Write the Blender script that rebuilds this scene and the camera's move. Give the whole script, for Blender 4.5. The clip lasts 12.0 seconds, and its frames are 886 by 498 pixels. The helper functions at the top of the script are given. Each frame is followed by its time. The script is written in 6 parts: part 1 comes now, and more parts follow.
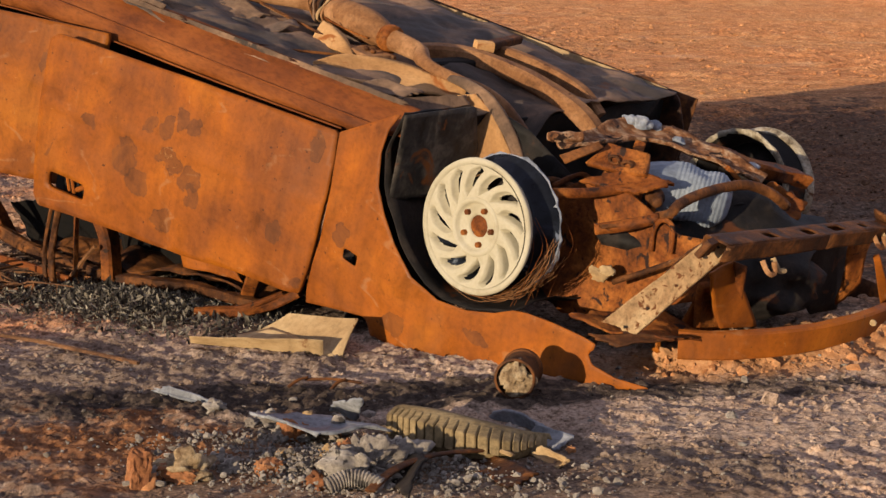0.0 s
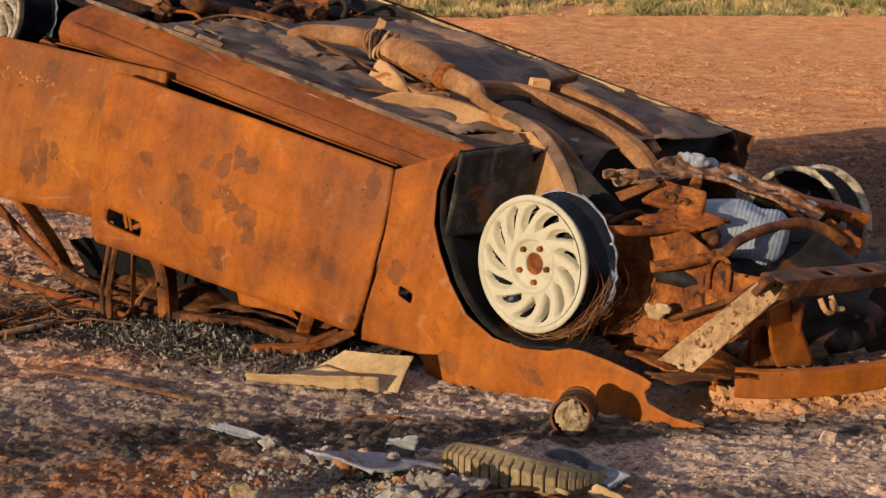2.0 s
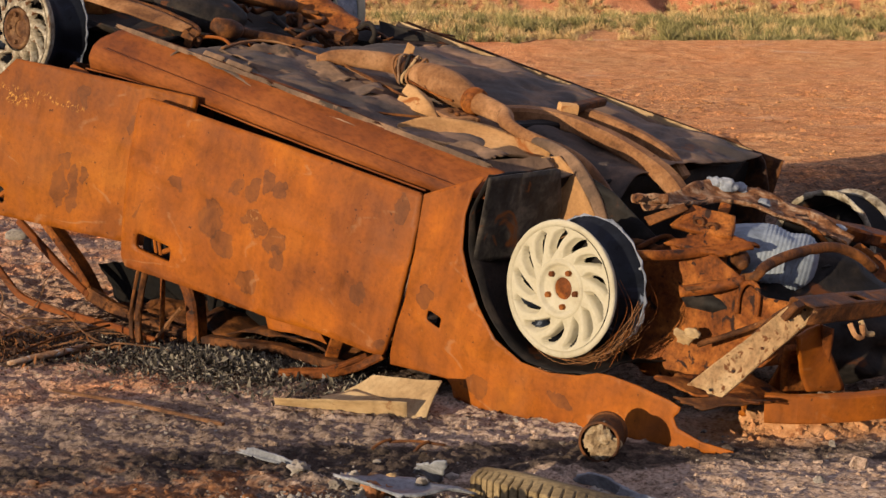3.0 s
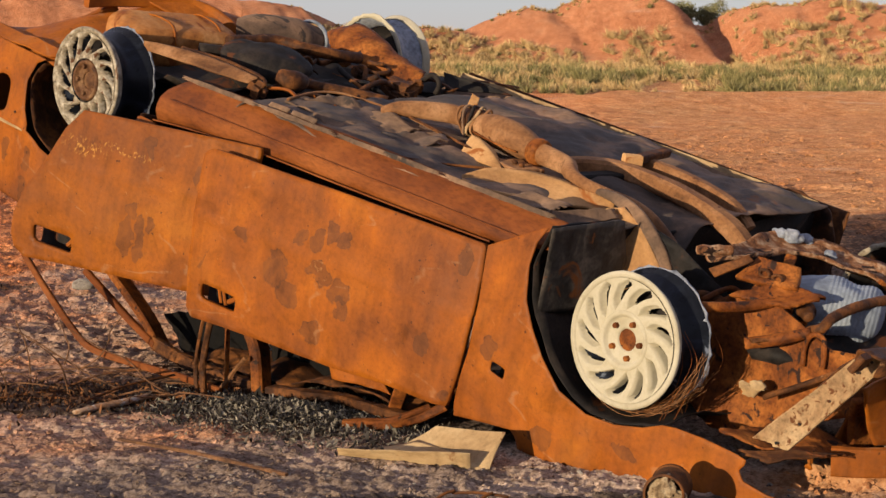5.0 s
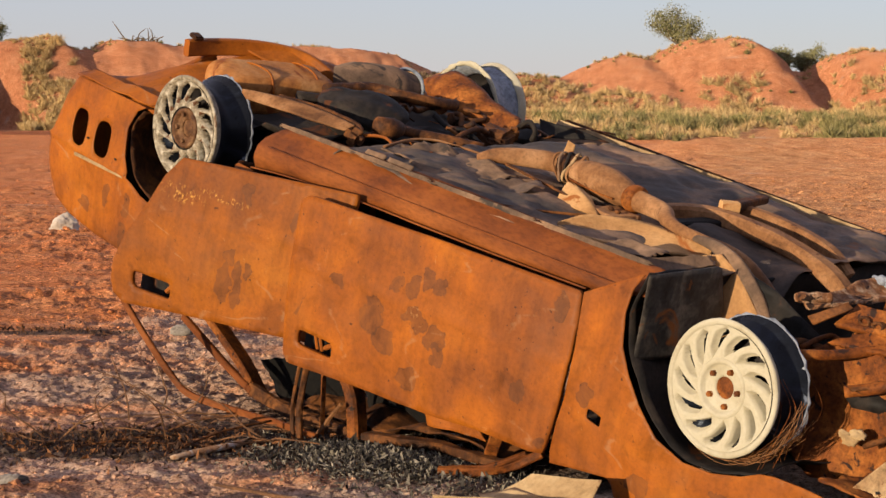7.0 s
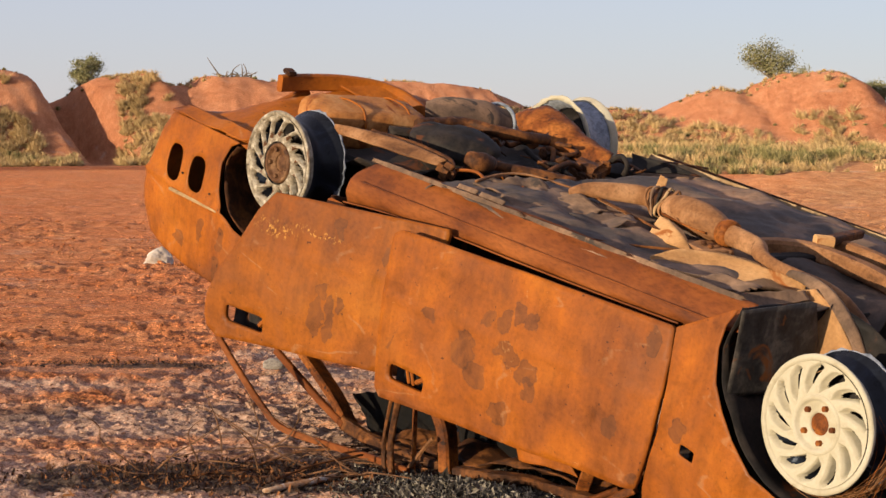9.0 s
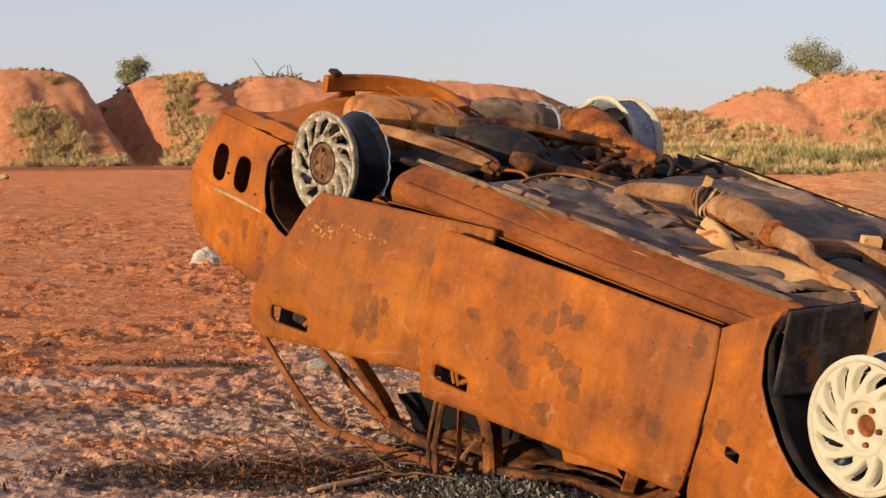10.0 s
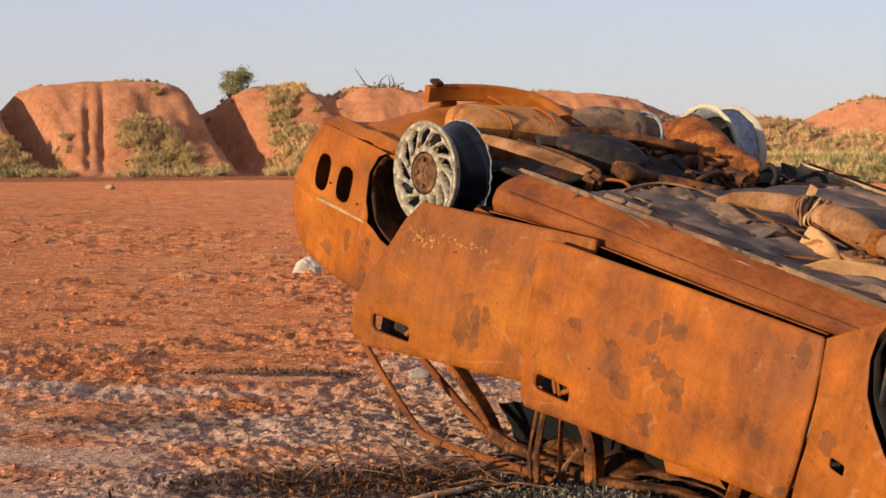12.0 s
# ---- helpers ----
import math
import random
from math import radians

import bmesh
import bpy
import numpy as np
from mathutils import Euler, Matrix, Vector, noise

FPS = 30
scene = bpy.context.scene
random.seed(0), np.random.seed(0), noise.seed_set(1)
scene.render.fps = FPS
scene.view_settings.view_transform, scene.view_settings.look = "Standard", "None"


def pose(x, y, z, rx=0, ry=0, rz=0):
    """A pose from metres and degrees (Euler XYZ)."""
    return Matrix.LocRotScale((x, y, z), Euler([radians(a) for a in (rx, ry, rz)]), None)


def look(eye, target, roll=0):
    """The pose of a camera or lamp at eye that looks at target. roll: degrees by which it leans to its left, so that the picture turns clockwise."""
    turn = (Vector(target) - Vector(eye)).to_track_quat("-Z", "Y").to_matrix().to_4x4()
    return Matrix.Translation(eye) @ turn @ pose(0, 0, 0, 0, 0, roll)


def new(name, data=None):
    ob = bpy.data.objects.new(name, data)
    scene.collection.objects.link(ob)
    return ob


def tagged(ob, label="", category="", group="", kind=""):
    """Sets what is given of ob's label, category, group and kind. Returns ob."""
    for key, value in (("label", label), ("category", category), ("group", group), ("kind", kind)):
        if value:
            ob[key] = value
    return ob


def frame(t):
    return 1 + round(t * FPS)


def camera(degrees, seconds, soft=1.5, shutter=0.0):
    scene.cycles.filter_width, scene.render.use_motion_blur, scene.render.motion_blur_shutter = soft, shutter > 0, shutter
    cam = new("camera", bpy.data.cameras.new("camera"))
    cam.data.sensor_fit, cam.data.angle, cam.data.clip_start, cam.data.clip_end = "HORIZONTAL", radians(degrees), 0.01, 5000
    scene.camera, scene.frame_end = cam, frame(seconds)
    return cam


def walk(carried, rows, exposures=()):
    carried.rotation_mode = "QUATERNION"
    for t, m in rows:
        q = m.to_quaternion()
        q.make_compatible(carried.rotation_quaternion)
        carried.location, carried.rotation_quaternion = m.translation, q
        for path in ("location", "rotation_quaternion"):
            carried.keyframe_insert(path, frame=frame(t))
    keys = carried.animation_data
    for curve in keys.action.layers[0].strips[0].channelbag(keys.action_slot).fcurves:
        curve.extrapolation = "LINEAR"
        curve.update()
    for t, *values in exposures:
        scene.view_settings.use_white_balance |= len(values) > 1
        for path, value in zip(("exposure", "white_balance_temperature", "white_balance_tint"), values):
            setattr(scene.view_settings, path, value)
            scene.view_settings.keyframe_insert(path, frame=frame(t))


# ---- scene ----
cam = camera(26.73, 12.0)
EYE = 1.23
# seconds, heading to the left, tilt up, lean to the right (degrees); a head turning on a tripod
TURNS = [
    (0.0, -0.235, -9.327, -0.830),
    (0.5, 0.137, -9.104, -0.813),
    (1.0, 0.556, -8.801, -0.700),
    (1.5, 1.007, -8.475, -0.634),
    (2.0, 1.505, -8.196, -0.617),
    (2.5, 1.964, -7.749, -0.558),
    (4.3, 3.517, -6.534, -0.448),
    (4.5, 3.712, -6.243, -0.450),
    (5.0, 4.383, -5.905, -0.431),
    (5.5, 5.002, -5.590, -0.318),
    (6.0, 5.721, -5.106, -0.297),
    (6.5, 6.574, -4.941, -0.243),
    (7.0, 7.346, -4.485, -0.229),
    (9.0, 10.169, -3.435, -0.099),
    (9.5, 10.713, -3.403, -0.089),
    (10.0, 11.553, -3.428, -0.085),
    (10.5, 12.619, -3.456, -0.061),
    (11.0, 13.217, -3.383, -0.017),
    (11.5, 13.966, -3.175, 0.021),
    (12.0, 14.671, -3.135, 0.085),
]
walk(cam, [(t, pose(0, 0, EYE, 0, 0, yaw) @ pose(0, 0, 0, 90 + pitch) @ pose(0, 0, 0, 0, 0, -lean)) for t, yaw, pitch, lean in TURNS],
     exposures=[(0.0, 0.18), (2.5, 0.20), (5.5, 0.22), (7.0, 0.32), (9.0, 0.43), (12.0, 0.45)])

# ---- sky and sun: a low evening sun behind the camera, to its left ----
SUN_BEARING, SUN_HEIGHT = 214.0, 7.0
world = bpy.data.worlds.new("evening_sky")
scene.world = world
world.use_nodes = True
wn, wl = world.node_tree.nodes, world.node_tree.links
sky = wn.new("ShaderNodeTexSky")
sky.sky_type, sky.sun_disc = "NISHITA", False
sky.sun_elevation, sky.sun_rotation = radians(SUN_HEIGHT), radians(SUN_BEARING)
sky.dust_density, sky.air_density, sky.ozone_density = 0.2, 1.0, 4.0
wn["Background"].inputs["Strength"].default_value = 0.15
haze = wn.new("ShaderNodeMix")
haze.data_type = "RGBA"
haze.inputs[0].default_value, haze.inputs[7].default_value = 0.62, (3.62, 3.22, 3.75, 1)
wl.new(sky.outputs["Color"], haze.inputs[6])
wl.new(haze.outputs[2], wn["Background"].inputs["Color"])
sun = new("sun", bpy.data.lights.new("sun", "SUN"))
sun.data.energy, sun.data.angle, sun.data.color = 5.0, radians(0.6), (1.0, 0.80, 0.56)
b, e = radians(SUN_BEARING), radians(SUN_HEIGHT)
sun.matrix_world = look(Vector((math.sin(b) * math.cos(e), math.cos(b) * math.cos(e), math.sin(e))) * 50, (0, 0, 0))


# ---- materials ----
def nodes(name, rough=0.8, metal=0.0):
    m = bpy.data.materials.new(name)
    m.use_nodes = True
    n, l = m.node_tree.nodes, m.node_tree.links
    p = n["Principled BSDF"]
    p.inputs["Roughness"].default_value, p.inputs["Metallic"].default_value = rough, metal
    p.inputs["Specular IOR Level"].default_value = 0.2
    p.inputs["Diffuse Roughness"].default_value = 0.9 if rough > 0.8 else 0.4
    return m, n, l, p


def coords(n, l, kind="Object", scale=(1, 1, 1)):
    c, k = n.new("ShaderNodeTexCoord"), n.new("ShaderNodeMapping")
    k.inputs["Scale"].default_value = scale
    l.new(c.outputs[kind], k.inputs["Vector"])
    return k.outputs["Vector"]


def grain(n, l, vec, scale, detail=6, rough=0.6, warp=0.0):
    t = n.new("ShaderNodeTexNoise")
    t.inputs["Scale"].default_value, t.inputs["Detail"].default_value = scale, detail
    t.inputs["Roughness"].default_value, t.inputs["Distortion"].default_value = rough, warp
    l.new(vec, t.inputs["Vector"])
    return t.outputs["Fac"]


def ramp(n, l, fac, stops):
    r = n.new("ShaderNodeValToRGB")
    els = r.color_ramp.elements
    while len(els) < len(stops):
        els.new(0.5)
    for el, (at, c) in zip(els, stops):
        el.position, el.color = at, (*(c if isinstance(c, tuple) else (c, c, c)), 1)
    l.new(fac, r.inputs["Fac"])
    return r.outputs["Color"]


def blend(n, l, fac, a, b, mode="MIX"):
    m = n.new("ShaderNodeMix")
    m.data_type, m.blend_type = "RGBA", mode
    for sock, v in ((m.inputs[0], fac), (m.inputs[6], a), (m.inputs[7], b)):
        if isinstance(v, (int, float)):
            sock.default_value = v
        elif isinstance(v, tuple):
            sock.default_value = (*v, 1)
        else:
            l.new(v, sock)
    return m.outputs[2]


def clamped(n, l, value, lo, hi):
    r = n.new("ShaderNodeMapRange")
    r.inputs["From Min"].default_value, r.inputs["From Max"].default_value = lo, hi
    l.new(value, r.inputs["Value"])
    return r.outputs["Result"]


def relief(n, l, p, height, strength, distance):
    b = n.new("ShaderNodeBump")
    b.inputs["Strength"].default_value, b.inputs["Distance"].default_value = strength, distance
    l.new(height, b.inputs["Height"])
    l.new(b.outputs["Normal"], p.inputs["Normal"])


def surface(name, lo, mid, hi, scale=6.0, fine=60.0, rough=0.8, metal=0.0, bump=0.3, depth=0.004, spots=None, spot_scale=9.0, spot_at=0.62, stretch=(1, 1, 1), deep=0.65):
    """Mottled at two scales between three colours, with sharper-edged spots of a fourth and a fine relief."""
    m, n, l, p = nodes(name, rough, metal)
    v = coords(n, l, scale=stretch)
    big, small = grain(n, l, v, scale, 6, 0.62, 0.4), grain(n, l, v, fine, 4, 0.7)
    col = ramp(n, l, big, [(0.30, lo), (0.48, mid), (0.70, hi)])
    col = blend(n, l, 0.75, col, ramp(n, l, small, [(0.28, 1 - deep), (0.5, 1.0), (0.72, 1 + deep * 0.6)]), "MULTIPLY")
    if spots:
        sp = ramp(n, l, grain(n, l, v, spot_scale, 5, 0.6, 0.8), [(spot_at, 0.0), (spot_at + 0.045, 1.0)])
        col = blend(n, l, sp, col, spots)
    l.new(col, p.inputs["Base Color"])
    l.new(ramp(n, l, big, [(0.3, max(rough - 0.12, 0)), (0.7, min(rough + 0.12, 1))]), p.inputs["Roughness"])
    both = blend(n, l, 0.4, big, small)
    relief(n, l, p, both, bump, depth)
    return m


RUST_DARK = surface("dark_rust", (0.014, 0.007, 0.005), (0.065, 0.025, 0.009), (0.22, 0.082, 0.022), 12, 70, 0.68, 0.0, 0.8, 0.008, (0.24, 0.125, 0.06), 26, 0.68)
BRACE = surface("flaked_cream_brace", (0.20, 0.11, 0.05), (0.36, 0.235, 0.120), (0.48, 0.350, 0.200), 8, 60, 0.85, 0.0, 0.6, 0.004, (0.14, 0.055, 0.020), 34, 0.57)
RUST_RED = surface("flaking_red_rust", (0.028, 0.010, 0.005), (0.165, 0.047, 0.008), (0.38, 0.135, 0.027), 7, 65, 0.7, 0.0, 0.9, 0.009, (0.026, 0.012, 0.008), 19, 0.60, deep=0.8)
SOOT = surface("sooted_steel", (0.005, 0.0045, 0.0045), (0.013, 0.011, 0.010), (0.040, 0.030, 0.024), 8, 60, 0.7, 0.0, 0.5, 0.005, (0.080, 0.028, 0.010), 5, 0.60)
# near-black colour for shade painted inside the flattened roof
SHADE_BLACK = surface("painted_shade_black", (0.002, 0.002, 0.002), (0.004, 0.0035, 0.003), (0.012, 0.009, 0.007), 10, 60, 0.95, 0.0, 0.6, 0.006)
DUSTY = surface("dusty_underseal", (0.045, 0.033, 0.026), (0.140, 0.090, 0.060), (0.33, 0.200, 0.120), 3.2, 55, 0.85, 0.0, 0.35, 0.004, (0.055, 0.042, 0.034), 7, 0.60, deep=0.4)
PAN = surface("grey_floor_pan", (0.024, 0.021, 0.021), (0.075, 0.058, 0.048), (0.29, 0.175, 0.110), 2.6, 50, 0.72, 0.0, 0.35, 0.004, (0.16, 0.072, 0.034), 4.5, 0.64, deep=0.4)
TAN = surface("dust_coated_steel", (0.23, 0.115, 0.042), (0.41, 0.225, 0.092), (0.52, 0.320, 0.150), 5, 70, 0.85, 0.0, 0.25, 0.003, (0.27, 0.095, 0.025), 8, 0.62, deep=0.3)
WORN_SOOT = surface("scuffed_sooty_steel", (0.008, 0.007, 0.007), (0.030, 0.027, 0.025), (0.11, 0.090, 0.072), 9, 60, 0.6, 0.0, 0.5, 0.005, (0.13, 0.046, 0.014), 6, 0.60)
PIPE = surface("dusty_rusted_pipe", (0.080, 0.034, 0.014), (0.225, 0.104, 0.042), (0.38, 0.205, 0.098), 6, 80, 0.78, 0.0, 0.4, 0.003, (0.095, 0.038, 0.016), 9, 0.62, deep=0.5)
ALLOY_WHITE = surface("bleached_white_alloy", (0.36, 0.315, 0.215), (0.44, 0.40, 0.29), (0.49, 0.455, 0.35), 8, 70, 0.55, 0.0, 0.15, 0.001, (0.33, 0.25, 0.15), 22, 0.70, deep=0.14)
ALLOY_PEEL = surface("peeling_burnt_alloy", (0.07, 0.05, 0.03), (0.28, 0.235, 0.165), (0.50, 0.46, 0.37), 26, 90, 0.5, 0.1, 0.5, 0.003, (0.12, 0.055, 0.025), 14, 0.62)
ALLOY_DARK = surface("burnt_blue_black_barrel", (0.006, 0.006, 0.008), (0.010, 0.012, 0.017), (0.035, 0.045, 0.070), 7, 50, 0.34, 0.2, 0.4, 0.003, (0.28, 0.33, 0.42), 9, 0.645, stretch=(1, 0.35, 1))
ALLOY_GREY = surface("chalky_grey_alloy", (0.13, 0.15, 0.18), (0.23, 0.255, 0.30), (0.36, 0.37, 0.39), 9, 60, 0.6, 0.1, 0.4, 0.003)
CREAM = surface("cream_dusty_steel", (0.24, 0.150, 0.070), (0.36, 0.245, 0.125), (0.46, 0.340, 0.190), 6, 50, 0.82, 0.0, 0.3, 0.003, (0.19, 0.085, 0.034), 16, 0.64, deep=0.35)
CRUSTED = surface("crusted_scaling_steel", (0.06, 0.024, 0.010), (0.20, 0.085, 0.035), (0.42, 0.30, 0.20), 26, 90, 0.85, 0.0, 1.0, 0.012, (0.02, 0.010, 0.007), 18, 0.57)
TANK_RUST = surface("scorched_orange_tank", (0.16, 0.055, 0.014), (0.36, 0.145, 0.038), (0.50, 0.275, 0.115), 6, 60, 0.7, 0.0, 0.4, 0.004, (0.20, 0.055, 0.012), 5, 0.58, deep=0.4)
HUB_RUST = surface("dark_brown_hub", (0.03, 0.014, 0.008), (0.11, 0.050, 0.022), (0.21, 0.115, 0.055), 20, 90, 0.7, 0.0, 0.6, 0.004)
SILL_RUST = surface("red_brown_sill", (0.060, 0.019, 0.008), (0.165, 0.047, 0.010), (0.27, 0.085, 0.018), 4, 60, 0.55, 0.0, 0.4, 0.004, (0.085, 0.030, 0.012), 9, 0.70, stretch=(0.5, 1, 1.4), deep=0.45)
SUMP = surface("blue_grey_cast_alloy", (0.12, 0.145, 0.18), (0.20, 0.235, 0.285), (0.30, 0.33, 0.36), 9, 60, 0.6, 0.0, 0.4, 0.003, deep=0.4)


def rusted_panel(name, stains=(), flecks=(), tone=(1, 1, 1)):
    """Orange rusted body sheet: brown clouds, darker bare patches, pits, faint scratches; stains: x, z, half width, half height."""
    m, n, l, p = nodes(name, 0.7)
    p.inputs["Specular IOR Level"].default_value = 0.22
    v = coords(n, l)
    big, mid, fine = grain(n, l, v, 2.3, 6, 0.6, 0.5), grain(n, l, v, 9, 7, 0.68, 0.6), grain(n, l, v, 65, 4, 0.7)
    col = ramp(n, l, big, [(0.28, (0.115, 0.040, 0.016)), (0.40, (0.215, 0.061, 0.010)), (0.54, (0.305, 0.086, 0.007)), (0.72, (0.385, 0.122, 0.010))])
    col = blend(n, l, 1.0, col, tone, "MULTIPLY")
    col = blend(n, l, 0.75, col, ramp(n, l, mid, [(0.30, 0.60), (0.45, 0.96), (0.55, 1.04), (0.68, 1.25)]), "MULTIPLY")
    col = blend(n, l, 0.6, col, ramp(n, l, fine, [(0.25, 0.60), (0.5, 1.0), (0.78, 1.25)]), "MULTIPLY")
    # faint purple-brown bloom, and runs of rust down the panel
    bloom = ramp(n, l, grain(n, l, v, 1.7, 5, 0.6, 0.9), [(0.52, 0.0), (0.70, 0.45)])
    col = blend(n, l, bloom, col, (0.175, 0.070, 0.030))
    runs = ramp(n, l, grain(n, l, coords(n, l, scale=(9, 1, 0.8)), 2.2, 4, 0.6), [(0.36, 0.72), (0.52, 1.0), (0.70, 1.10)])
    col = blend(n, l, 0.5, col, runs, "MULTIPLY")
    # bare, darker brown patches with a crisp edge
    bare = ramp(n, l, grain(n, l, v, 7.5, 6, 0.66, 0.6), [(0.675, 0.0), (0.695, 0.6)])
    brown = ramp(n, l, mid, [(0.32, (0.050, 0.021, 0.010)), (0.5, (0.115, 0.043, 0.016)), (0.66, (0.20, 0.070, 0.016))])
    col = blend(n, l, bare, col, brown)
    if stains:
        warp = n.new("ShaderNodeTexNoise")
        warp.inputs["Scale"].default_value, warp.inputs["Detail"].default_value = 17, 6
        l.new(v, warp.inputs["Vector"])
        off = n.new("ShaderNodeVectorMath")
        off.operation = "MULTIPLY_ADD"
        l.new(warp.outputs["Color"], off.inputs[0])
        off.inputs[1].default_value = (0.10, 0, 0.10)
        l.new(v, off.inputs[2])
        for x, z, a, b in stains:
            mp = n.new("ShaderNodeMapping")
            mp.vector_type = "TEXTURE"
            mp.inputs["Location"].default_value, mp.inputs["Scale"].default_value = (x + 0.05, 0, z + 0.05), (a, 1e4, b)
            l.new(off.outputs[0], mp.inputs["Vector"])
            d = n.new("ShaderNodeVectorMath")
            d.operation = "LENGTH"
            l.new(mp.outputs["Vector"], d.inputs[0])
            col = blend(n, l, ramp(n, l, d.outputs["Value"], [(0.74, 0.62), (0.82, 0.80), (0.90, 0.0)]), col, brown)
    for x, z, a, b in flecks:
        mp = n.new("ShaderNodeMapping")
        mp.vector_type = "TEXTURE"
        mp.inputs["Location"].default_value, mp.inputs["Scale"].default_value = (x, 0, z), (a, 1e4, b)
        l.new(v, mp.inputs["Vector"])
        d = n.new("ShaderNodeVectorMath")
        d.operation = "LENGTH"
        l.new(mp.outputs["Vector"], d.inputs[0])
        spots = blend(n, l, 1.0, ramp(n, l, d.outputs["Value"], [(0.5, 1.0), (1.0, 0.0)]), ramp(n, l, grain(n, l, coords(n, l, scale=(1, 1, 0.6)), 75, 4, 0.6, 1.5), [(0.56, 0.0), (0.60, 1.0)]), "MULTIPLY")
        col = blend(n, l, spots, col, (0.50, 0.24, 0.045))
    # small pale flakes where the scale has come off
    pale = blend(n, l, 1.0, ramp(n, l, grain(n, l, v, 30, 5, 0.7, 1.0), [(0.66, 0.0), (0.70, 0.55)]), ramp(n, l, big, [(0.45, 0.0), (0.55, 1.0)]), "MULTIPLY")
    col = blend(n, l, pale, col, (0.42, 0.21, 0.075))
    # pits and pale grey scratches
    pits = ramp(n, l, grain(n, l, v, 48, 3, 0.5), [(0.70, 0.0), (0.73, 0.7)])
    col = blend(n, l, pits, col, (0.03, 0.014, 0.008))
    wv = n.new("ShaderNodeTexWave")
    wv.inputs["Scale"].default_value, wv.inputs["Distortion"].default_value, wv.inputs["Detail"].default_value = 3.1, 7.0, 3
    l.new(coords(n, l, scale=(0.22, 1, 1.6)), wv.inputs["Vector"])
    scr = blend(n, l, 1.0, ramp(n, l, wv.outputs["Fac"], [(0.990, 0.0), (0.999, 0.35)]), ramp(n, l, mid, [(0.5, 0.0), (0.6, 1.0)]), "MULTIPLY")
    col = blend(n, l, scr, col, (0.34, 0.20, 0.10))
    l.new(col, p.inputs["Base Color"])
    l.new(ramp(n, l, mid, [(0.3, 0.45), (0.7, 0.75)]), p.inputs["Roughness"])
    relief(n, l, p, blend(n, l, 0.5, mid, fine), 0.4, 0.0028)
    return m


RUST = rusted_panel("rusted_panel")


def leafy(name, low, mid, high):
    m, n, l, p = nodes(name, 0.75)
    g = n.new("ShaderNodeNewGeometry")
    c = ramp(n, l, g.outputs["Random Per Island"], [(0.0, low), (0.5, mid), (1.0, high)])
    c = blend(n, l, 0.8, c, ramp(n, l, grain(n, l, coords(n, l), 0.8, 4), [(0.3, 0.6), (0.7, 1.3)]), "MULTIPLY")
    l.new(c, p.inputs["Base Color"])
    p.inputs["Diffuse Roughness"].default_value = 0.6
    return m


# ---- shaping helpers ----
def hashed(ix, iy, seed):
    h = (ix.astype(np.int64) * 374761393 + iy.astype(np.int64) * 668265263 + seed * 974634541) & 0xFFFFFFFF
    h = ((h ^ (h >> 13)) * 1274126177) & 0xFFFFFFFF
    return ((h ^ (h >> 16)) & 0xFFFF) / 65535.0


def value_noise(x, y, seed=0):
    ix, iy = np.floor(x), np.floor(y)
    fx, fy = x - ix, y - iy
    fx, fy = fx * fx * (3 - 2 * fx), fy * fy * (3 - 2 * fy)
    a, b = hashed(ix, iy, seed), hashed(ix + 1, iy, seed)
    c, d = hashed(ix, iy + 1, seed), hashed(ix + 1, iy + 1, seed)
    return (a + (b - a) * fx) * (1 - fy) + (c + (d - c) * fx) * fy


def fbm(x, y, octaves=4, seed=0, gain=0.5):
    total, amp, norm = 0.0, 1.0, 0.0
    for k in range(octaves):
        total = total + amp * value_noise(x * 2.03 ** k + 17.3 * k, y * 2.03 ** k - 9.1 * k, seed + k)
        norm += amp
        amp *= gain
    return total / norm - 0.5


def mesh_of(name, verts, faces, material, smooth=True):
    me = bpy.data.meshes.new(name)
    me.from_pydata([tuple(v) for v in verts], [], [tuple(f) for f in faces])
    me.materials.append(material)
    if smooth:
        me.shade_smooth()
    me.update()
    return me


def part(name, bm, material, parent=None, label="", smooth=False):
    """One mesh object from a bmesh (or a finished mesh), under a thing or under a part."""
    if isinstance(bm, bmesh.types.BMesh):
        me = bpy.data.meshes.new(name)
        bmesh.ops.recalc_face_normals(bm, faces=bm.faces)
        bm.to_mesh(me)
        bm.free()
        me.materials.append(material)
        if smooth:
            me.shade_smooth()
    else:
        me = bm
    ob = new(name, me)
    ob.parent = parent
    return tagged(ob, label)


def curve(points, count, closed=False):
    """A smooth curve through the points, evenly sampled."""
    p = [np.array(q, float) for q in points]
    n, out = len(p), []
    for i in range(n if closed else n - 1):
        a, b, c, d = (p[(i + k) % n] if closed else p[min(max(i + k, 0), n - 1)] for k in (-1, 0, 1, 2))
        for s in np.linspace(0, 1, 12, endpoint=False):
            out.append(0.5 * (2 * b + (c - a) * s + (2 * a - 5 * b + 4 * c - d) * s * s + (3 * b - a - 3 * c + d) * s ** 3))
    out.append(p[0] if closed else p[-1])
    out = np.array(out)
    run = np.concatenate([[0], np.cumsum(np.linalg.norm(np.diff(out, axis=0), axis=1))])
    at = np.linspace(0, run[-1], count)
    return np.stack([np.interp(at, run, out[:, k]) for k in range(out.shape[1])], 1)


def tube(points, radius, sides=10, count=None, flat=1.0, wobble=0.0, cap=True):
    """A pipe along a smooth curve; radius is a number or a list along it."""
    count = count or max(8, len(points) * 5)
    c = curve(points, count)
    rad = np.interp(np.linspace(0, 1, count), np.linspace(0, 1, len(radius)), radius) if isinstance(radius, (list, tuple)) else np.full(count, radius)
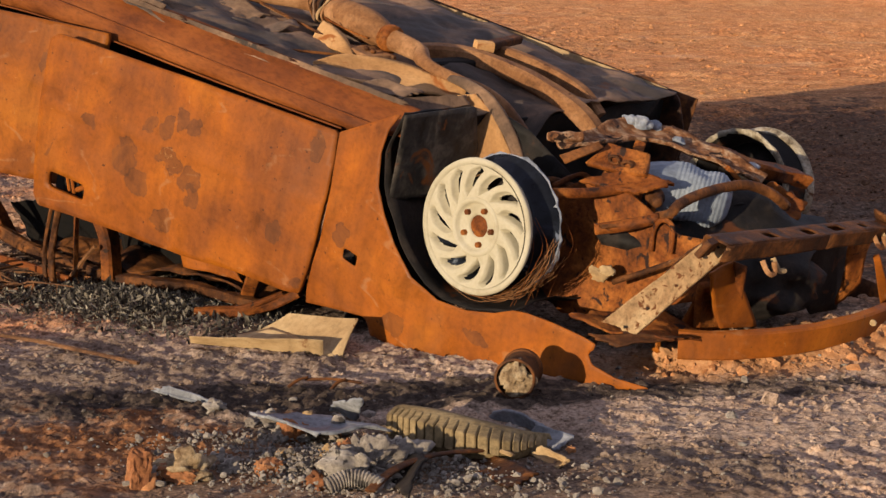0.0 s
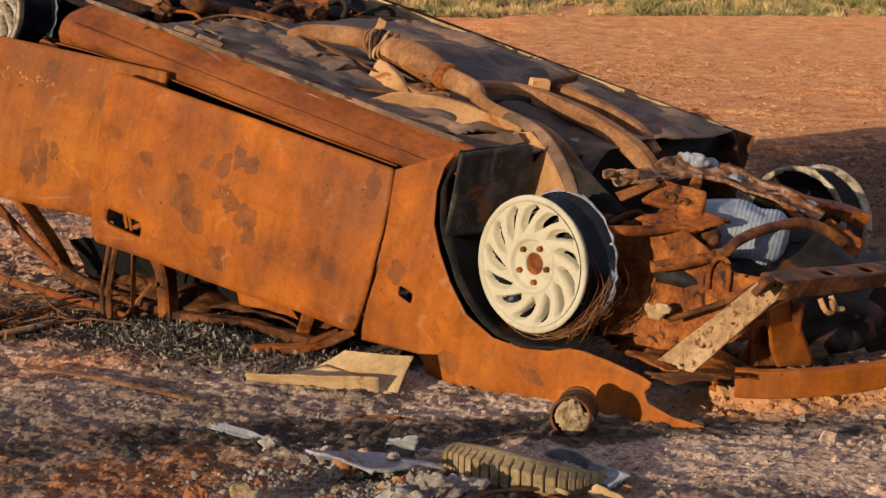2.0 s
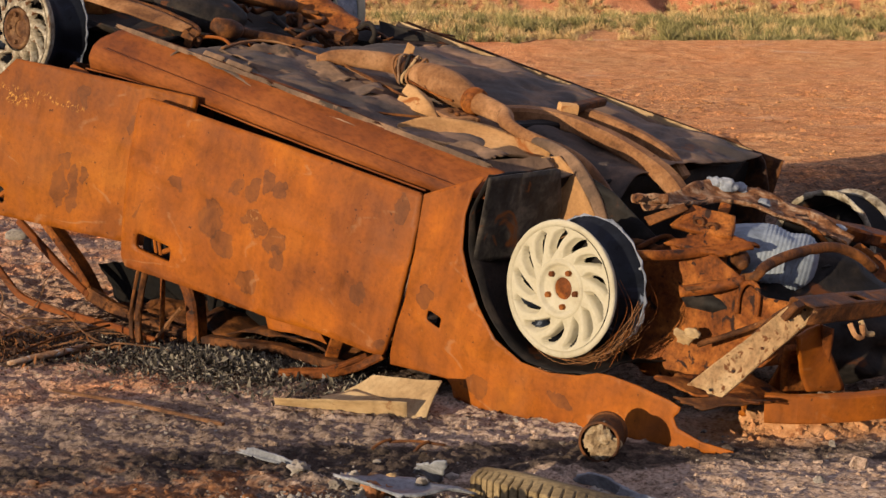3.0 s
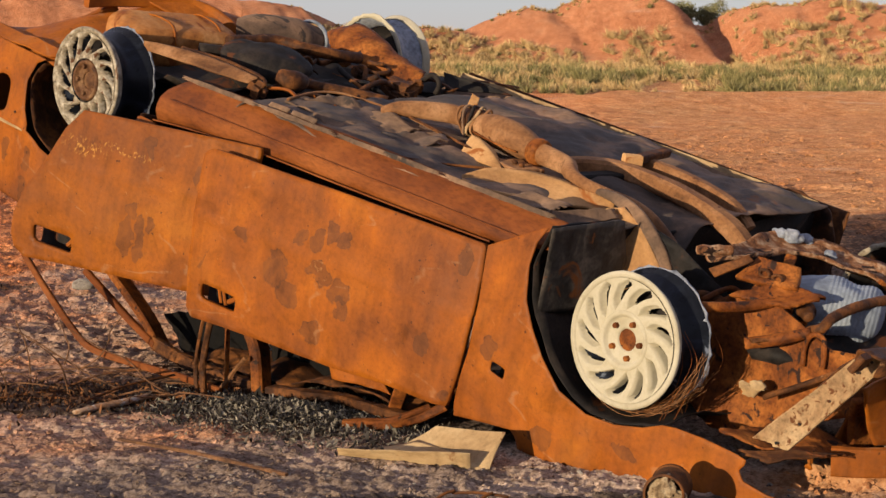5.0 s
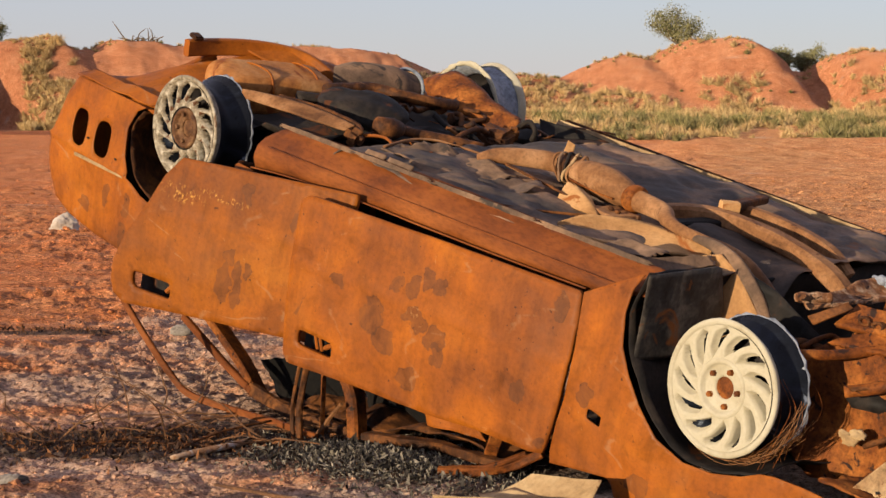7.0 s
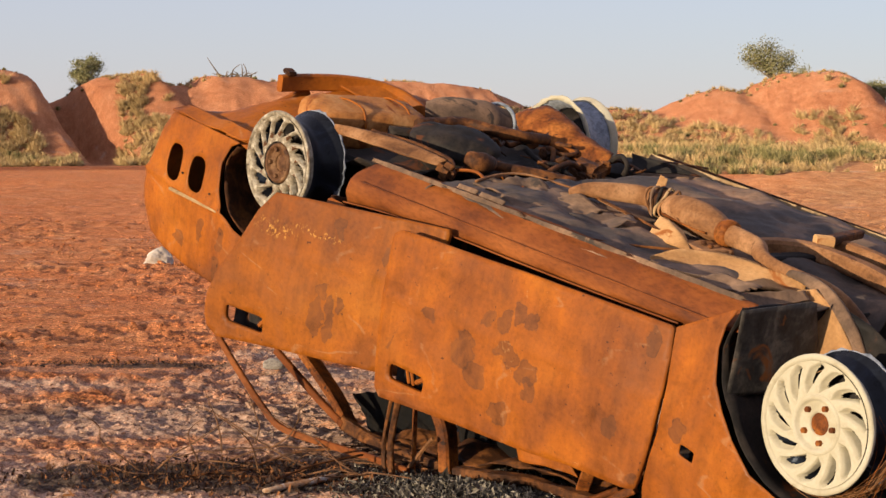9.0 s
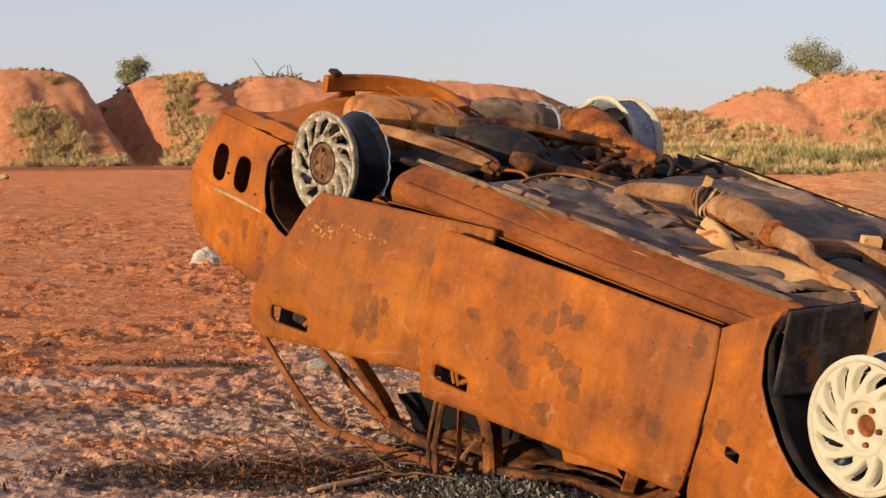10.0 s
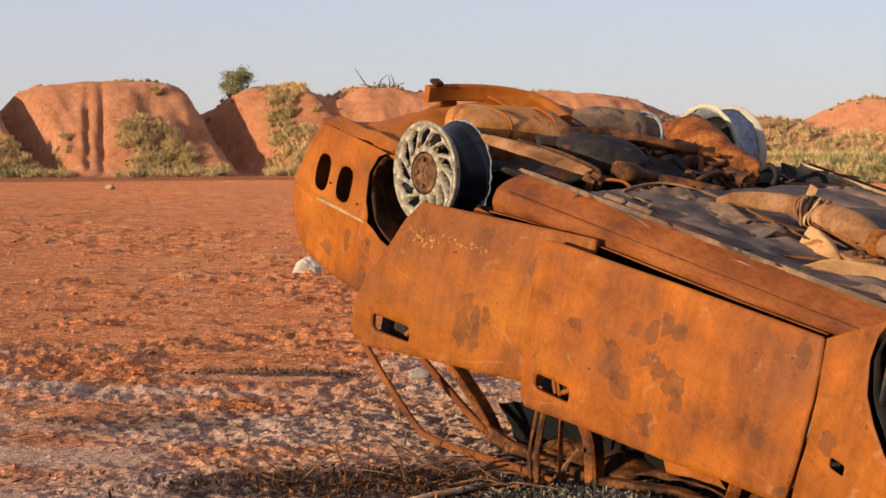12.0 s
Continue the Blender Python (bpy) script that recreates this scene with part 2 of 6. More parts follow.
    bm, rings, up = bmesh.new(), [], Vector((0.13, 0.27, 0.95))
    for i in range(count):
        d = Vector(c[min(i + 1, count - 1)] - c[max(i - 1, 0)]).normalized()
        side = d.cross(up).normalized()
        top = side.cross(d).normalized()
        ring = []
        for k in range(sides):
            a = 2 * math.pi * k / sides
            r = rad[i] * (1 + wobble * noise.noise(Vector(c[i]) * 23 + Vector((k, 0, 0))))
            ring.append(bm.verts.new(Vector(c[i]) + side * math.cos(a) * r + top * math.sin(a) * r * flat))
        rings.append(ring)
    for r0, r1 in zip(rings, rings[1:]):
        for k in range(sides):
            bm.faces.new((r0[k], r0[(k + 1) % sides], r1[(k + 1) % sides], r1[k]))
    if cap:
        bm.faces.new(rings[0])
        bm.faces.new(rings[-1][::-1])
    return bm


def inside(poly, px, pz):
    hit = np.zeros(px.shape, bool)
    a = poly
    b = np.roll(poly, -1, axis=0)
    for (x0, z0), (x1, z1) in zip(a, b):
        if z0 == z1:
            continue
        cross = (z0 > pz) != (z1 > pz)
        hit ^= cross & (px < (x1 - x0) * (pz - z0) / (z1 - z0) + x0)
    return hit


def nearest(poly, px, pz):
    best = np.full(px.shape, 1e9)
    qx, qz = px.copy(), pz.copy()
    for (x0, z0), (x1, z1) in zip(poly, np.roll(poly, -1, axis=0)):
        dx, dz = x1 - x0, z1 - z0
        s = np.clip(((px - x0) * dx + (pz - z0) * dz) / max(dx * dx + dz * dz, 1e-12), 0, 1)
        cx, cz = x0 + s * dx, z0 + s * dz
        d = np.hypot(px - cx, pz - cz)
        m = d < best
        best[m], qx[m], qz[m] = d[m], cx[m], cz[m]
    return best, qx, qz


def sheet(name, outline, depth, material, parent=None, holes=(), step=0.018, thick=0.004, label="", frame_of=None, dent=0.0, seed=1, smooth=True):
    """A pressed sheet: a fine grid cut to an outline with holes in (u, v), laid at depth(u, v) and given thickness.
    frame_of maps (u, w, v) arrays to places; by default u is x, w is y and v is z."""
    polys = [np.array(outline, float)] + [np.array(h, float) for h in holes]
    lo, hi = polys[0].min(0) - step, polys[0].max(0) + step
    us, vs = np.arange(lo[0], hi[0] + step, step), np.arange(lo[1], hi[1] + step, step)
    U, V = np.meshgrid(us, vs, indexing="ij")
    cu, cv = (us[:-1] + us[1:]) / 2, (vs[:-1] + vs[1:]) / 2
    CU, CV = np.meshgrid(cu, cv, indexing="ij")
    keep = inside(polys[0], CU, CV)
    for h in polys[1:]:
        keep &= ~inside(h, CU, CV)
    idx = np.arange(U.size).reshape(U.shape)
    quads = np.stack([idx[:-1, :-1], idx[1:, :-1], idx[1:, 1:], idx[:-1, 1:]], -1)[keep]
    used = np.zeros(U.size, int)
    np.add.at(used, quads.ravel(), 1)
    edge = ((used > 0) & (used < 4)).reshape(U.shape)
    best = np.full(edge.sum(), 1e9)
    eu, ev = U[edge].copy(), V[edge].copy()
    ou, ov = eu.copy(), ev.copy()
    for p in polys:
        d, qx, qz = nearest(p, ou, ov)
        m = d < best
        best[m], eu[m], ev[m] = d[m], qx[m], qz[m]
    U[edge], V[edge] = eu, ev
    W = depth(U, V) + dent * fbm(U * 5, V * 5, 4, seed)
    X, Y, Z = frame_of(U, W, V) if frame_of else (U, W, V)
    ids = np.full(U.size, -1)
    order = np.unique(quads)
    ids[order] = np.arange(len(order))
    pts = np.stack([X.ravel(), Y.ravel(), Z.ravel()], 1)[order]
    me = mesh_of(name, pts, ids[quads], material, smooth)
    ob = part(name, me, material, parent, label)
    s = ob.modifiers.new("thickness", "SOLIDIFY")
    s.thickness, s.offset = thick, 0
    return ob


def beam(name, points, width, height, material, parent, label="", count=None, open_side=False, wobble=0.0, up=(0, 0, 1)):
    """A pressed box section along a smooth curve, with broken corners."""
    count = count or max(6, len(points) * 4)
    c = curve(points, count)
    bm, rings = bmesh.new(), []
    ch = min(width, height) * 0.18
    w, h = width / 2, height / 2
    prof = [(-w, -h + ch), (-w + ch, -h), (w - ch, -h), (w, -h + ch), (w, h - ch), (w - ch, h), (-w + ch, h), (-w, h - ch)]
    for i in range(count):
        d = Vector(c[min(i + 1, count - 1)] - c[max(i - 1, 0)]).normalized()
        side = d.cross(Vector(up)).normalized()
        top = side.cross(d).normalized()
        ring = []
        for k, (a, b) in enumerate(prof):
            g = 1 + wobble * noise.noise(Vector(c[i]) * 11 + Vector((k * 3.1, 0, 0)))
            ring.append(bm.verts.new(Vector(c[i]) + side * a * g + top * b * g))
        rings.append(ring)
    for r0, r1 in zip(rings, rings[1:]):
        for k in range(8):
            bm.faces.new((r0[k], r0[(k + 1) % 8], r1[(k + 1) % 8], r1[k]))
    bm.faces.new(rings[0])
    bm.faces.new(rings[-1][::-1])
    return part(name, bm, material, parent, label)


def lathe(profile, segments=48, axis="y"):
    """Profile of (radius, along) turned about y."""
    bm, rings = bmesh.new(), []
    for k in range(segments):
        a = 2 * math.pi * k / segments
        rings.append([bm.verts.new((r * math.cos(a), t, r * math.sin(a))) for r, t in profile])
    for k in range(segments):
        r0, r1 = rings[k], rings[(k + 1) % segments]
        for i in range(len(profile) - 1):
            if profile[i][0] < 1e-6 and profile[i + 1][0] < 1e-6:
                continue
            vs = [r0[i], r0[i + 1], r1[i + 1], r1[i]]
            bm.faces.new(vs)
    bmesh.ops.remove_doubles(bm, verts=bm.verts, dist=1e-5)
    return bm


# ---- the ground: one sheet of red earth out to the horizon, with the dunes in it ----
# bearing in degrees and height of the dune crest, gullies between the mounds
CREST = [(-180, 3.5), (-60, 3.5), (-36, 3.6), (-31, 4.2), (-29, 3.9), (-28.1, 2.8), (-27.5, 3.75), (-27, 4.1), (-25.8, 4.3), (-23.8, 4.3), (-23, 4.05), (-22.4, 2.7), (-21.7, 3.1), (-21.1, 3.7), (-20.6, 4.0), (-19.4, 4.15), (-18.8, 3.6), (-18, 3.6), (-17.5, 4.05), (-16.3, 4.05), (-15.7, 3.8), (-12.7, 3.9), (-10, 3.7), (-8.9, 3.5), (-8.2, 3.1), (-7.5, 2.6), (-5, 2.5), (-3.8, 2.4), (-3.3, 2.8), (-2.6, 3.25), (-1.8, 3.45), (-1.2, 3.3), (-0.7, 3.7), (0.1, 4.2), (1.5, 4.25), (2.1, 3.7), (2.7, 2.9), (3.5, 2.8), (4.2, 3.4), (5.1, 3.8), (6, 3.7), (7, 4.05), (8.2, 3.8), (11, 3.2), (14, 4.0), (20, 3.6), (60, 3.5), (180, 3.5)]


def smooth(a, b, x):
    s = np.clip((x - a) / (b - a), 0, 1)
    return s * s * (3 - 2 * s)


def ground_height(x, y):
    r = np.hypot(x, y)
    az = np.degrees(np.arctan2(x, y))
    near = np.clip(1 - (r - 4) / 26, 0, 1)
    # clods and crust on the flat, wheel ruts and hollows further out
    cracks = np.abs(fbm(x * 4.2, y * 4.2, 4, 21, 0.6))
    churned = smooth(-0.12, 0.12, fbm(x * 0.8, y * 0.8, 3, 31)) * (1 - 0.85 * np.exp(-((x - 1.15) / 0.75) ** 2 - ((y - 4.85) / 0.5) ** 2))
    h = 0.021 * fbm(x * 15, y * 16, 5, 3, 0.74) * (0.3 + near) * (0.30 + churned)
    h = h - 0.03 * np.clip(0.05 - cracks, 0, 1) * 6 * near * churned
    h = h + 0.095 * fbm(x * 3.4, y * 3.0, 6, 17, 0.74) * smooth(6, 10, r) * (1 - smooth(40, 60, r)) * (0.3 + churned)
    # flaky crust: low terraces with sharp broken edges
    step = fbm(x * 9.0, y * 9.5, 4, 5, 0.68) * 8 + 1.6 * fbm(x * 28, y * 30, 3, 6)
    edge = np.floor(step) + smooth(0.0, 0.22, step - np.floor(step))
    h = h + 0.0045 * edge * (1 - smooth(18, 30, r)) * (0.12 + 0.88 * churned)
    # earth pushed up in front of the bumper bar
    u = (x - 0.62) * 0.88 + (y - 5.38) * 0.475
    d = -(x - 0.62) * 0.475 + (y - 5.38) * 0.88
    push = smooth(0.04, 0.20, u) * (1 - smooth(0.9, 1.2, u)) * np.exp(-((d + 0.04) / 0.12) ** 2)
    h = h + push * (0.075 + 0.17 * np.clip(fbm(x * 8, y * 8, 5, 88, 0.62), -0.25, 1))
    h = h + 0.13 * fbm(x * 0.25, y * 0.45, 4, 8) * smooth(8, 22, r)
    rut = fbm(x * 0.05 + 3, y * 0.05, 2, 61) * 60
    h = h + 0.03 * np.sin(rut + 0.9 * y + 0.25 * x) * smooth(12, 24, r) * (1 - smooth(60, 75, r)) * smooth(-0.05, 0.2, fbm(x * 0.09, y * 0.09, 2, 71))
    # dunes: mounds stand forward, gullies run slantwise down between them with wheel tracks in them
    wob = 1.1 * fbm(x * 0.08, y * 0.08, 3, 51)
    down = np.clip(89 - r, 0, 12)
    slant = az - 0.21 * down + 0.10 * fbm(x * 0.5, y * 0.5, 3, 52)
    knots = np.array(CREST)
    ridge = np.interp(slant, knots[:, 0], knots[:, 1]) + 0.10 * fbm(slant * 2.2, slant * 0 + 7.7, 4, 95)
    gully = smooth(3.75, 2.9, ridge) * smooth(-7.0, -8.5, az) + 0.6 * np.exp(-((slant - 3.2) / 0.55) ** 2)
    foot = 79.8 + 2.2 * fbm(az * 0.5, az * 0 + 2.5, 3, 90) + 1.2 * wob + 5.0 * gully
    crest = smooth(-1.5, 8.6, r - foot)
    dune = ridge * crest
    slope = crest * (1 - crest) * 4
    track = np.abs(np.sin(slant * 9.0 + 0.4 * wob)) ** 0.5 - 0.7
    dune = dune + slope * 0.26 * track * np.clip(np.exp(-((slant + 22.3) / 1.1) ** 2) + np.exp(-((slant + 28.3) / 1.5) ** 2) + 0.8 * np.exp(-((slant - 3.6) / 0.8) ** 2) + 0.7 * np.exp(-((slant + 25.6) / 1.2) ** 2) * smooth(3.5, 7, down), 0, 1)
    dune = dune - slope * 0.28 * (np.exp(-((az + 25.45) / 0.10) ** 2) + np.exp(-((az + 25.0) / 0.08) ** 2))
    dune = dune + np.clip(dune, 0, 1) * (0.28 * fbm(x * 1.1, y * 1.1, 4, 47, 0.65) + 0.75 * fbm(x * 0.23, y * 0.23, 6, 44, 0.60) * (1 - 0.6 * gully) + 0.28 * fbm(slant * 2.4, r * 0.07, 4, 46)) * (1 - 0.7 * smooth(0.8, 1.0, crest))
    belt = smooth(50, 78, r) * 0.75 * smooth(-11, -7, az) * (1 - crest)
    berm = 0.42 * np.exp(-((r - 43 - 0.4 * az + 4 * fbm(x * 0.1, y * 0.1, 2, 77)) / 4.0) ** 2) * smooth(-4, 1, az)
    far = smooth(95, 140, r)
    return h + (dune + belt) * (1 - far) + berm


def build_ground():
    az = np.unique(np.round(np.concatenate([np.linspace(-180, -40, 36), np.linspace(-40, -29, 50), np.arange(-29, 14.6, 0.075), np.linspace(14.6, 40, 70), np.linspace(40, 180, 36)[:-1]]), 4))
    rr = np.concatenate([[0.6, 1.2, 2, 2.8, 3.4], np.geomspace(3.8, 9, 400), np.geomspace(9.03, 30, 270), np.geomspace(30.15, 115, 270), np.geomspace(118, 4000, 26)])
    A, Rr = np.meshgrid(np.radians(az), rr, indexing="ij")
    x, y = Rr * np.sin(A), Rr * np.cos(A)
    z = ground_height(x, y)
    n, m = A.shape
    idx = np.arange(n * m).reshape(n, m)
    nxt = np.roll(idx, -1, axis=0)
    quads = np.stack([idx[:, :-1], idx[:, 1:], nxt[:, 1:], nxt[:, :-1]], -1).reshape(-1, 4)
    centre = np.array([[0, 0, 0]])
    pts = np.concatenate([np.stack([x.ravel(), y.ravel(), z.ravel()], 1), centre])
    tris = np.stack([np.full(n, n * m), idx[:, 0], nxt[:, 0]], -1)
    me = bpy.data.meshes.new("ground")
    me.vertices.add(len(pts))
    me.vertices.foreach_set("co", pts.ravel())
    loops = np.concatenate([quads.ravel(), tris.ravel()])
    starts = np.concatenate([np.arange(len(quads)) * 4, len(quads) * 4 + np.arange(len(tris)) * 3])
    me.loops.add(len(loops))
    me.loops.foreach_set("vertex_index", loops)
    me.polygons.add(len(starts))
    me.polygons.foreach_set("loop_start", starts)
    me.update(calc_edges=True)
    me.validate()
    me.shade_smooth()
    me.materials.append(GROUND)
    return tagged(new("ground", me), "red desert earth, cracked, ashy and scorched near the wreck", "ground", kind="structure")


def earth():
    m, n, l, p = nodes("red_earth", 0.95)
    p.inputs["Specular IOR Level"].default_value = 0.1
    v = coords(n, l)
    sep = n.new("ShaderNodeSeparateXYZ")
    l.new(v, sep.inputs[0])
    big, mid, fine = grain(n, l, v, 0.35, 5), grain(n, l, v, 2.6, 7, 0.65), grain(n, l, v, 26, 6, 0.7)
    red = ramp(n, l, mid, [(0.30, (0.48, 0.140, 0.045)), (0.5, (0.74, 0.250, 0.088)), (0.68, (0.82, 0.34, 0.145))])
    red = blend(n, l, 0.7, red, ramp(n, l, fine, [(0.3, 0.5), (0.5, 1.0), (0.72, 1.4)]), "MULTIPLY")
    tan = ramp(n, l, mid, [(0.30, (0.38, 0.16, 0.07)), (0.5, (0.62, 0.30, 0.128)), (0.68, (0.72, 0.41, 0.205))])
    tan = blend(n, l, 0.7, tan, ramp(n, l, fine, [(0.3, 0.5), (0.5, 1.0), (0.72, 1.4)]), "MULTIPLY")
    east = n.new("ShaderNodeMapRange")
    east.inputs["From Min"].default_value, east.inputs["From Max"].default_value = -3.5, 1.0
    l.new(sep.outputs["X"], east.inputs["Value"])
    red = blend(n, l, blend(n, l, 0.35, east.outputs["Result"], ramp(n, l, big, [(0.35, 0.0), (0.65, 1.0)])), red, tan)
    far = n.new("ShaderNodeVectorMath")
    far.operation = "LENGTH"
    l.new(v, far.inputs[0])
    rim = n.new("ShaderNodeMapRange")
    rim.inputs["From Min"].default_value, rim.inputs["From Max"].default_value = 50.0, 100.0
    l.new(far.outputs["Value"], rim.inputs["Value"])
    red_band = ramp(n, l, rim.outputs["Result"], [(0.36, 0.0), (0.42, 0.7), (0.55, 0.7), (0.60, 0.0)])
    west = n.new("ShaderNodeMapRange")
    west.inputs["From Min"].default_value, west.inputs["From Max"].default_value = -9.0, -16.0
    l.new(sep.outputs["X"], west.inputs["Value"])
    red = blend(n, l, blend(n, l, 1.0, red_band, west.outputs["Result"], "MULTIPLY"), red, (0.24, 0.062, 0.026))
    dune = ramp(n, l, rim.outputs["Result"], [(0.50, 0.0), (0.62, 1.0)])
    red = blend(n, l, dune, red, ramp(n, l, blend(n, l, 0.4, mid, big), [(0.34, (0.44, 0.165, 0.076)), (0.5, (0.61, 0.255, 0.122)), (0.64, (0.69, 0.33, 0.175))]))
    # greyer, burnt-over soil round the wreck
    dg = n.new("ShaderNodeVectorMath")
    dg.operation = "DISTANCE"
    l.new(v, dg.inputs[0])
    dg.inputs[1].default_value = (-0.2, 4.9, 0)
    kg = n.new("ShaderNodeMath")
    kg.operation = "MULTIPLY_ADD"
    l.new(grain(n, l, v, 2.2, 6, 0.7), kg.inputs[0])
    kg.inputs[1].default_value = -3.0
    l.new(dg.outputs["Value"], kg.inputs[2])
    grey = ramp(n, l, mid, [(0.32, (0.20, 0.110, 0.062)), (0.5, (0.40, 0.265, 0.175)), (0.66, (0.58, 0.44, 0.33))])
    red = blend(n, l, ramp(n, l, clamped(n, l, kg.outputs[0], -0.6, 1.0), [(0.1, 0.8), (0.9, 0.0)]), red, grey)
    gravel = grain(n, l, v, 95, 3, 0.6)
    red = blend(n, l, 0.8, red, ramp(n, l, gravel, [(0.36, 0.22), (0.5, 1.0), (0.66, 1.45)]), "MULTIPLY")
    crumbs = grain(n, l, v, 17.0, 7, 0.75)
    red = blend(n, l, 0.85, red, ramp(n, l, crumbs, [(0.36, 0.22), (0.48, 1.0), (0.62, 1.25)]), "MULTIPLY")
    cell = n.new("ShaderNodeTexVoronoi")
    cell.inputs["Scale"].default_value, cell.inputs["Detail"].default_value, cell.inputs["Randomness"].default_value = 24, 2, 1
    bent = n.new("ShaderNodeVectorMath")
    bent.operation = "MULTIPLY_ADD"
    shift = n.new("ShaderNodeTexNoise")
    shift.inputs["Scale"].default_value, shift.inputs["Detail"].default_value = 9, 4
    l.new(v, shift.inputs["Vector"])
    l.new(shift.outputs["Color"], bent.inputs[0])
    bent.inputs[1].default_value = (0.12, 0.12, 0)
    l.new(v, bent.inputs[2])
    l.new(bent.outputs[0], cell.inputs["Vector"])
    clod = ramp(n, l, cell.outputs["Distance"], [(0.10, 1.0), (0.75, 0.0)])
    # gaps between clods darkened in colour, as shade in the crevices
    red = blend(n, l, 0.8, red, ramp(n, l, clod, [(0.04, 0.55), (0.26, 1.20), (0.9, 1.55)]), "MULTIPLY")
    # pale ash and salt crust round the wreck and in patches on the flat
    d = n.new("ShaderNodeVectorMath")
    d.operation = "DISTANCE"
    l.new(v, d.inputs[0])
    d.inputs[1].default_value = (-1.2, 6.4, 0)
    ring = n.new("ShaderNodeMapRange")
    ring.inputs["From Min"].default_value, ring.inputs["From Max"].default_value = 7.0, 2.0
    l.new(d.outputs["Value"], ring.inputs["Value"])
    k = n.new("ShaderNodeMath")
    k.operation = "MULTIPLY_ADD"
    l.new(ring.outputs["Result"], k.inputs[0])
    k.inputs[1].default_value = 0.225
    l.new(grain(n, l, coords(n, l, scale=(0.45, 1.0, 1)), 1.3, 7, 0.6), k.inputs[2])
    da = n.new("ShaderNodeVectorMath")
    da.operation = "DISTANCE"
    l.new(v, da.inputs[0])
    da.inputs[1].default_value = (0.75, 4.85, 0)
    ka = n.new("ShaderNodeMath")
    ka.operation = "MULTIPLY_ADD"
    l.new(clamped(n, l, da.outputs["Value"], 1.5, 0.3), ka.inputs[0])
    ka.inputs[1].default_value = 0.13
    l.new(k.outputs[0], ka.inputs[2])
    k = ka
    pale = ramp(n, l, k.outputs[0], [(0.60, 0.0), (0.76, 0.66)])
    ash = ramp(n, l, blend(n, l, 0.5, fine, gravel), [(0.36, (0.16, 0.105, 0.075)), (0.48, (0.44, 0.330, 0.255)), (0.66, (0.62, 0.52, 0.43))])
    ash = blend(n, l, 0.8, ash, ramp(n, l, grain(n, l, coords(n, l, scale=(8, 9, 1)), 4.0, 6, 0.78), [(0.40, 0.22), (0.49, 0.95), (0.62, 1.15)]), "MULTIPLY")
    col = blend(n, l, pale, red, ash)
    # scorched, sooty earth: beside the doors, a streak along the fender, in front of the doors, on the flat; behind the
    # engine it also paints the car's shadow darker
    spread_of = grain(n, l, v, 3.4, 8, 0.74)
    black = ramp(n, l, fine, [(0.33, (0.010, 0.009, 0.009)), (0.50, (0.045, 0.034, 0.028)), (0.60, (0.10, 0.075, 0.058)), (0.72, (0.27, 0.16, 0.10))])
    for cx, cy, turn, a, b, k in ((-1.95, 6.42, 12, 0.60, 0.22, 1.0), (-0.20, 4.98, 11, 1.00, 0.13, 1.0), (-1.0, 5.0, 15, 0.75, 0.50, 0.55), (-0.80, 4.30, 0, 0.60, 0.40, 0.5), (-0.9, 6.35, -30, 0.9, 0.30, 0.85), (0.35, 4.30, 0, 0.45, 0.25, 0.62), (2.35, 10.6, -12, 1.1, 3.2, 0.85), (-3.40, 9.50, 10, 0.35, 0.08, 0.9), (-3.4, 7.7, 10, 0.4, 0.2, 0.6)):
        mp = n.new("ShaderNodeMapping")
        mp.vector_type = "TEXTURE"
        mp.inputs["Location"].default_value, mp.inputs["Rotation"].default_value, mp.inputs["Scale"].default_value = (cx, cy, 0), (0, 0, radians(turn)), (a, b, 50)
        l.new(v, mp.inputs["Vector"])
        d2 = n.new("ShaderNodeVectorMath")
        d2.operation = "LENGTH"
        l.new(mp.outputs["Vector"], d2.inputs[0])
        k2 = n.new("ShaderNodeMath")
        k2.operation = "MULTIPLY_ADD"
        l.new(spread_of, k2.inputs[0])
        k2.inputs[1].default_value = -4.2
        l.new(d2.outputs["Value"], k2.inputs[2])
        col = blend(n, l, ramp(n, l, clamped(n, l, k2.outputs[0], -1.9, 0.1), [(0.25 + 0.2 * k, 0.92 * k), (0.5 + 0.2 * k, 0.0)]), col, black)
    # rust-orange earth in front of the doors
    mo = n.new("ShaderNodeMapping")
    mo.vector_type = "TEXTURE"
    mo.inputs["Location"].default_value, mo.inputs["Scale"].default_value = (-0.82, 4.40, 0), (0.45, 0.42, 50)
    l.new(v, mo.inputs["Vector"])
    do = n.new("ShaderNodeVectorMath")
    do.operation = "LENGTH"
    l.new(mo.outputs["Vector"], do.inputs[0])
    ko = n.new("ShaderNodeMath")
    ko.operation = "MULTIPLY_ADD"
    l.new(grain(n, l, v, 6.0, 6, 0.7), ko.inputs[0])
    ko.inputs[1].default_value = -4.0
    l.new(do.outputs["Value"], ko.inputs[2])
    col = blend(n, l, ramp(n, l, clamped(n, l, ko.outputs[0], -1.8, -1.0), [(0.2, 0.75), (0.9, 0.0)]), col, ramp(n, l, fine, [(0.34, (0.07, 0.028, 0.012)), (0.5, (0.27, 0.105, 0.038)), (0.68, (0.44, 0.205, 0.085))]))
    # freshly turned orange earth along the bumper bar
    mb = n.new("ShaderNodeMapping")
    mb.vector_type = "TEXTURE"
    mb.inputs["Location"].default_value, mb.inputs["Rotation"].default_value, mb.inputs["Scale"].default_value = (1.12, 5.64, 0), (0, 0, radians(28.4)), (0.75, 0.27, 50)
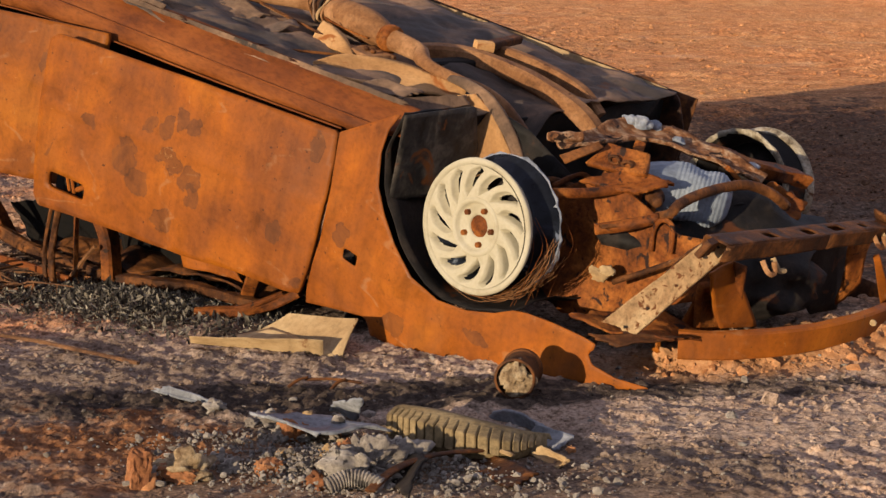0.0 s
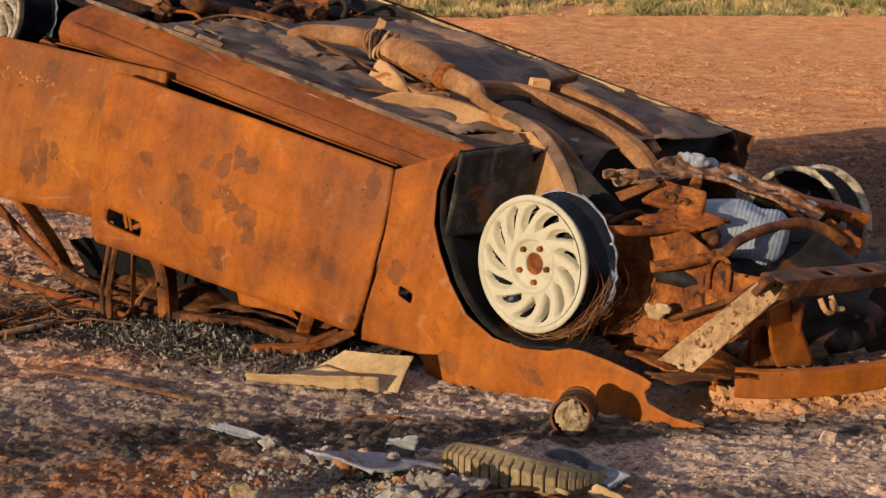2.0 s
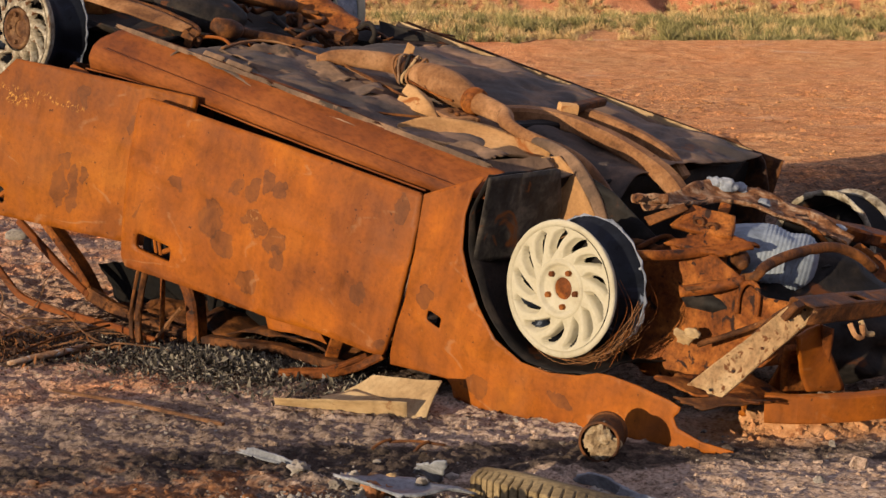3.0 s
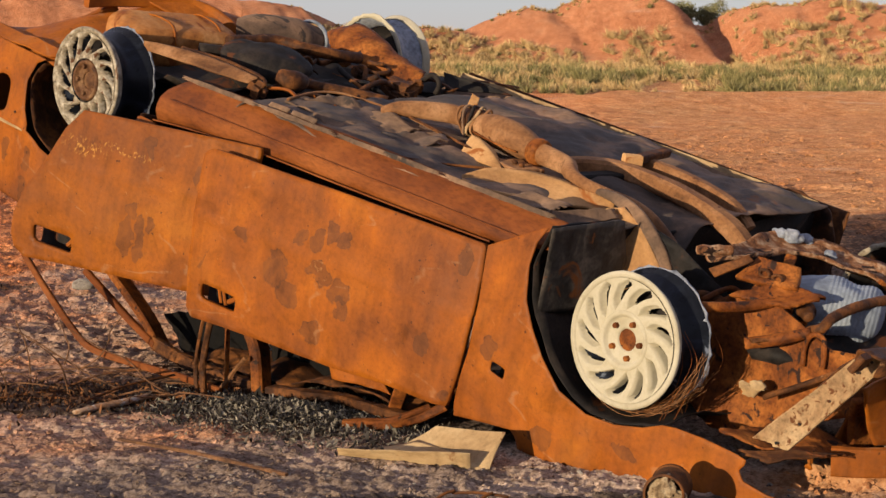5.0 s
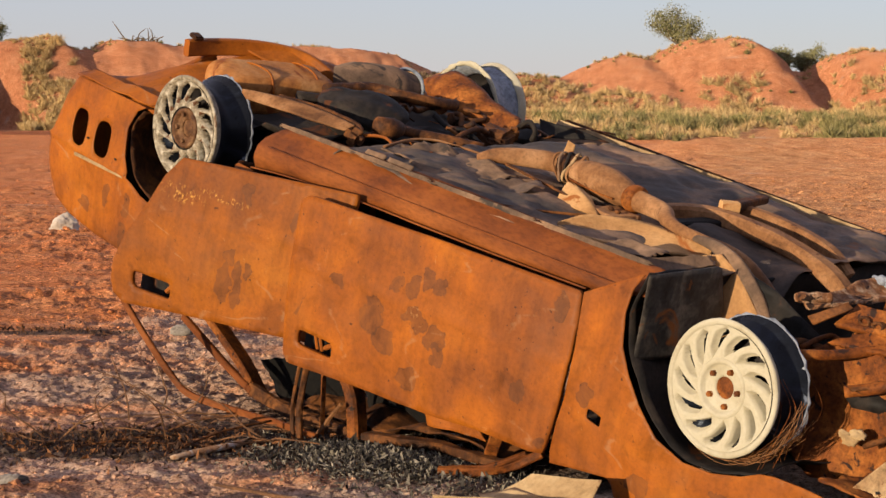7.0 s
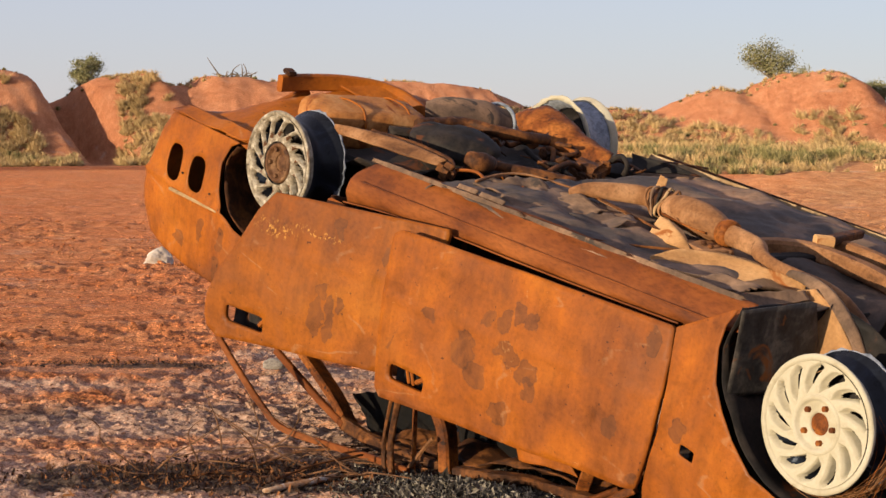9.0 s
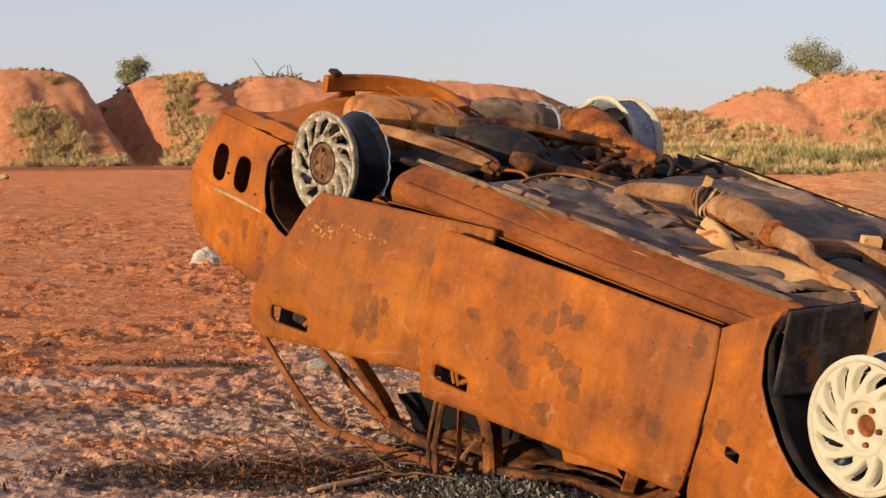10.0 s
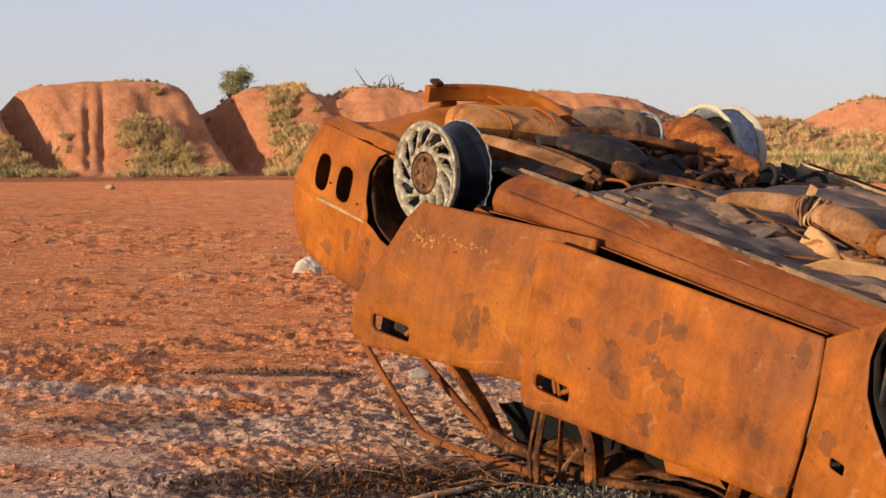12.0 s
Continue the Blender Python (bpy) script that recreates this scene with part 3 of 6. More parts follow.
    l.new(v, mb.inputs["Vector"])
    db = n.new("ShaderNodeVectorMath")
    db.operation = "LENGTH"
    l.new(mb.outputs["Vector"], db.inputs[0])
    kb = n.new("ShaderNodeMath")
    kb.operation = "MULTIPLY_ADD"
    l.new(mid, kb.inputs[0])
    kb.inputs[1].default_value = -0.8
    l.new(db.outputs["Value"], kb.inputs[2])
    col = blend(n, l, ramp(n, l, kb.outputs[0], [(0.35, 0.9), (0.75, 0.0)]), col, ramp(n, l, fine, [(0.32, (0.25, 0.105, 0.040)), (0.5, (0.45, 0.215, 0.090)), (0.7, (0.58, 0.33, 0.16))]))
    # darker earth under the roof and behind the doors
    d3 = n.new("ShaderNodeVectorMath")
    d3.operation = "DISTANCE"
    l.new(v, d3.inputs[0])
    d3.inputs[1].default_value = (-0.75, 7.0, 0)
    k3 = n.new("ShaderNodeMath")
    k3.operation = "MULTIPLY_ADD"
    l.new(grain(n, l, v, 4.0, 6, 0.7), k3.inputs[0])
    k3.inputs[1].default_value = -0.8
    l.new(d3.outputs["Value"], k3.inputs[2])
    l.new(blend(n, l, ramp(n, l, k3.outputs[0], [(0.30, 0.95), (0.62, 0.0)]), col, (0.05, 0.036, 0.028)), p.inputs["Base Color"])
    relief(n, l, p, blend(n, l, 0.45, blend(n, l, 0.5, blend(n, l, 0.6, mid, fine), crumbs), clod), 1.0, 0.030)
    return m


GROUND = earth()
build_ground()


# ---- the wreck: lying on its roof, nose down ----
CAR = pose(0.1355, 5.4909, 0.3997, 0, 0, -38.265) @ pose(0, 0, 0, 0, 15.309, 0)


def rounded_slot(x0, x1, z0, z1, lean=0.0, n=24, power=4):
    out = []
    for k in range(n):
        a = 2 * math.pi * k / n
        c, s = math.cos(a), math.sin(a)
        u = math.copysign(abs(c) ** (2 / power), c)
        w = math.copysign(abs(s) ** (2 / power), s)
        x = (x0 + x1) / 2 + (x1 - x0) / 2 * u
        out.append((x, (z0 + z1) / 2 + (z1 - z0) / 2 * w + lean * (x - (x0 + x1) / 2)))
    return out


def wheel(parent, at, face, barrel, spin=0.0, turn=0.0, label="", hub_look=None, lip_look=None, hub_size=1.0, slim=1.0, deep=1.0):
    """A directional alloy wheel, tyre burnt off: its face towards -y."""
    hub = new("wheel", None)
    hub.parent = parent
    hub.matrix_basis = pose(*at, 0, 0, turn) @ pose(0, 0, 0, 0, spin, 0)
    tagged(hub, label)
    R0, R1 = 0.208, 0.186
    lip = lathe([(R0 - 0.004, 0.008), (R0, 0.0), (R0 - 0.002, -0.005), (R0 - 0.008, -0.008), (R0 - 0.015, -0.006), (R1, 0.002), (R1 - 0.003, 0.022), (R1 + 0.006, 0.030), (R0 - 0.010, 0.020), (R0 - 0.004, 0.008)], 64)
    for v in lip.verts:
        v.co *= 1 + 0.008 * noise.noise(v.co * 30)
    part("rim_lip", lip, lip_look or face, hub, smooth=True)
    bar = lathe([(R0 - 0.006, 0.004), (R0 - 0.02, 0.02), (R0 - 0.026, 0.05), (0.165, 0.075), (0.165, 0.11), (R0 - 0.02, 0.135), (R0 - 0.016, 0.16), (R0, 0.172), (R0 - 0.002, 0.180), (R0 - 0.018, 0.174), (R0 - 0.028, 0.155), (0.158, 0.11), (0.158, 0.07), (R0 - 0.034, 0.03), (R0 - 0.012, 0.010), (R0 - 0.006, 0.004)], 64)
    for v in bar.verts:
        v.co *= 1 + 0.012 * noise.noise(v.co * 18)
    bmesh.ops.scale(bar, vec=(1, deep, 1), verts=bar.verts)
    part("barrel", bar, barrel, hub, smooth=True)
    flange = lathe([(R0 - 0.012, 0.170), (R0 + 0.002, 0.176), (R0 + 0.002, 0.183), (R0 - 0.018, 0.182), (R0 - 0.012, 0.170)], 64)
    for v in flange.verts:
        v.co *= 1 + 0.070 * max(0, noise.noise(v.co * 40)) + 0.016 * noise.noise(v.co * 90)
        v.co.y += 0.18 * (deep - 1) + 0.006 * noise.noise(v.co * 60)
    part("inner_flange", flange, lip_look or ALLOY_GREY, hub, smooth=True)
    disc = lathe([(0.0335, 0.026), (0.0335, 0.014), (0.040, 0.010), (0.066, 0.010), (0.071, 0.006), (0.074, -0.004), (0.078, -0.008), (0.086, -0.008), (0.091, -0.003), (0.094, 0.012), (0.090, 0.034), (0.0335, 0.026)], 48)
    bmesh.ops.scale(disc, vec=(hub_size, 1, hub_size), verts=[v for v in disc.verts if v.co.x ** 2 + v.co.z ** 2 > 0.0016])
    part("hub_disc", disc, hub_look or face, hub, smooth=True)
    bore = lathe([(0.0, 0.016), (0.02, 0.014), (0.029, 0.018), (0.034, 0.018), (0.034, 0.034), (0.0, 0.034)], 24)
    part("hub_bore", bore, hub_look or RUST_RED, hub, "rusty hub bore", smooth=True)
    back = lathe([(0.03, 0.075), (0.150, 0.068), (0.156, 0.082), (0.03, 0.09), (0.03, 0.075)], 40)
    part("brake_disc", back, SOOT, hub, "sooted brake disc", smooth=True)
    for k in range(5):
        a = 2 * math.pi * k / 5 + 1.5
        nut = bmesh.new()
        bmesh.ops.create_cone(nut, cap_ends=True, segments=6, radius1=0.0105, radius2=0.009, depth=0.016)
        bmesh.ops.transform(nut, matrix=pose(0.055 * math.cos(a), 0.006, 0.055 * math.sin(a), 90), verts=nut.verts)
        part("wheel_nut", nut, hub_look or RUST_RED, hub)
    # cast face: thirteen raked vanes, each with the hollow beside it
    count, steps, rings = 13, 24, 22
    verts, faces, keep = [], [], {}
    for i in range(rings + 1):
        t = i / rings
        r = 0.086 + (R1 + 0.001 - 0.086) * t
        for j in range(steps + 1):
            f = j / steps
            a = 2 * math.pi * (f - 0.5) / count - 0.50 * t ** 1.15
            ends = min(1, max(0, (t - 0.06) / 0.30)) * min(1, max(0, (0.97 - t) / 0.16))
            lo, hi = 0.5 - (0.50 - 0.17 * slim) * ends, 0.5 + (0.46 - 0.16 * slim) * ends
            q = (f - lo) / max(hi - lo, 1e-6)
            sunk = 0.0
            if 0 < q < 1:
                sunk = min(1, q / 0.12) * (1 - q) ** 0.5 * min(1, ends * 1.5)
            verts.append((r * math.cos(a), -0.004 + 0.004 * math.sin(math.pi * t) + 0.046 * sunk, r * math.sin(a)))
            keep[i, j] = sunk
    for i in range(rings):
        for j in range(steps):
            if min(keep[i, j], keep[i + 1, j], keep[i, j + 1], keep[i + 1, j + 1]) < 0.52 + 0.4 * (slim - 1):
                k = i * (steps + 1) + j
                faces.append((k, k + 1, k + steps + 2, k + steps + 1))
    vane = mesh_of("vane", verts, faces, face)
    for k in range(count):
        ob = part("vane", vane, face, hub)
        ob.matrix_basis = pose(0, 0, 0, 0, 360 * k / count, 0)
    return hub


car = tagged(new("car_wreck"), "burnt-out rusted sedan lying upside down, nose on the ground", "wrecked car")
car.matrix_world = CAR

wheel(car, (-0.018, 0, -0.010), ALLOY_WHITE, ALLOY_DARK, 10, -2.5, "bleached white directional alloy, tyre burnt off", None, None, 1.0, 1.0, 0.80)
wheel(car, (-2.742, 0, 0.003), ALLOY_PEEL, ALLOY_DARK, 40, 0, "burnt, peeling directional alloy without tyre", HUB_RUST, None, 0.86, 0.35, 0.95)
wheel(car, (0.05, 1.66, -0.01), ALLOY_PEEL, SOOT, 0, 176, "burnt alloy wheel seen from its inner side", None, ALLOY_PEEL)
wheel(car, (-2.70, 1.66, 0.095), ALLOY_GREY, ALLOY_GREY, 0, 180, "chalky grey alloy wheel seen from its inner side", None, ALLOY_WHITE)


# body side, panel by panel (x towards the nose, z towards the underside)
quarter = [(-2.975, 0.02), (-3.03, -0.01), (-3.065, -0.09), (-3.045, -0.197), (-2.995, -0.28), (-2.91, -0.325), (-2.80, -0.345), (-2.65, -0.35), (-2.50, -0.29), (-2.40, -0.17), (-2.36, -0.02), (-2.25, -0.02), (-2.24, -0.62), (-2.60, -0.62), (-2.94, -0.597), (-3.24, -0.577), (-3.42, -0.56), (-3.536, -0.52), (-3.60, -0.42), (-3.623, -0.34), (-3.626, -0.27), (-3.583, -0.171), (-3.549, -0.075), (-3.489, 0.017), (-3.3, 0.02)]
QUARTER = rusted_panel("rusted_quarter", [(q[0], q[2], 0.030, 0.055) for q in ((-3.141, -0.040, -0.386), (-2.990, -0.040, -0.394), (-3.010, -0.040, -0.523))] + [(-3.3, -0.47, 0.05, 0.03)])
sheet("rear_quarter", quarter, lambda u, v: -0.02 - 0.025 * np.sin(np.clip((v + 0.62) / 0.65, 0, 1) * math.pi) + 0.10 * np.clip(-3.2 - u, 0, 1) ** 1.5 - 0.012 * np.exp(-((v + 0.27 + 0.02 * (u + 3.3)) / 0.012) ** 2), QUARTER, car,
      [rounded_slot(-3.45, -3.34, -0.255, -0.10, 0, 28, 3), rounded_slot(-3.27, -3.16, -0.255, -0.105, 0, 28, 3)], label="rusted rear quarter with two oval vent holes", dent=0.012, seed=4)
FRONT_DOOR = rusted_panel("rusted_front_door", [(-1.36, -0.26, 0.055, 0.075), (-1.30, -0.33, 0.06, 0.05), (-1.17, -0.21, 0.06, 0.04), (-1.08, -0.24, 0.05, 0.05), (-1.05, -0.30, 0.03, 0.05), (-1.21, -0.10, 0.035, 0.05), (-1.15, -0.06, 0.03, 0.045), (-1.10, -0.06, 0.03, 0.035), (-1.27, -0.12, 0.025, 0.03), (-1.17, -0.42, 0.05, 0.05), (-1.54, -0.19, 0.03, 0.022), (-0.71, -0.29, 0.025, 0.045), (-0.62, 0.03, 0.04, 0.06), (-0.60, -0.42, 0.03, 0.03)])
REAR_DOOR = rusted_panel("rusted_rear_door", [(-2.14, -0.42, 0.035, 0.10), (-2.08, -0.40, 0.025, 0.12), (-2.13, -0.31, 0.04, 0.035), (-2.03, -0.34, 0.022, 0.022), (-1.86, -0.1, 0.02, 0.05), (-2.1, -0.06, 0.03, 0.03)], [(-2.40, -0.15, 0.13, 0.040), (-2.20, -0.11, 0.16, 0.02)], (0.93, 0.97, 1.0))
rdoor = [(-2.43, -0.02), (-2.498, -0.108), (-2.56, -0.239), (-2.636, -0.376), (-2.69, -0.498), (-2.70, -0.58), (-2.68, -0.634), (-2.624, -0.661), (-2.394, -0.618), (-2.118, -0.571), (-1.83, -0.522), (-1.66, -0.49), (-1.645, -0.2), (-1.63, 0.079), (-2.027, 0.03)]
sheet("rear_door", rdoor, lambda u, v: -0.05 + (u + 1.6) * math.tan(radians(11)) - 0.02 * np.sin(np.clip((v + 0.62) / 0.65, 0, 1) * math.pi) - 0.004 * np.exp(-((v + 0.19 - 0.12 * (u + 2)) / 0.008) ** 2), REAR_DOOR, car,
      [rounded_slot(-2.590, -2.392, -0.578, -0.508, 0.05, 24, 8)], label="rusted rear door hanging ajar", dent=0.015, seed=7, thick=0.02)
fdoor = [(-1.519, 0.057), (-1.109, 0.078), (-0.822, 0.091), (-0.568, 0.101), (-0.552, 0.0), (-0.547, -0.125), (-0.55, -0.241), (-0.558, -0.341), (-0.576, -0.448), (-0.631, -0.462), (-0.844, -0.476), (-1.065, -0.506), (-1.346, -0.531), (-1.59, -0.555), (-1.725, -0.572), (-1.752, -0.54), (-1.763, -0.41), (-1.771, -0.22), (-1.785, 0.02), (-1.75, 0.045)]
sheet("front_door", fdoor, lambda u, v: -0.05 + (u + 0.57) * math.tan(radians(5.5)) - 0.02 * np.sin(np.clip((v + 0.55) / 0.65, 0, 1) * math.pi) - 0.004 * np.exp(-((v + 0.17 - 0.05 * (u + 1.2)) / 0.008) ** 2), FRONT_DOOR, car,
      [rounded_slot(-1.692, -1.520, -0.486, -0.425, 0.03, 24, 7)], label="rusted front door, slightly ajar", dent=0.015, seed=9, thick=0.02)
sill = [(-2.284, -0.016), (-2.286, 0.03), (-2.263, 0.102), (-2.211, 0.15), (-2.127, 0.167), (-1.807, 0.187), (-1.506, 0.201), (-1.223, 0.213), (-0.954, 0.219), (-0.701, 0.226), (-0.462, 0.232), (-0.36, 0.236), (-0.33, 0.16), (-0.56, 0.106), (-0.915, 0.081), (-1.293, 0.061), (-1.644, 0.045), (-2.02, 0.016)]
sheet("sill", sill, lambda u, v: -0.012 + 0.06 * np.clip((v - 0.10 - 0.042 * (u + 1.2)) / 0.09, 0, 1.2) ** 1.6 + 0.02 * np.clip((0.07 - v + 0.042 * (u + 1.2)) / 0.05, 0, 1) - 0.006 * np.exp(-((v - 0.125 - 0.042 * (u + 1.2)) / 0.008) ** 2), SILL_RUST, car, label="red-brown rusted sill with a broken pinch seam", dent=0.006, seed=12, thick=0.006)
fender = [(-0.343, 0.240), (-0.375, 0.175), (-0.38, 0.101), (-0.355, -0.002), (-0.308, -0.077), (-0.248, -0.147), (-0.157, -0.222), (-0.046, -0.251), (0.063, -0.239), (0.162, -0.206), (0.226, -0.170), (0.275, -0.158), (0.367, -0.149), (0.479, -0.149), (0.525, -0.156), (0.501, -0.189), (0.52, -0.216), (0.602, -0.224), (0.705, -0.209), (0.69, -0.232), (0.56, -0.268), (0.44, -0.300), (0.40, -0.31), (0.299, -0.34), (0.207, -0.368), (0.106, -0.395), (-0.041, -0.432), (-0.191, -0.47), (-0.284, -0.476), (-0.30, -0.44), (-0.322, -0.425), (-0.44, -0.45), (-0.563, -0.48), (-0.566, -0.444), (-0.536, -0.245), (-0.535, -0.072), (-0.553, 0.105)]
sheet("front_fender", fender, lambda u, v: -0.05 - 0.02 * np.sin(np.clip((v + 0.47) / 0.7, 0, 1) * math.pi) + 0.05 * np.clip(-v - 0.33, 0, 1) * 2 + 0.10 * np.clip(u - 0.2, 0, 1) ** 2, rusted_panel("rusted_fender", [(-0.45, -0.205, 0.04, 0.04), (-0.20, -0.40, 0.06, 0.04), (0.12, -0.31, 0.05, 0.03)]), car,
      [rounded_slot(-0.437, -0.377, -0.274, -0.238, -0.12, 20, 8)], label="rusted front fender, its edge dug into the earth", dent=0.010, seed=15, step=0.010)

# floor pan, far sill, rough blocks for the rest
floor_outline = [(-2.2, 0.03), (-0.34, 0.03), (-0.34, 1.56), (-2.2, 1.56)]
sheet("floor_pan", floor_outline, lambda u, v: 0.165 - 0.10 * smooth(-1.86, -2.0, u) - 0.10 * np.exp(-((v - 0.62) / 0.10) ** 4) * smooth(-1.45, -1.2, u) + 0.035 * (u + 2.2) / 1.86 + 0.03 * np.exp(-((u + 1.75) / 0.25) ** 2 - ((v - 0.3) / 0.2) ** 2) + 0.025 * np.exp(-((u + 1.2) / 0.2) ** 2 - ((v - 1.15) / 0.2) ** 2) + 0.02 * np.exp(-((u + 1.75) / 0.3) ** 2 - ((v - 1.1) / 0.25) ** 2), PAN, car, frame_of=lambda u, w, v: (u, v, w), dent=0.070, seed=22, step=0.018, label="dark grey dented floor pan filmed with dust")
patch_back = [((-2.66, -0.16, -0.50), (-2.30, -0.09, -0.48), (-2.30, -0.09, -0.60), (-2.66, -0.16, -0.64)), ((-1.73, -0.10, -0.38), (-1.45, -0.07, -0.38), (-1.45, -0.07, -0.52), (-1.73, -0.10, -0.54)), ((-0.46, 0.02, -0.2), (-0.34, 0.02, -0.2), (-0.34, 0.02, -0.32), (-0.46, 0.02, -0.32)), ((-3.49, 0.30, 0.0), (-2.98, 0.30, 0.0), (-2.98, 0.30, -0.5), (-3.51, 0.30, -0.5))]


def patch(name, corners, material, parent=None, n=14, bulge=0.0, dent=0.0, thick=0.004, label="", seed=1, ragged=0.0):
    """A sheet spanned between four corners, bowed and dented, its edges uneven."""
    a, b, c, d = (Vector(q) for q in corners)
    nrm = (b - a).cross(d - a).normalized()
    verts = []
    for i in range(n + 1):
        for j in range(n + 1):
            u, v = i / n, j / n
            if ragged and (i in (0, n) or j in (0, n)):
                k = ragged * noise.noise(Vector((u * 7, v * 7, seed * 3.7)))
                u, v = u + k * (1 if i else -1) * (i in (0, n)), v + k * (1 if j else -1) * (j in (0, n))
            p = (a * (1 - u) + b * u) * (1 - v) + (d * (1 - u) + c * u) * v
            p = p + nrm * (bulge * math.sin(math.pi * u) * math.sin(math.pi * v) + dent * (noise.noise(p * 6 + Vector((seed, 0, 0))) + 0.5 * noise.noise(p * 15 + Vector((0, seed, 0)))))
            verts.append(p)
    w = n + 1
    faces = [(i * w + j, (i + 1) * w + j, (i + 1) * w + j + 1, i * w + j + 1) for i in range(n) for j in range(n)]
    ob = part(name, mesh_of(name, verts, faces, material), material, parent, label)
    s = ob.modifiers.new("thickness", "SOLIDIFY")
    s.thickness, s.offset = thick, 0
    return ob


def lump(name, at, size, material, parent=None, label="", rough=0.25, detail=3, seed=0, turn=0.0):
    """An uneven mass: a ball pulled out of shape at two scales."""
    bm = bmesh.new()
    bmesh.ops.create_icosphere(bm, subdivisions=detail, radius=1)
    for v in bm.verts:
        p = v.co.copy()
        k = 1 + rough * noise.noise(p * 1.3 + Vector((seed * 5.1, 0, 0))) + rough * 0.6 * noise.noise(p * 3.7 + Vector((0, seed * 3.3, 0))) + rough * 0.3 * noise.noise(p * 9 + Vector((0, 0, seed)))
        v.co = Vector((p.x * size[0], p.y * size[1], p.z * size[2])) * k
    bmesh.ops.transform(bm, matrix=pose(*at, 0, 0, turn), verts=bm.verts)
    return part(name, bm, material, parent, label, smooth=detail > 2)


def box(name, at, size, material, parent=None, label="", turn=(0, 0, 0), bevel=0.006, rough=0.0):
    bm = bmesh.new()
    bmesh.ops.create_cube(bm, size=1)
    bmesh.ops.scale(bm, vec=size, verts=bm.verts)
    bmesh.ops.bevel(bm, geom=bm.edges[:], offset=min(bevel, min(size) * 0.3), segments=2, affect="EDGES")
    if rough:
        bmesh.ops.subdivide_edges(bm, edges=bm.edges[:], cuts=2, use_grid_fill=True)
        for v in bm.verts:
            v.co += Vector((noise.noise(v.co * 20), noise.noise(v.co * 20 + Vector((7, 0, 0))), noise.noise(v.co * 20 + Vector((0, 7, 0))))) * rough
    bmesh.ops.transform(bm, matrix=pose(*at, *turn), verts=bm.verts)
    return part(name, bm, material, parent, label)


# dark sheets behind the slots and holes paint in the shade seen through them
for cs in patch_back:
    patch("slot_shade_backing", cs, SOOT, car, 6, 0.0, 0.01, 0.003, "dark backing sheet, the shade behind a slot put into its colour")
part("handle_rod", tube([(-1.66, -0.125, -0.43), (-1.63, -0.125, -0.49)], 0.006, 6, 6), RUST, car)
part("handle_rod", tube([(-1.635, -0.125, -0.43), (-1.605, -0.125, -0.49)], 0.006, 6, 6), RUST, car)
part("handle_latch", tube([(-1.60, -0.12, -0.475), (-1.56, -0.12, -0.45), (-1.53, -0.12, -0.45)], 0.009, 6, 8), RUST, car)
part("handle_latch", tube([(-2.45, -0.19, -0.56), (-2.42, -0.185, -0.53), (-2.40, -0.18, -0.54)], 0.010, 6, 8), RUST, car)
# far side and inner walls of the shell, added to keep light out as well
far_side = [(-2.3, 0.16), (-0.34, 0.18), (-0.34, -0.05), (-0.2, -0.25), (0.0, -0.30), (0.25, -0.2), (0.6, -0.2), (0.6, -0.34), (-0.3, -0.5), (-0.7, -0.54), (-2.3, -0.62), (-3.5, -0.56), (-3.55, -0.25), (-3.45, 0.0), (-3.02, 0.0), (-3.0, -0.2), (-2.73, -0.33), (-2.45, -0.2), (-2.4, 0.0)]
sheet("far_side_panel", far_side, lambda u, v: 1.70 + 0.02 * np.sin(v * 5), RUST_DARK, car, step=0.03, dent=0.02, seed=41, label="sooted panels of the far side")
patch("firewall", [(-0.42, 0.02, 0.15), (-0.42, 1.62, 0.15), (-0.45, 1.62, -0.52), (-0.45, 0.02, -0.52)], SOOT, car, 10, 0.0, 0.03, 0.01, "sooted firewall, added to keep light out of the shell")
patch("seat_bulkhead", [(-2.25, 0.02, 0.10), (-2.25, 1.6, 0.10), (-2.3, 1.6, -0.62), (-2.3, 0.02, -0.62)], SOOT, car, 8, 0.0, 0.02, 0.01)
patch("boot_floor", [(-3.50, 0.0, 0.005), (-2.96, 0.0, 0.01), (-2.96, 1.66, 0.05), (-3.45, 1.66, 0.04)], RUST, car, 22, 0.15, 0.03, 0.006, "rusted boot floor bulging upwards", 5)
patch("rear_panel", [(-3.50, 0.0, 0.0), (-3.48, 1.66, 0.0), (-3.52, 1.66, -0.54), (-3.54, 0.02, -0.54)], RUST, car, 12, 0.03, 0.02, 0.006, "rusted rear panel", 8)
patch("boot_lid", [(-3.52, 0.02, -0.55), (-3.5, 1.66, -0.55), (-2.4, 1.66, -0.63), (-2.4, 0.02, -0.63)], RUST, car, 12, -0.02, 0.02, 0.006, "rusted boot lid", 9)
patch("rear_axle_tunnel", [(-2.98, 0.22, 0.02), (-2.2, 0.22, 0.10), (-2.2, 1.5, 0.12), (-2.98, 1.5, 0.04)], SOOT, car, 12, 0.0, 0.06, 0.006, "", 10)
# wheel housings
arch_line = curve([(-0.343, 0.24), (-0.38, 0.101), (-0.355, -0.002), (-0.308, -0.077), (-0.248, -0.147), (-0.157, -0.222), (-0.046, -0.251), (0.063, -0.239), (0.162, -0.206), (0.226, -0.170)], 40)
rear_line = curve([(-3.0, 0.0), (-3.065, -0.09), (-3.045, -0.197), (-2.995, -0.28), (-2.91, -0.325), (-2.80, -0.345), (-2.65, -0.35), (-2.50, -0.29), (-2.40, -0.17), (-2.36, -0.02)], 40)
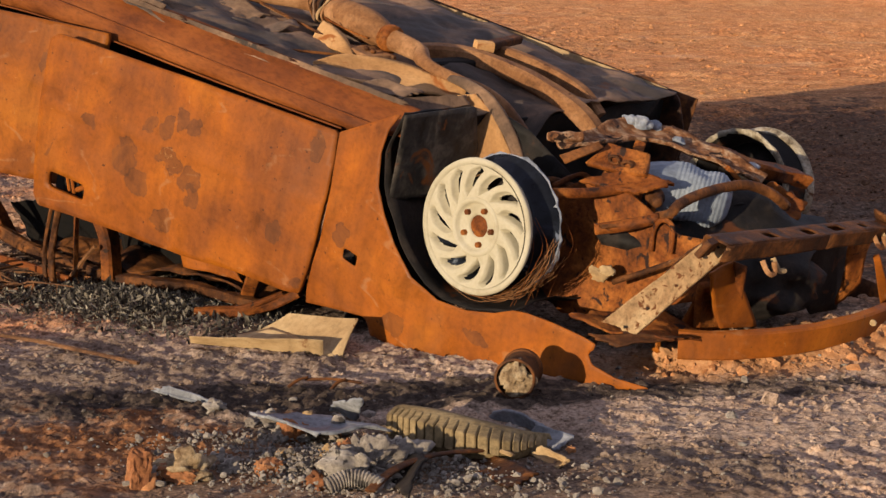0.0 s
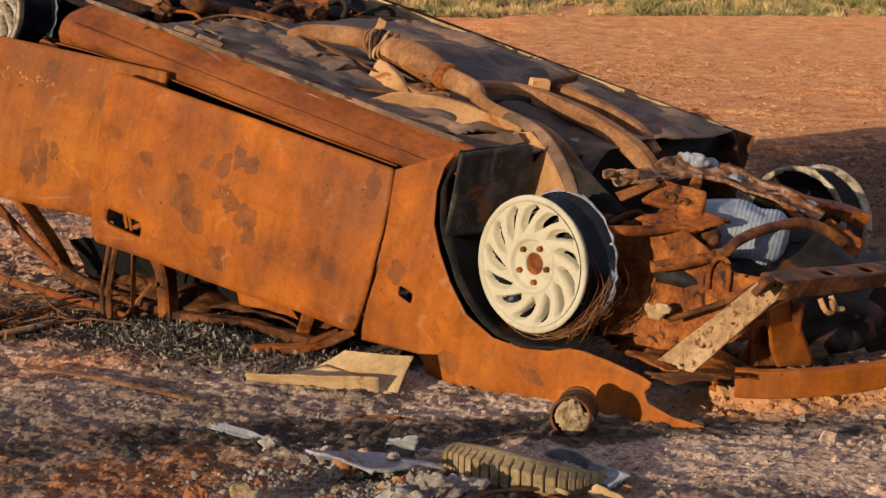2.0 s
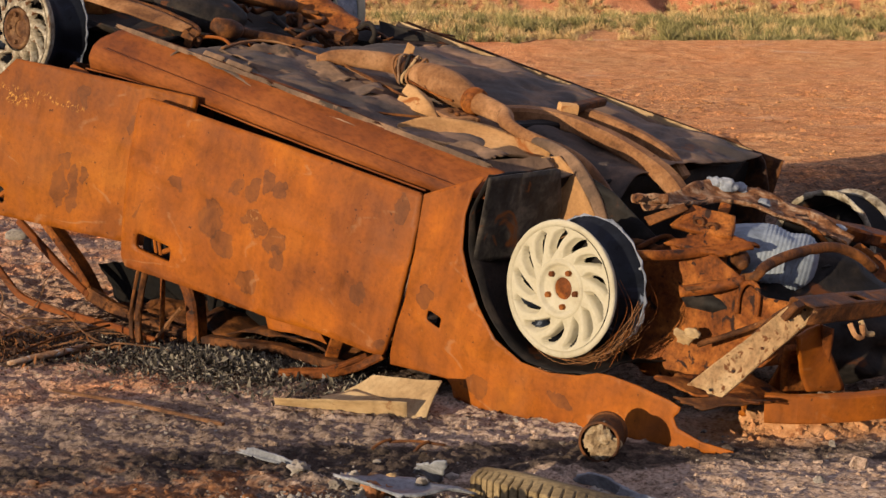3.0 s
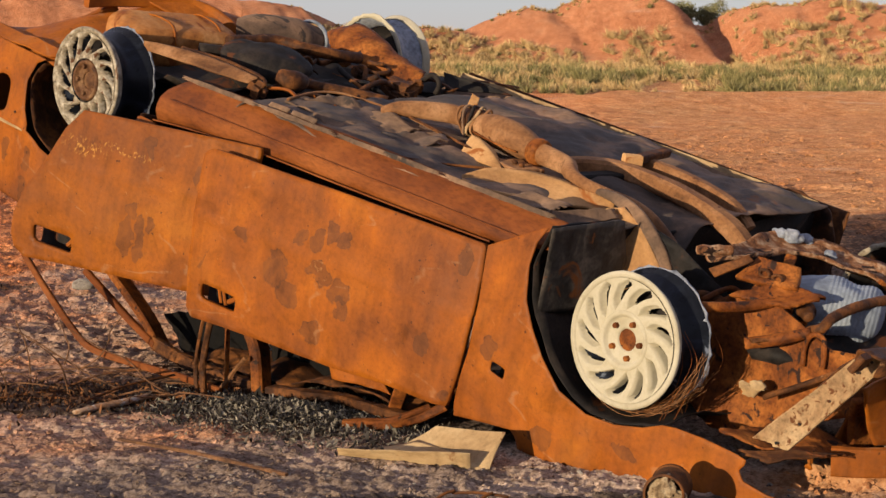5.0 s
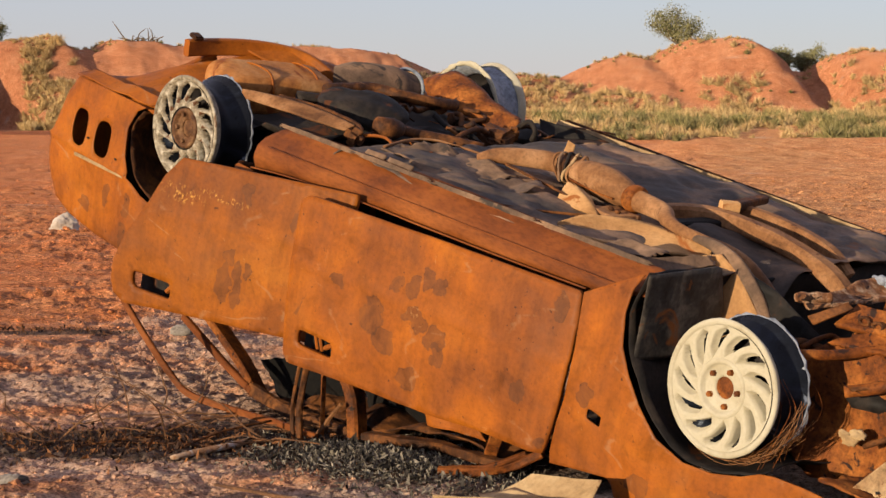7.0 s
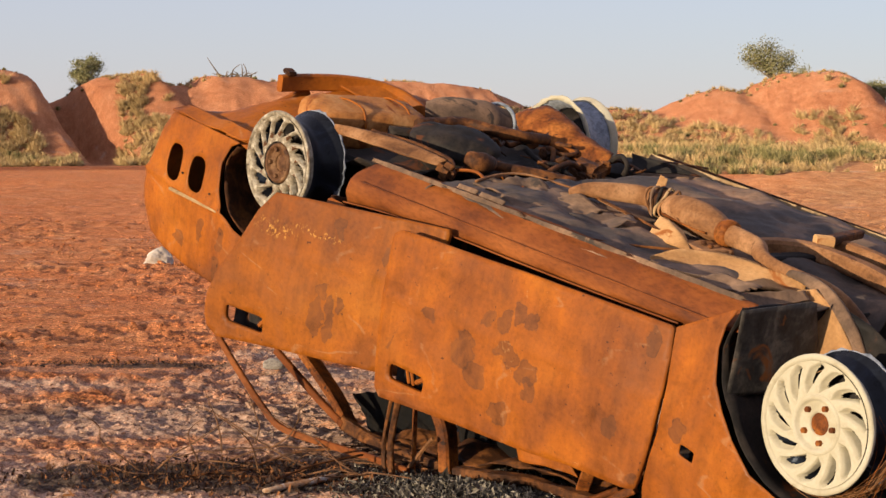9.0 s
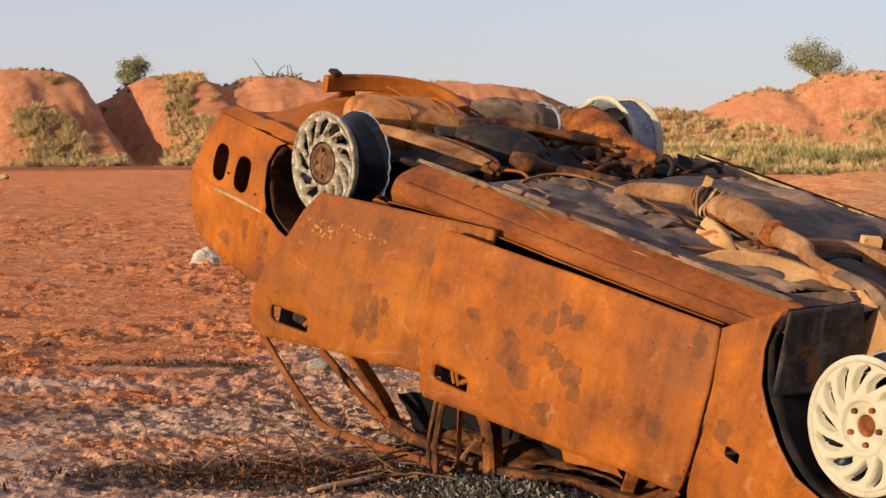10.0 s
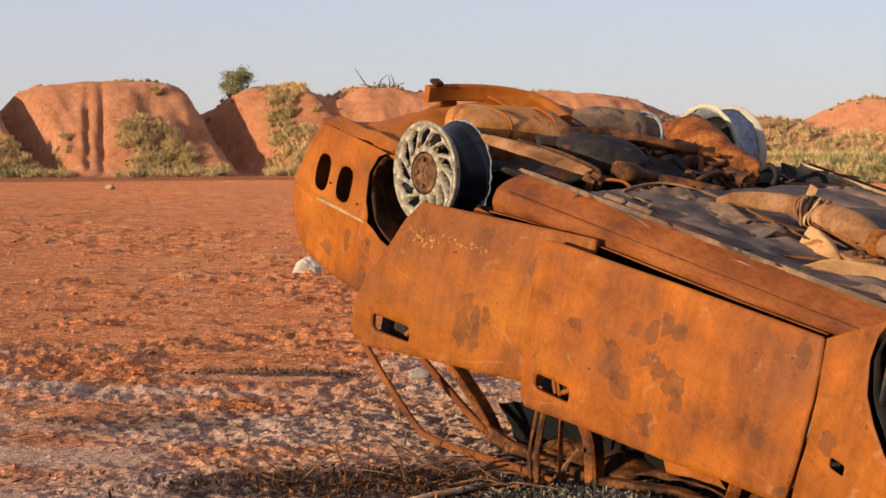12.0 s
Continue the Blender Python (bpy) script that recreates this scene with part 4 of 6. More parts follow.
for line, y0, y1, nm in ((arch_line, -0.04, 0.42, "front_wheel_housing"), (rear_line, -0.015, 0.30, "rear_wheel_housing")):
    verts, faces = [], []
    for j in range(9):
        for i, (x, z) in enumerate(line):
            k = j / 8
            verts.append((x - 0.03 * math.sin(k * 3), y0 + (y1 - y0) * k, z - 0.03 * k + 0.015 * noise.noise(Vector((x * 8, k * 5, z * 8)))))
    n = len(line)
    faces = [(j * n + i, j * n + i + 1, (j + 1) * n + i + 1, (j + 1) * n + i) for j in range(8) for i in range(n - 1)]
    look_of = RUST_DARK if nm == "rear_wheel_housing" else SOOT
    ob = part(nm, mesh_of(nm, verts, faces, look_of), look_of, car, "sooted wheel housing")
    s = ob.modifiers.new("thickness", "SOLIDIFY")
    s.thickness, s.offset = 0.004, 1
sheet("inner_wing", [(-0.38, 0.23), (-0.2, 0.2), (0.0, 0.12), (0.2, 0.05), (0.3, -0.3), (-0.38, -0.3)], lambda u, v: 0.43 + 0.0 * u, SOOT, car, dent=0.03, seed=33, step=0.025, label="dark inner wing")
sheet("rear_inner_wing", [(-3.1, 0.05), (-2.3, 0.05), (-2.3, -0.4), (-3.1, -0.4)], lambda u, v: 0.31 + 0.0 * u, SOOT, car, dent=0.02, seed=34, step=0.04)
sheet("sill_end", [(-0.04, 0.232), (0.30, 0.245), (0.36, 0.10), (0.34, -0.05), (-0.02, -0.05)], lambda u, v: -0.338 + 0.03 * u, WORN_SOOT, car, frame_of=lambda u, w, v: (w, u, v), dent=0.016, seed=35, label="sooted end of the sill")
part("sill_bead", tube([(-2.27, -0.030, -0.012), (-2.02, -0.034, 0.021), (-1.644, -0.034, 0.050), (-1.293, -0.034, 0.066), (-0.915, -0.034, 0.086), (-0.57, -0.040, 0.110)], 0.004, 6, 40, 0.8, 0.25), SILL_RUST, car, "worn lower lip", True)
part("sill_crease", tube([(-2.20, -0.024, 0.088), (-1.8, -0.024, 0.103), (-1.3, -0.022, 0.123), (-0.8, -0.022, 0.144), (-0.38, -0.022, 0.162)], 0.003, 6, 40, 1.0, 0.2), SILL_RUST, car, "", True)
# pinch seam along the sill
for x0, x1, k in ((-2.2, -1.80, 1), (-1.78, -1.40, 2), (-1.38, -0.9, 3), (-0.88, -0.40, 4)):
    z0, z1 = 0.165 + (x0 + 2.2) * 0.042, 0.165 + (x1 + 2.2) * 0.042
    patch("pinch_seam", [(x0, 0.030, z0 - 0.004), (x1, 0.030, z1 - 0.004), (x1, 0.034, z1 + 0.010), (x0, 0.034, z0 + 0.010)], DUSTY, car, 16, 0.003, 0.007, 0.005, "", k, 0.16)
patch("far_sill", [(-2.25, 1.60, 0.13), (-0.42, 1.60, 0.17), (-0.42, 1.615, 0.20), (-2.25, 1.615, 0.17)], CREAM, car, 16, 0.0, 0.006, 0.012, "dusty far sill flange", 6)
patch("far_sill_side", [(-2.25, 1.605, 0.15), (-0.42, 1.605, 0.185), (-0.40, 1.50, 0.10), (-2.25, 1.50, 0.08)], DUSTY, car, 10, 0.0, 0.01)
sheet("far_wing", [(-0.684, 0.185), (-0.507, 0.215), (-0.451, 0.195), (-0.40, 0.20), (-0.368, 0.179), (-0.325, 0.083), (-0.30, -0.2), (-0.542, -0.2), (-0.68, 0.0)], lambda u, v: 1.62 + 0.1 * (u + 0.5), RUST_DARK, car, dent=0.05, seed=37, label="torn far wing", thick=0.008)
patch("torn_far_plate", [(-2.123, 1.371, 0.140), (-2.188, 1.411, 0.200), (-2.040, 1.448, 0.200), (-1.887, 1.539, 0.170)], SOOT, car, 8, 0.0, 0.02, 0.006)

# floor details: rails, tunnel, pipes
def loft(name, tops, bottoms, material, parent, label="", count=24, rows=8, bulge=0.02, dent=0.01, thick=0.02, seed=1):
    """A plate between two curved edges, bowed outwards."""
    a, b = curve(tops, count), curve(bottoms, count)
    verts = []
    for i in range(count):
        p, q = Vector(a[i]), Vector(b[i])
        out = (Vector(a[min(i + 1, count - 1)]) - Vector(a[max(i - 1, 0)])).cross(q - p).normalized()
        for j in range(rows + 1):
            w = p.lerp(q, j / rows)
            verts.append(w + out * (-bulge * math.sin(math.pi * j / rows) + dent * noise.noise(w * 14 + Vector((seed, 0, 0)))))
    k = rows + 1
    faces = [(i * k + j, (i + 1) * k + j, (i + 1) * k + j + 1, i * k + j + 1) for i in range(count - 1) for j in range(rows)]
    ob = part(name, mesh_of(name, verts, faces, material), material, parent, label)
    s = ob.modifiers.new("thickness", "SOLIDIFY")
    s.thickness, s.offset = thick, 0
    return ob


loft("floor_rail", [(-0.92, 0.18, 0.205), (-0.915, 0.27, 0.222), (-0.875, 0.36, 0.232), (-0.79, 0.43, 0.236), (-0.68, 0.47, 0.236), (-0.50, 0.47, 0.236)], [(-0.905, 0.165, 0.198), (-0.82, 0.150, 0.200), (-0.732, 0.150, 0.205), (-0.63, 0.19, 0.212), (-0.55, 0.27, 0.220), (-0.44, 0.37, 0.232)], TAN, car, "dust-coated floor rail", 34, 12, -0.030, 0.006, 0.008, 5)
patch("crumpled_flange", [(-0.64, 0.09, 0.226), (-0.63, 0.19, 0.232), (-0.47, 0.20, 0.240), (-0.46, 0.09, 0.236)], DUSTY, car, 18, 0.0, 0.022, 0.005, "crumpled dusty flange", 29, 0.12)
patch("sill_lip", [(-0.47, 0.06, 0.236), (-0.43, 0.36, 0.240), (-0.40, 0.37, 0.215), (-0.42, 0.06, 0.205)], DUSTY, car, 16, 0.004, 0.016, 0.005, "", 19, 0.10)
loft("chassis_leg", [(-0.445, 0.355, 0.238), (-0.432, 0.350, 0.17), (-0.415, 0.350, 0.125), (-0.388, 0.355, 0.057), (-0.36, 0.36, -0.03)], [(-0.405, 0.385, 0.252), (-0.350, 0.395, 0.225), (-0.305, 0.395, 0.19), (-0.245, 0.395, 0.14), (-0.16, 0.39, 0.05)], TAN, car, "dusty orange chassis leg", 24, 8, 0.02, 0.008, 0.012, 6)
part("heat_wrapped_pipe", tube([(-0.66, 0.49, 0.225), (-0.58, 0.475, 0.245), (-0.50, 0.455, 0.252), (-0.42, 0.43, 0.250), (-0.36, 0.42, 0.234), (-0.308, 0.42, 0.200), (-0.245, 0.42, 0.145), (-0.19, 0.42, 0.07)], [0.008, 0.012, 0.018, 0.022, 0.024, 0.025, 0.025, 0.024], 16, 40, 1.0, 0.06), DUSTY, car, "grey dusty wrapped pipe", True)
beam("far_chassis_rail", [(-0.97, 0.765, 0.195), (-0.901, 0.831, 0.215), (-0.811, 0.905, 0.222), (-0.662, 0.923, 0.222), (-0.482, 0.890, 0.220), (-0.30, 0.86, 0.195), (-0.22, 0.86, 0.15)], 0.070, 0.06, PIPE, car, "dusty far chassis rail", 30, wobble=0.04)
beam("far_floor_rail", [(-0.875, 1.06, 0.235), (-0.742, 1.075, 0.238), (-0.582, 1.070, 0.232), (-0.42, 1.04, 0.215), (-0.33, 1.04, 0.16)], 0.050, 0.045, PIPE, car, "", 20, wobble=0.04)
beam("gearbox_bracket", [(-0.836, 0.930, 0.255), (-0.800, 0.985, 0.258)], 0.045, 0.045, TAN, car, "pale end of the gearbox bracket", 6)
beam("gearbox_crossbar", [(-0.815, 0.99, 0.262), (-0.835, 1.10, 0.266), (-0.855, 1.21, 0.268)], 0.040, 0.030, RUST_DARK, car, "", 8, wobble=0.1)
beam("tunnel_crossmember", [(-0.86, 0.70, 0.185), (-0.815, 0.84, 0.200), (-0.780, 1.01, 0.205)], 0.055, 0.04, SOOT, car)
part("exhaust_rear_pipe", tube([(-1.62, 0.49, 0.205), (-1.57, 0.515, 0.232), (-1.50, 0.58, 0.246), (-1.42, 0.655, 0.252), (-1.34, 0.67, 0.252)], [0.020, 0.030, 0.034, 0.036, 0.03], 16, 26, 1.0, 0.05), PIPE, car, "dusty rusted exhaust pipe", True)
part("exhaust_clamp", tube([(-1.38, 0.672, 0.252), (-1.34, 0.672, 0.254), (-1.27, 0.662, 0.252)], [0.038, 0.050, 0.052, 0.045], 16, 12, wobble=0.15), RUST_DARK, car, "crumpled exhaust clamp", True)
for k in range(5):
    part("clamp_band", tube([(-1.365 + 0.020 * k + 0.014 * math.sin(a * 2 + k), 0.668 + (0.058 + 0.006 * (k % 2)) * math.cos(a), 0.252 + (0.054 + 0.007 * math.sin(3 * a + k)) * math.sin(a)) for a in np.linspace(0, 6.28, 14)], 0.006, 6, 34, 0.6), (PIPE, DUSTY, SOOT, BRACE, PIPE)[k], car, "", True)
patch("clamp_ear", [(-1.415, 0.70, 0.26), (-1.385, 0.72, 0.255), (-1.385, 0.73, 0.325), (-1.41, 0.715, 0.335)], TAN, car, 6, 0.004, 0.008, 0.005, "", 27, 0.05)
part("catalytic_converter", tube([(-1.31, 0.662, 0.252), (-1.26, 0.660, 0.254), (-1.20, 0.656, 0.255), (-1.11, 0.642, 0.255), (-1.03, 0.625, 0.254), (-0.98, 0.612, 0.253)], [0.042, 0.066, 0.076, 0.078, 0.066, 0.040], 22, 30, 0.80, 0.04), PIPE, car, "dented dusty catalytic converter", True)
part("converter_seam", tube([(-1.27, 0.600, 0.235), (-1.20, 0.588, 0.232), (-1.11, 0.573, 0.232), (-1.03, 0.565, 0.236)], 0.006, 6, 20, 0.6), RUST_RED, car, "", True)
part("exhaust_front_pipe", tube([(-1.00, 0.616, 0.253), (-0.95, 0.606, 0.253), (-0.88, 0.603, 0.252), (-0.81, 0.585, 0.252), (-0.74, 0.520, 0.252), (-0.66, 0.482, 0.250), (-0.54, 0.487, 0.245), (-0.464, 0.505, 0.238), (-0.388, 0.505, 0.222), (-0.319, 0.505, 0.188), (-0.25, 0.505, 0.135), (-0.21, 0.505, 0.06)], [0.038, 0.037, 0.034, 0.029, 0.023, 0.020, 0.019, 0.021, 0.024, 0.026, 0.027, 0.026], 16, 60, 1.0, 0.03), PIPE, car, "dusty rusted exhaust down-pipe", True)
part("pipe_joint", tube([(-0.985, 0.612, 0.253), (-0.965, 0.608, 0.253), (-0.945, 0.606, 0.253)], [0.047, 0.052, 0.048], 18, 6), RUST_RED, car, "", True)
patch("heat_shield", [(-1.174, 0.445, 0.195), (-1.262, 0.590, 0.225), (-1.100, 0.530, 0.225), (-0.934, 0.411, 0.192)], TAN, car, 14, -0.022, 0.006, 0.005, "dusty heat shield")
patch("gearbox_mount", [(-1.05, 0.47, 0.20), (-1.02, 0.60, 0.205), (-0.89, 0.56, 0.21), (-0.90, 0.43, 0.205)], PIPE, car, 10, 0.006, 0.008, 0.014, "dusty mounting plate", 28, 0.05)
for q in ((-0.985, 0.515, 0.216), (-0.945, 0.505, 0.217)):
    lump("mount_bolt", q, (0.011, 0.011, 0.008), RUST_DARK, car, "", 0.1, 2)
part("pan_ridge", tube([(-1.824, 0.200, 0.195), (-1.872, 0.367, 0.205), (-1.857, 0.480, 0.208), (-1.78, 0.53, 0.206), (-1.661, 0.555, 0.206), (-1.483, 0.545, 0.205), (-1.318, 0.520, 0.20)], 0.006, 8, 40, 0.7, 0.3), PIPE, car, "", True)
for k, (a, b) in enumerate((((-1.185, 0.030, 0.205), (-0.972, 0.393, 0.200)), ((-1.562, 0.541, 0.215), (-1.029, 0.452, 0.210)))):
    part("brake_line", tube([a, [(p + q) / 2 + 0.01 * (k - 1) for p, q in zip(a, b)], b], 0.005, 6, 14), RUST_DARK, car, "", True)
patch("sagging_underseal", [(-1.84, 0.20, 0.195), (-1.82, 0.47, 0.205), (-1.42, 0.50, 0.200), (-1.50, 0.12, 0.190)], DUSTY, car, 24, 0.022, 0.035, 0.006, "sagging dusty underseal", 3, 0.05)
patch("underseal_fold", [(-1.42, 0.30, 0.195), (-1.38, 0.50, 0.200), (-1.24, 0.45, 0.19), (-1.28, 0.28, 0.185)], PAN, car, 18, 0.02, 0.045, 0.006, "", 9, 0.08)
for x0, x1, y0 in ((-1.74, -1.64, 0.036), (-1.62, -1.50, 0.034)):
    patch("jacking_plate", [(x0, y0, 0.178 + (x0 + 2.2) * 0.042), (x1, y0, 0.178 + (x1 + 2.2) * 0.042), (x1, y0 + 0.012, 0.192 + (x1 + 2.2) * 0.042), (x0, y0 + 0.012, 0.192 + (x0 + 2.2) * 0.042)], DUSTY, car, 8, 0.0, 0.008, 0.005, "", 18, 0.08)

# front suspension and engine, seen from below
loft("crossmember", [(-0.041, 0.350, 0.240), (-0.046, 0.526, 0.250), (-0.075, 0.790, 0.252), (0.040, 0.935, 0.246), (0.200, 0.985, 0.232), (0.36, 1.02, 0.20)], [(0.000, 0.345, 0.225), (0.045, 0.450, 0.236), (0.050, 0.690, 0.238), (0.150, 0.800, 0.232), (0.270, 0.880, 0.215), (0.38, 0.93, 0.19)], CRUSTED, car, "flaking crusted crossmember", 44, 10, -0.016, 0.013, 0.012, 7)
for a, b, c in (((0.06, 0.69, 0.23), (0.10, 0.60, 0.18), (0.13, 0.52, 0.16)), ((0.28, 0.88, 0.21), (0.33, 0.95, 0.15), (0.36, 1.02, 0.06))):
    beam("crossmember_stay", [a, b, c], 0.030, 0.014, RUST_RED, car, "", 10, wobble=0.4)
part("gaiter", tube([(-0.06, 0.33, 0.236), (-0.03, 0.38, 0.242), (0.0, 0.43, 0.246)], [0.012, 0.017, 0.013, 0.018, 0.013, 0.016], 14, 18, 1.0, 0.3), CRUSTED, car, "ash-grey burnt gaiter", True)
beam("far_lower_arm", [(0.003, 0.939, 0.220), (0.104, 0.989, 0.200), (0.200, 1.081, 0.185), (0.282, 1.179, 0.170), (0.346, 1.317, 0.150)], 0.09, 0.045, RUST_RED, car, "flaking far control arm", 20, wobble=0.35)
patch("near_lower_arm", [(0.063, 0.400, 0.176), (0.087, 0.460, 0.249), (0.226, 0.470, 0.265), (0.275, 0.400, 0.222)], RUST_RED, car, 10, 0.015, 0.012, 0.02, "flaking near control arm", 4)
for px in ((0.141, 0.430, 0.224), (0.196, 0.420, 0.227)):
    part("arm_hole", tube([(px[0] + 0.018 * math.cos(a), px[1] - 0.016, px[2] + 0.012 * math.sin(a)) for a in np.linspace(0, 6.28, 10)], 0.005, 6, 20), RUST_DARK, car)
patch("near_arm_shelf", [(0.100, 0.330, 0.146), (0.190, 0.420, 0.212), (0.357, 0.420, 0.218), (0.297, 0.340, 0.177)], RUST_RED, car, 10, 0.01, 0.02, 0.012, "", 6, 0.1)
patch("near_arm_web", [(-0.009, 0.340, 0.192), (0.080, 0.400, 0.262), (0.105, 0.400, 0.252), (0.018, 0.340, 0.174)], RUST_DARK, car, 6, 0.0, 0.01, 0.012)
knuckle = lathe([(0.0, -0.02), (0.045, -0.02), (0.056, -0.012), (0.056, 0.03), (0.0, 0.03)], 20)
bmesh.ops.transform(knuckle, matrix=pose(*(0.212, 0.400, 0.138), 10, 0, 20), verts=knuckle.verts)
part("steering_knuckle", knuckle, RUST_RED, car, "", True)
stub = lathe([(0.0, -0.05), (0.012, -0.05), (0.02, -0.03), (0.022, 0.0), (0.03, 0.005), (0.03, 0.03), (0.0, 0.03)], 14)
bmesh.ops.transform(stub, matrix=pose(*(0.312, 0.420, 0.161), 0, 0, 40), verts=stub.verts)
part("ball_joint", stub, RUST_DARK, car, "", True)
part("tie_rod", tube([(0.108, 0.160, 0.129), (0.166, 0.270, 0.140), (0.227, 0.370, 0.167)], 0.016, 10, 14), RUST_RED, car, "", True)
part("steering_rod", tube([(0.239, 0.240, 0.054), (0.315, 0.290, 0.091), (0.388, 0.340, 0.137)], [0.018, 0.019, 0.016], 10, 14), RUST_RED, car, "", True)
part("sway_bar", tube([(0.368, 0.365, 0.130), (0.419, 0.335, 0.160), (0.414, 0.388, 0.185), (0.412, 0.504, 0.205), (0.417, 0.644, 0.215), (0.438, 0.748, 0.220), (0.482, 0.828, 0.200), (0.513, 0.898, 0.160)], 0.0165, 12, 40), RUST_DARK, car, "rusted sway bar", True)
part("sway_bar_strap", tube([(0.395, 0.330, 0.033), (0.385, 0.330, 0.097), (0.409, 0.320, 0.140), (0.447, 0.320, 0.133), (0.466, 0.320, 0.054)], 0.008, 8, 26), RUST_RED, car, "", True)
sheet("chassis_rail_side", [(-0.02, 0.06), (0.12, 0.17), (0.25, 0.165), (0.46, 0.11), (0.60, 0.145), (0.66, 0.10), (0.64, -0.02), (0.5, -0.1), (0.43, -0.18), (0.15, -0.27), (0.05, -0.22), (0.0, -0.1)], lambda u, v: 0.36 - 0.15 * np.clip(u - 0.3, 0, 1) ** 1.2 - 0.25 * np.clip(-0.08 - v, 0, 1), RUST_RED, car, dent=0.03, seed=52, label="flaking red chassis rail", thick=0.01)
part("rail_seam", tube([(0.316, 0.310, -0.089), (0.441, 0.300, 0.000), (0.582, 0.280, 0.105)], 0.006, 6, 12), RUST_DARK, car)
part("bonnet_hinge_rod", tube([(0.337, 0.260, -0.082), (0.446, 0.260, 0.002), (0.582, 0.260, 0.111)], 0.009, 8, 12), RUST_DARK, car, "", True)
lump("engine_block", (0.33, 0.80, -0.02), (0.34, 0.42, 0.16), SOOT, car, "sooted underside of the engine", 0.35, 4, 3)
patch("far_apron", [(0.213, 1.150, -0.052), (0.187, 1.200, 0.077), (0.376, 1.200, 0.118), (0.471, 1.150, 0.048)], RUST_RED, car, 10, 0.0, 0.04, 0.01, "", 5, 0.08)
patch("far_apron_low", [(0.334, 1.000, 0.122), (0.373, 1.050, 0.182), (0.489, 1.100, 0.141), (0.500, 1.000, 0.077)], RUST_RED, car, 8, 0.02, 0.03, 0.01, "", 7, 0.1)
for at, s, k in (((-0.024, 0.803, 0.260), 0.035, 1), ((-0.049, 0.789, 0.260), 0.03, 2), ((-0.015, 0.875, 0.250), 0.025, 3), ((0.095, 0.859, 0.235), 0.022, 4), ((0.291, 1.039, 0.200), 0.022, 5), ((0.271, 0.280, -0.085), 0.03, 6), ((0.302, 0.270, -0.061), 0.024, 7)):
    lump("crust", at, (s, s * 0.9, s * 0.6), ALLOY_GREY if k < 6 else CREAM, car, "", 0.5, 3, k)


def sump():
    """Cast sump: a rounded body with bellows ribs over one end."""
    o, u, v = Vector((0.235, 0.40, -0.012)), Vector((0.235, 0.184, 0)), Vector((-0.12, 0.225, 0))
    bm, rings = bmesh.new(), []
    n, m = 120, 40
    for i in range(n + 1):
        s = i / n
        end = (1 - abs(2 * s - 1) ** 5) ** 0.4 if 0 < i < n else 0.02
        rib = 0.024 * abs(math.sin(math.pi * 24 * s)) if s > 0.42 else 0.015 * noise.noise(Vector((s * 9, 0, 0)))
        ring = []
        for k in range(m):
            a = 2 * math.pi * k / m
            c, t = math.cos(a), math.sin(a)
            g = (abs(c) ** 3.2 + abs(t) ** 3.2) ** (-1 / 3.2) * (0.96 + rib) * end
            swell = 0.02 * noise.noise(Vector((s * 4, c * 1.5, t)))
            p = o + u * (s * 1.08 - 0.04) + v * (0.5 + 0.45 * c * g) + Vector((0, 0, 0.165 + 0.085 * t * g + swell * end - 0.03 * max(0, 0.35 - s)))
            ring.append(bm.verts.new(p))
        rings.append(ring)
    for r0, r1 in zip(rings, rings[1:]):
        for k in range(m):
            bm.faces.new((r0[k], r0[(k + 1) % m], r1[(k + 1) % m], r1[k]))
    bm.faces.new(rings[0])
    bm.faces.new(rings[-1][::-1])
    part("sump", bm, SUMP, car, "chalky blue-grey ribbed alloy sump", True)


sump()

# front end
up = sheet("radiator_beam", [(-0.06, 0.752), (0.93, 0.80), (0.93, 0.872), (0.50, 0.855), (-0.06, 0.825)], lambda u, v: 0.268 - 0.045 * u + 0.0 * v, RUST_DARK, car,
           [rounded_slot(0.18, 0.24, 0.79, 0.825, 0, 16, 8), rounded_slot(0.40, 0.46, 0.80, 0.835, 0, 16, 8), rounded_slot(0.56, 0.64, 0.805, 0.84, 0, 16, 8), rounded_slot(0.74, 0.78, 0.82, 0.845, 0, 16, 8)],
           step=0.012, thick=0.005, frame_of=lambda u, w, v: (v, u, w), label="rusted radiator beam with square holes", dent=0.01, seed=53)
for a, b, c, d in (((0.825, -0.06, 0.27), (0.855, 0.5, 0.246), (0.85, 0.5, 0.20), (0.82, -0.06, 0.22)), ((0.855, 0.5, 0.246), (0.872, 0.93, 0.226), (0.868, 0.93, 0.18), (0.85, 0.5, 0.20)), ((0.752, -0.06, 0.27), (0.80, 0.93, 0.226), (0.80, 0.93, 0.18), (0.752, -0.06, 0.22))):
    patch("beam_flange", [a, b, c, d], RUST_DARK, up, 8, 0.0, 0.008, 0.004)
for y, z in ((0.10, 0.20), (0.80, 0.19)):
    part("beam_clip", tube([(0.86, y, z + 0.02), (0.885, y, z - 0.005), (0.89, y + 0.03, z - 0.01), (0.88, y + 0.03, z + 0.02)], 0.008, 6, 12), PIPE, up)
    part("beam_clip", tube([(0.86, y + 0.06, z + 0.02), (0.885, y + 0.06, z - 0.005), (0.89, y + 0.09, z - 0.01)], 0.008, 6, 12), CREAM, up)
beam("beam_end_box", [(0.765, -0.075, 0.225), (0.79, -0.072, 0.275)], 0.075, 0.02, RUST_DARK, car, "", 4)
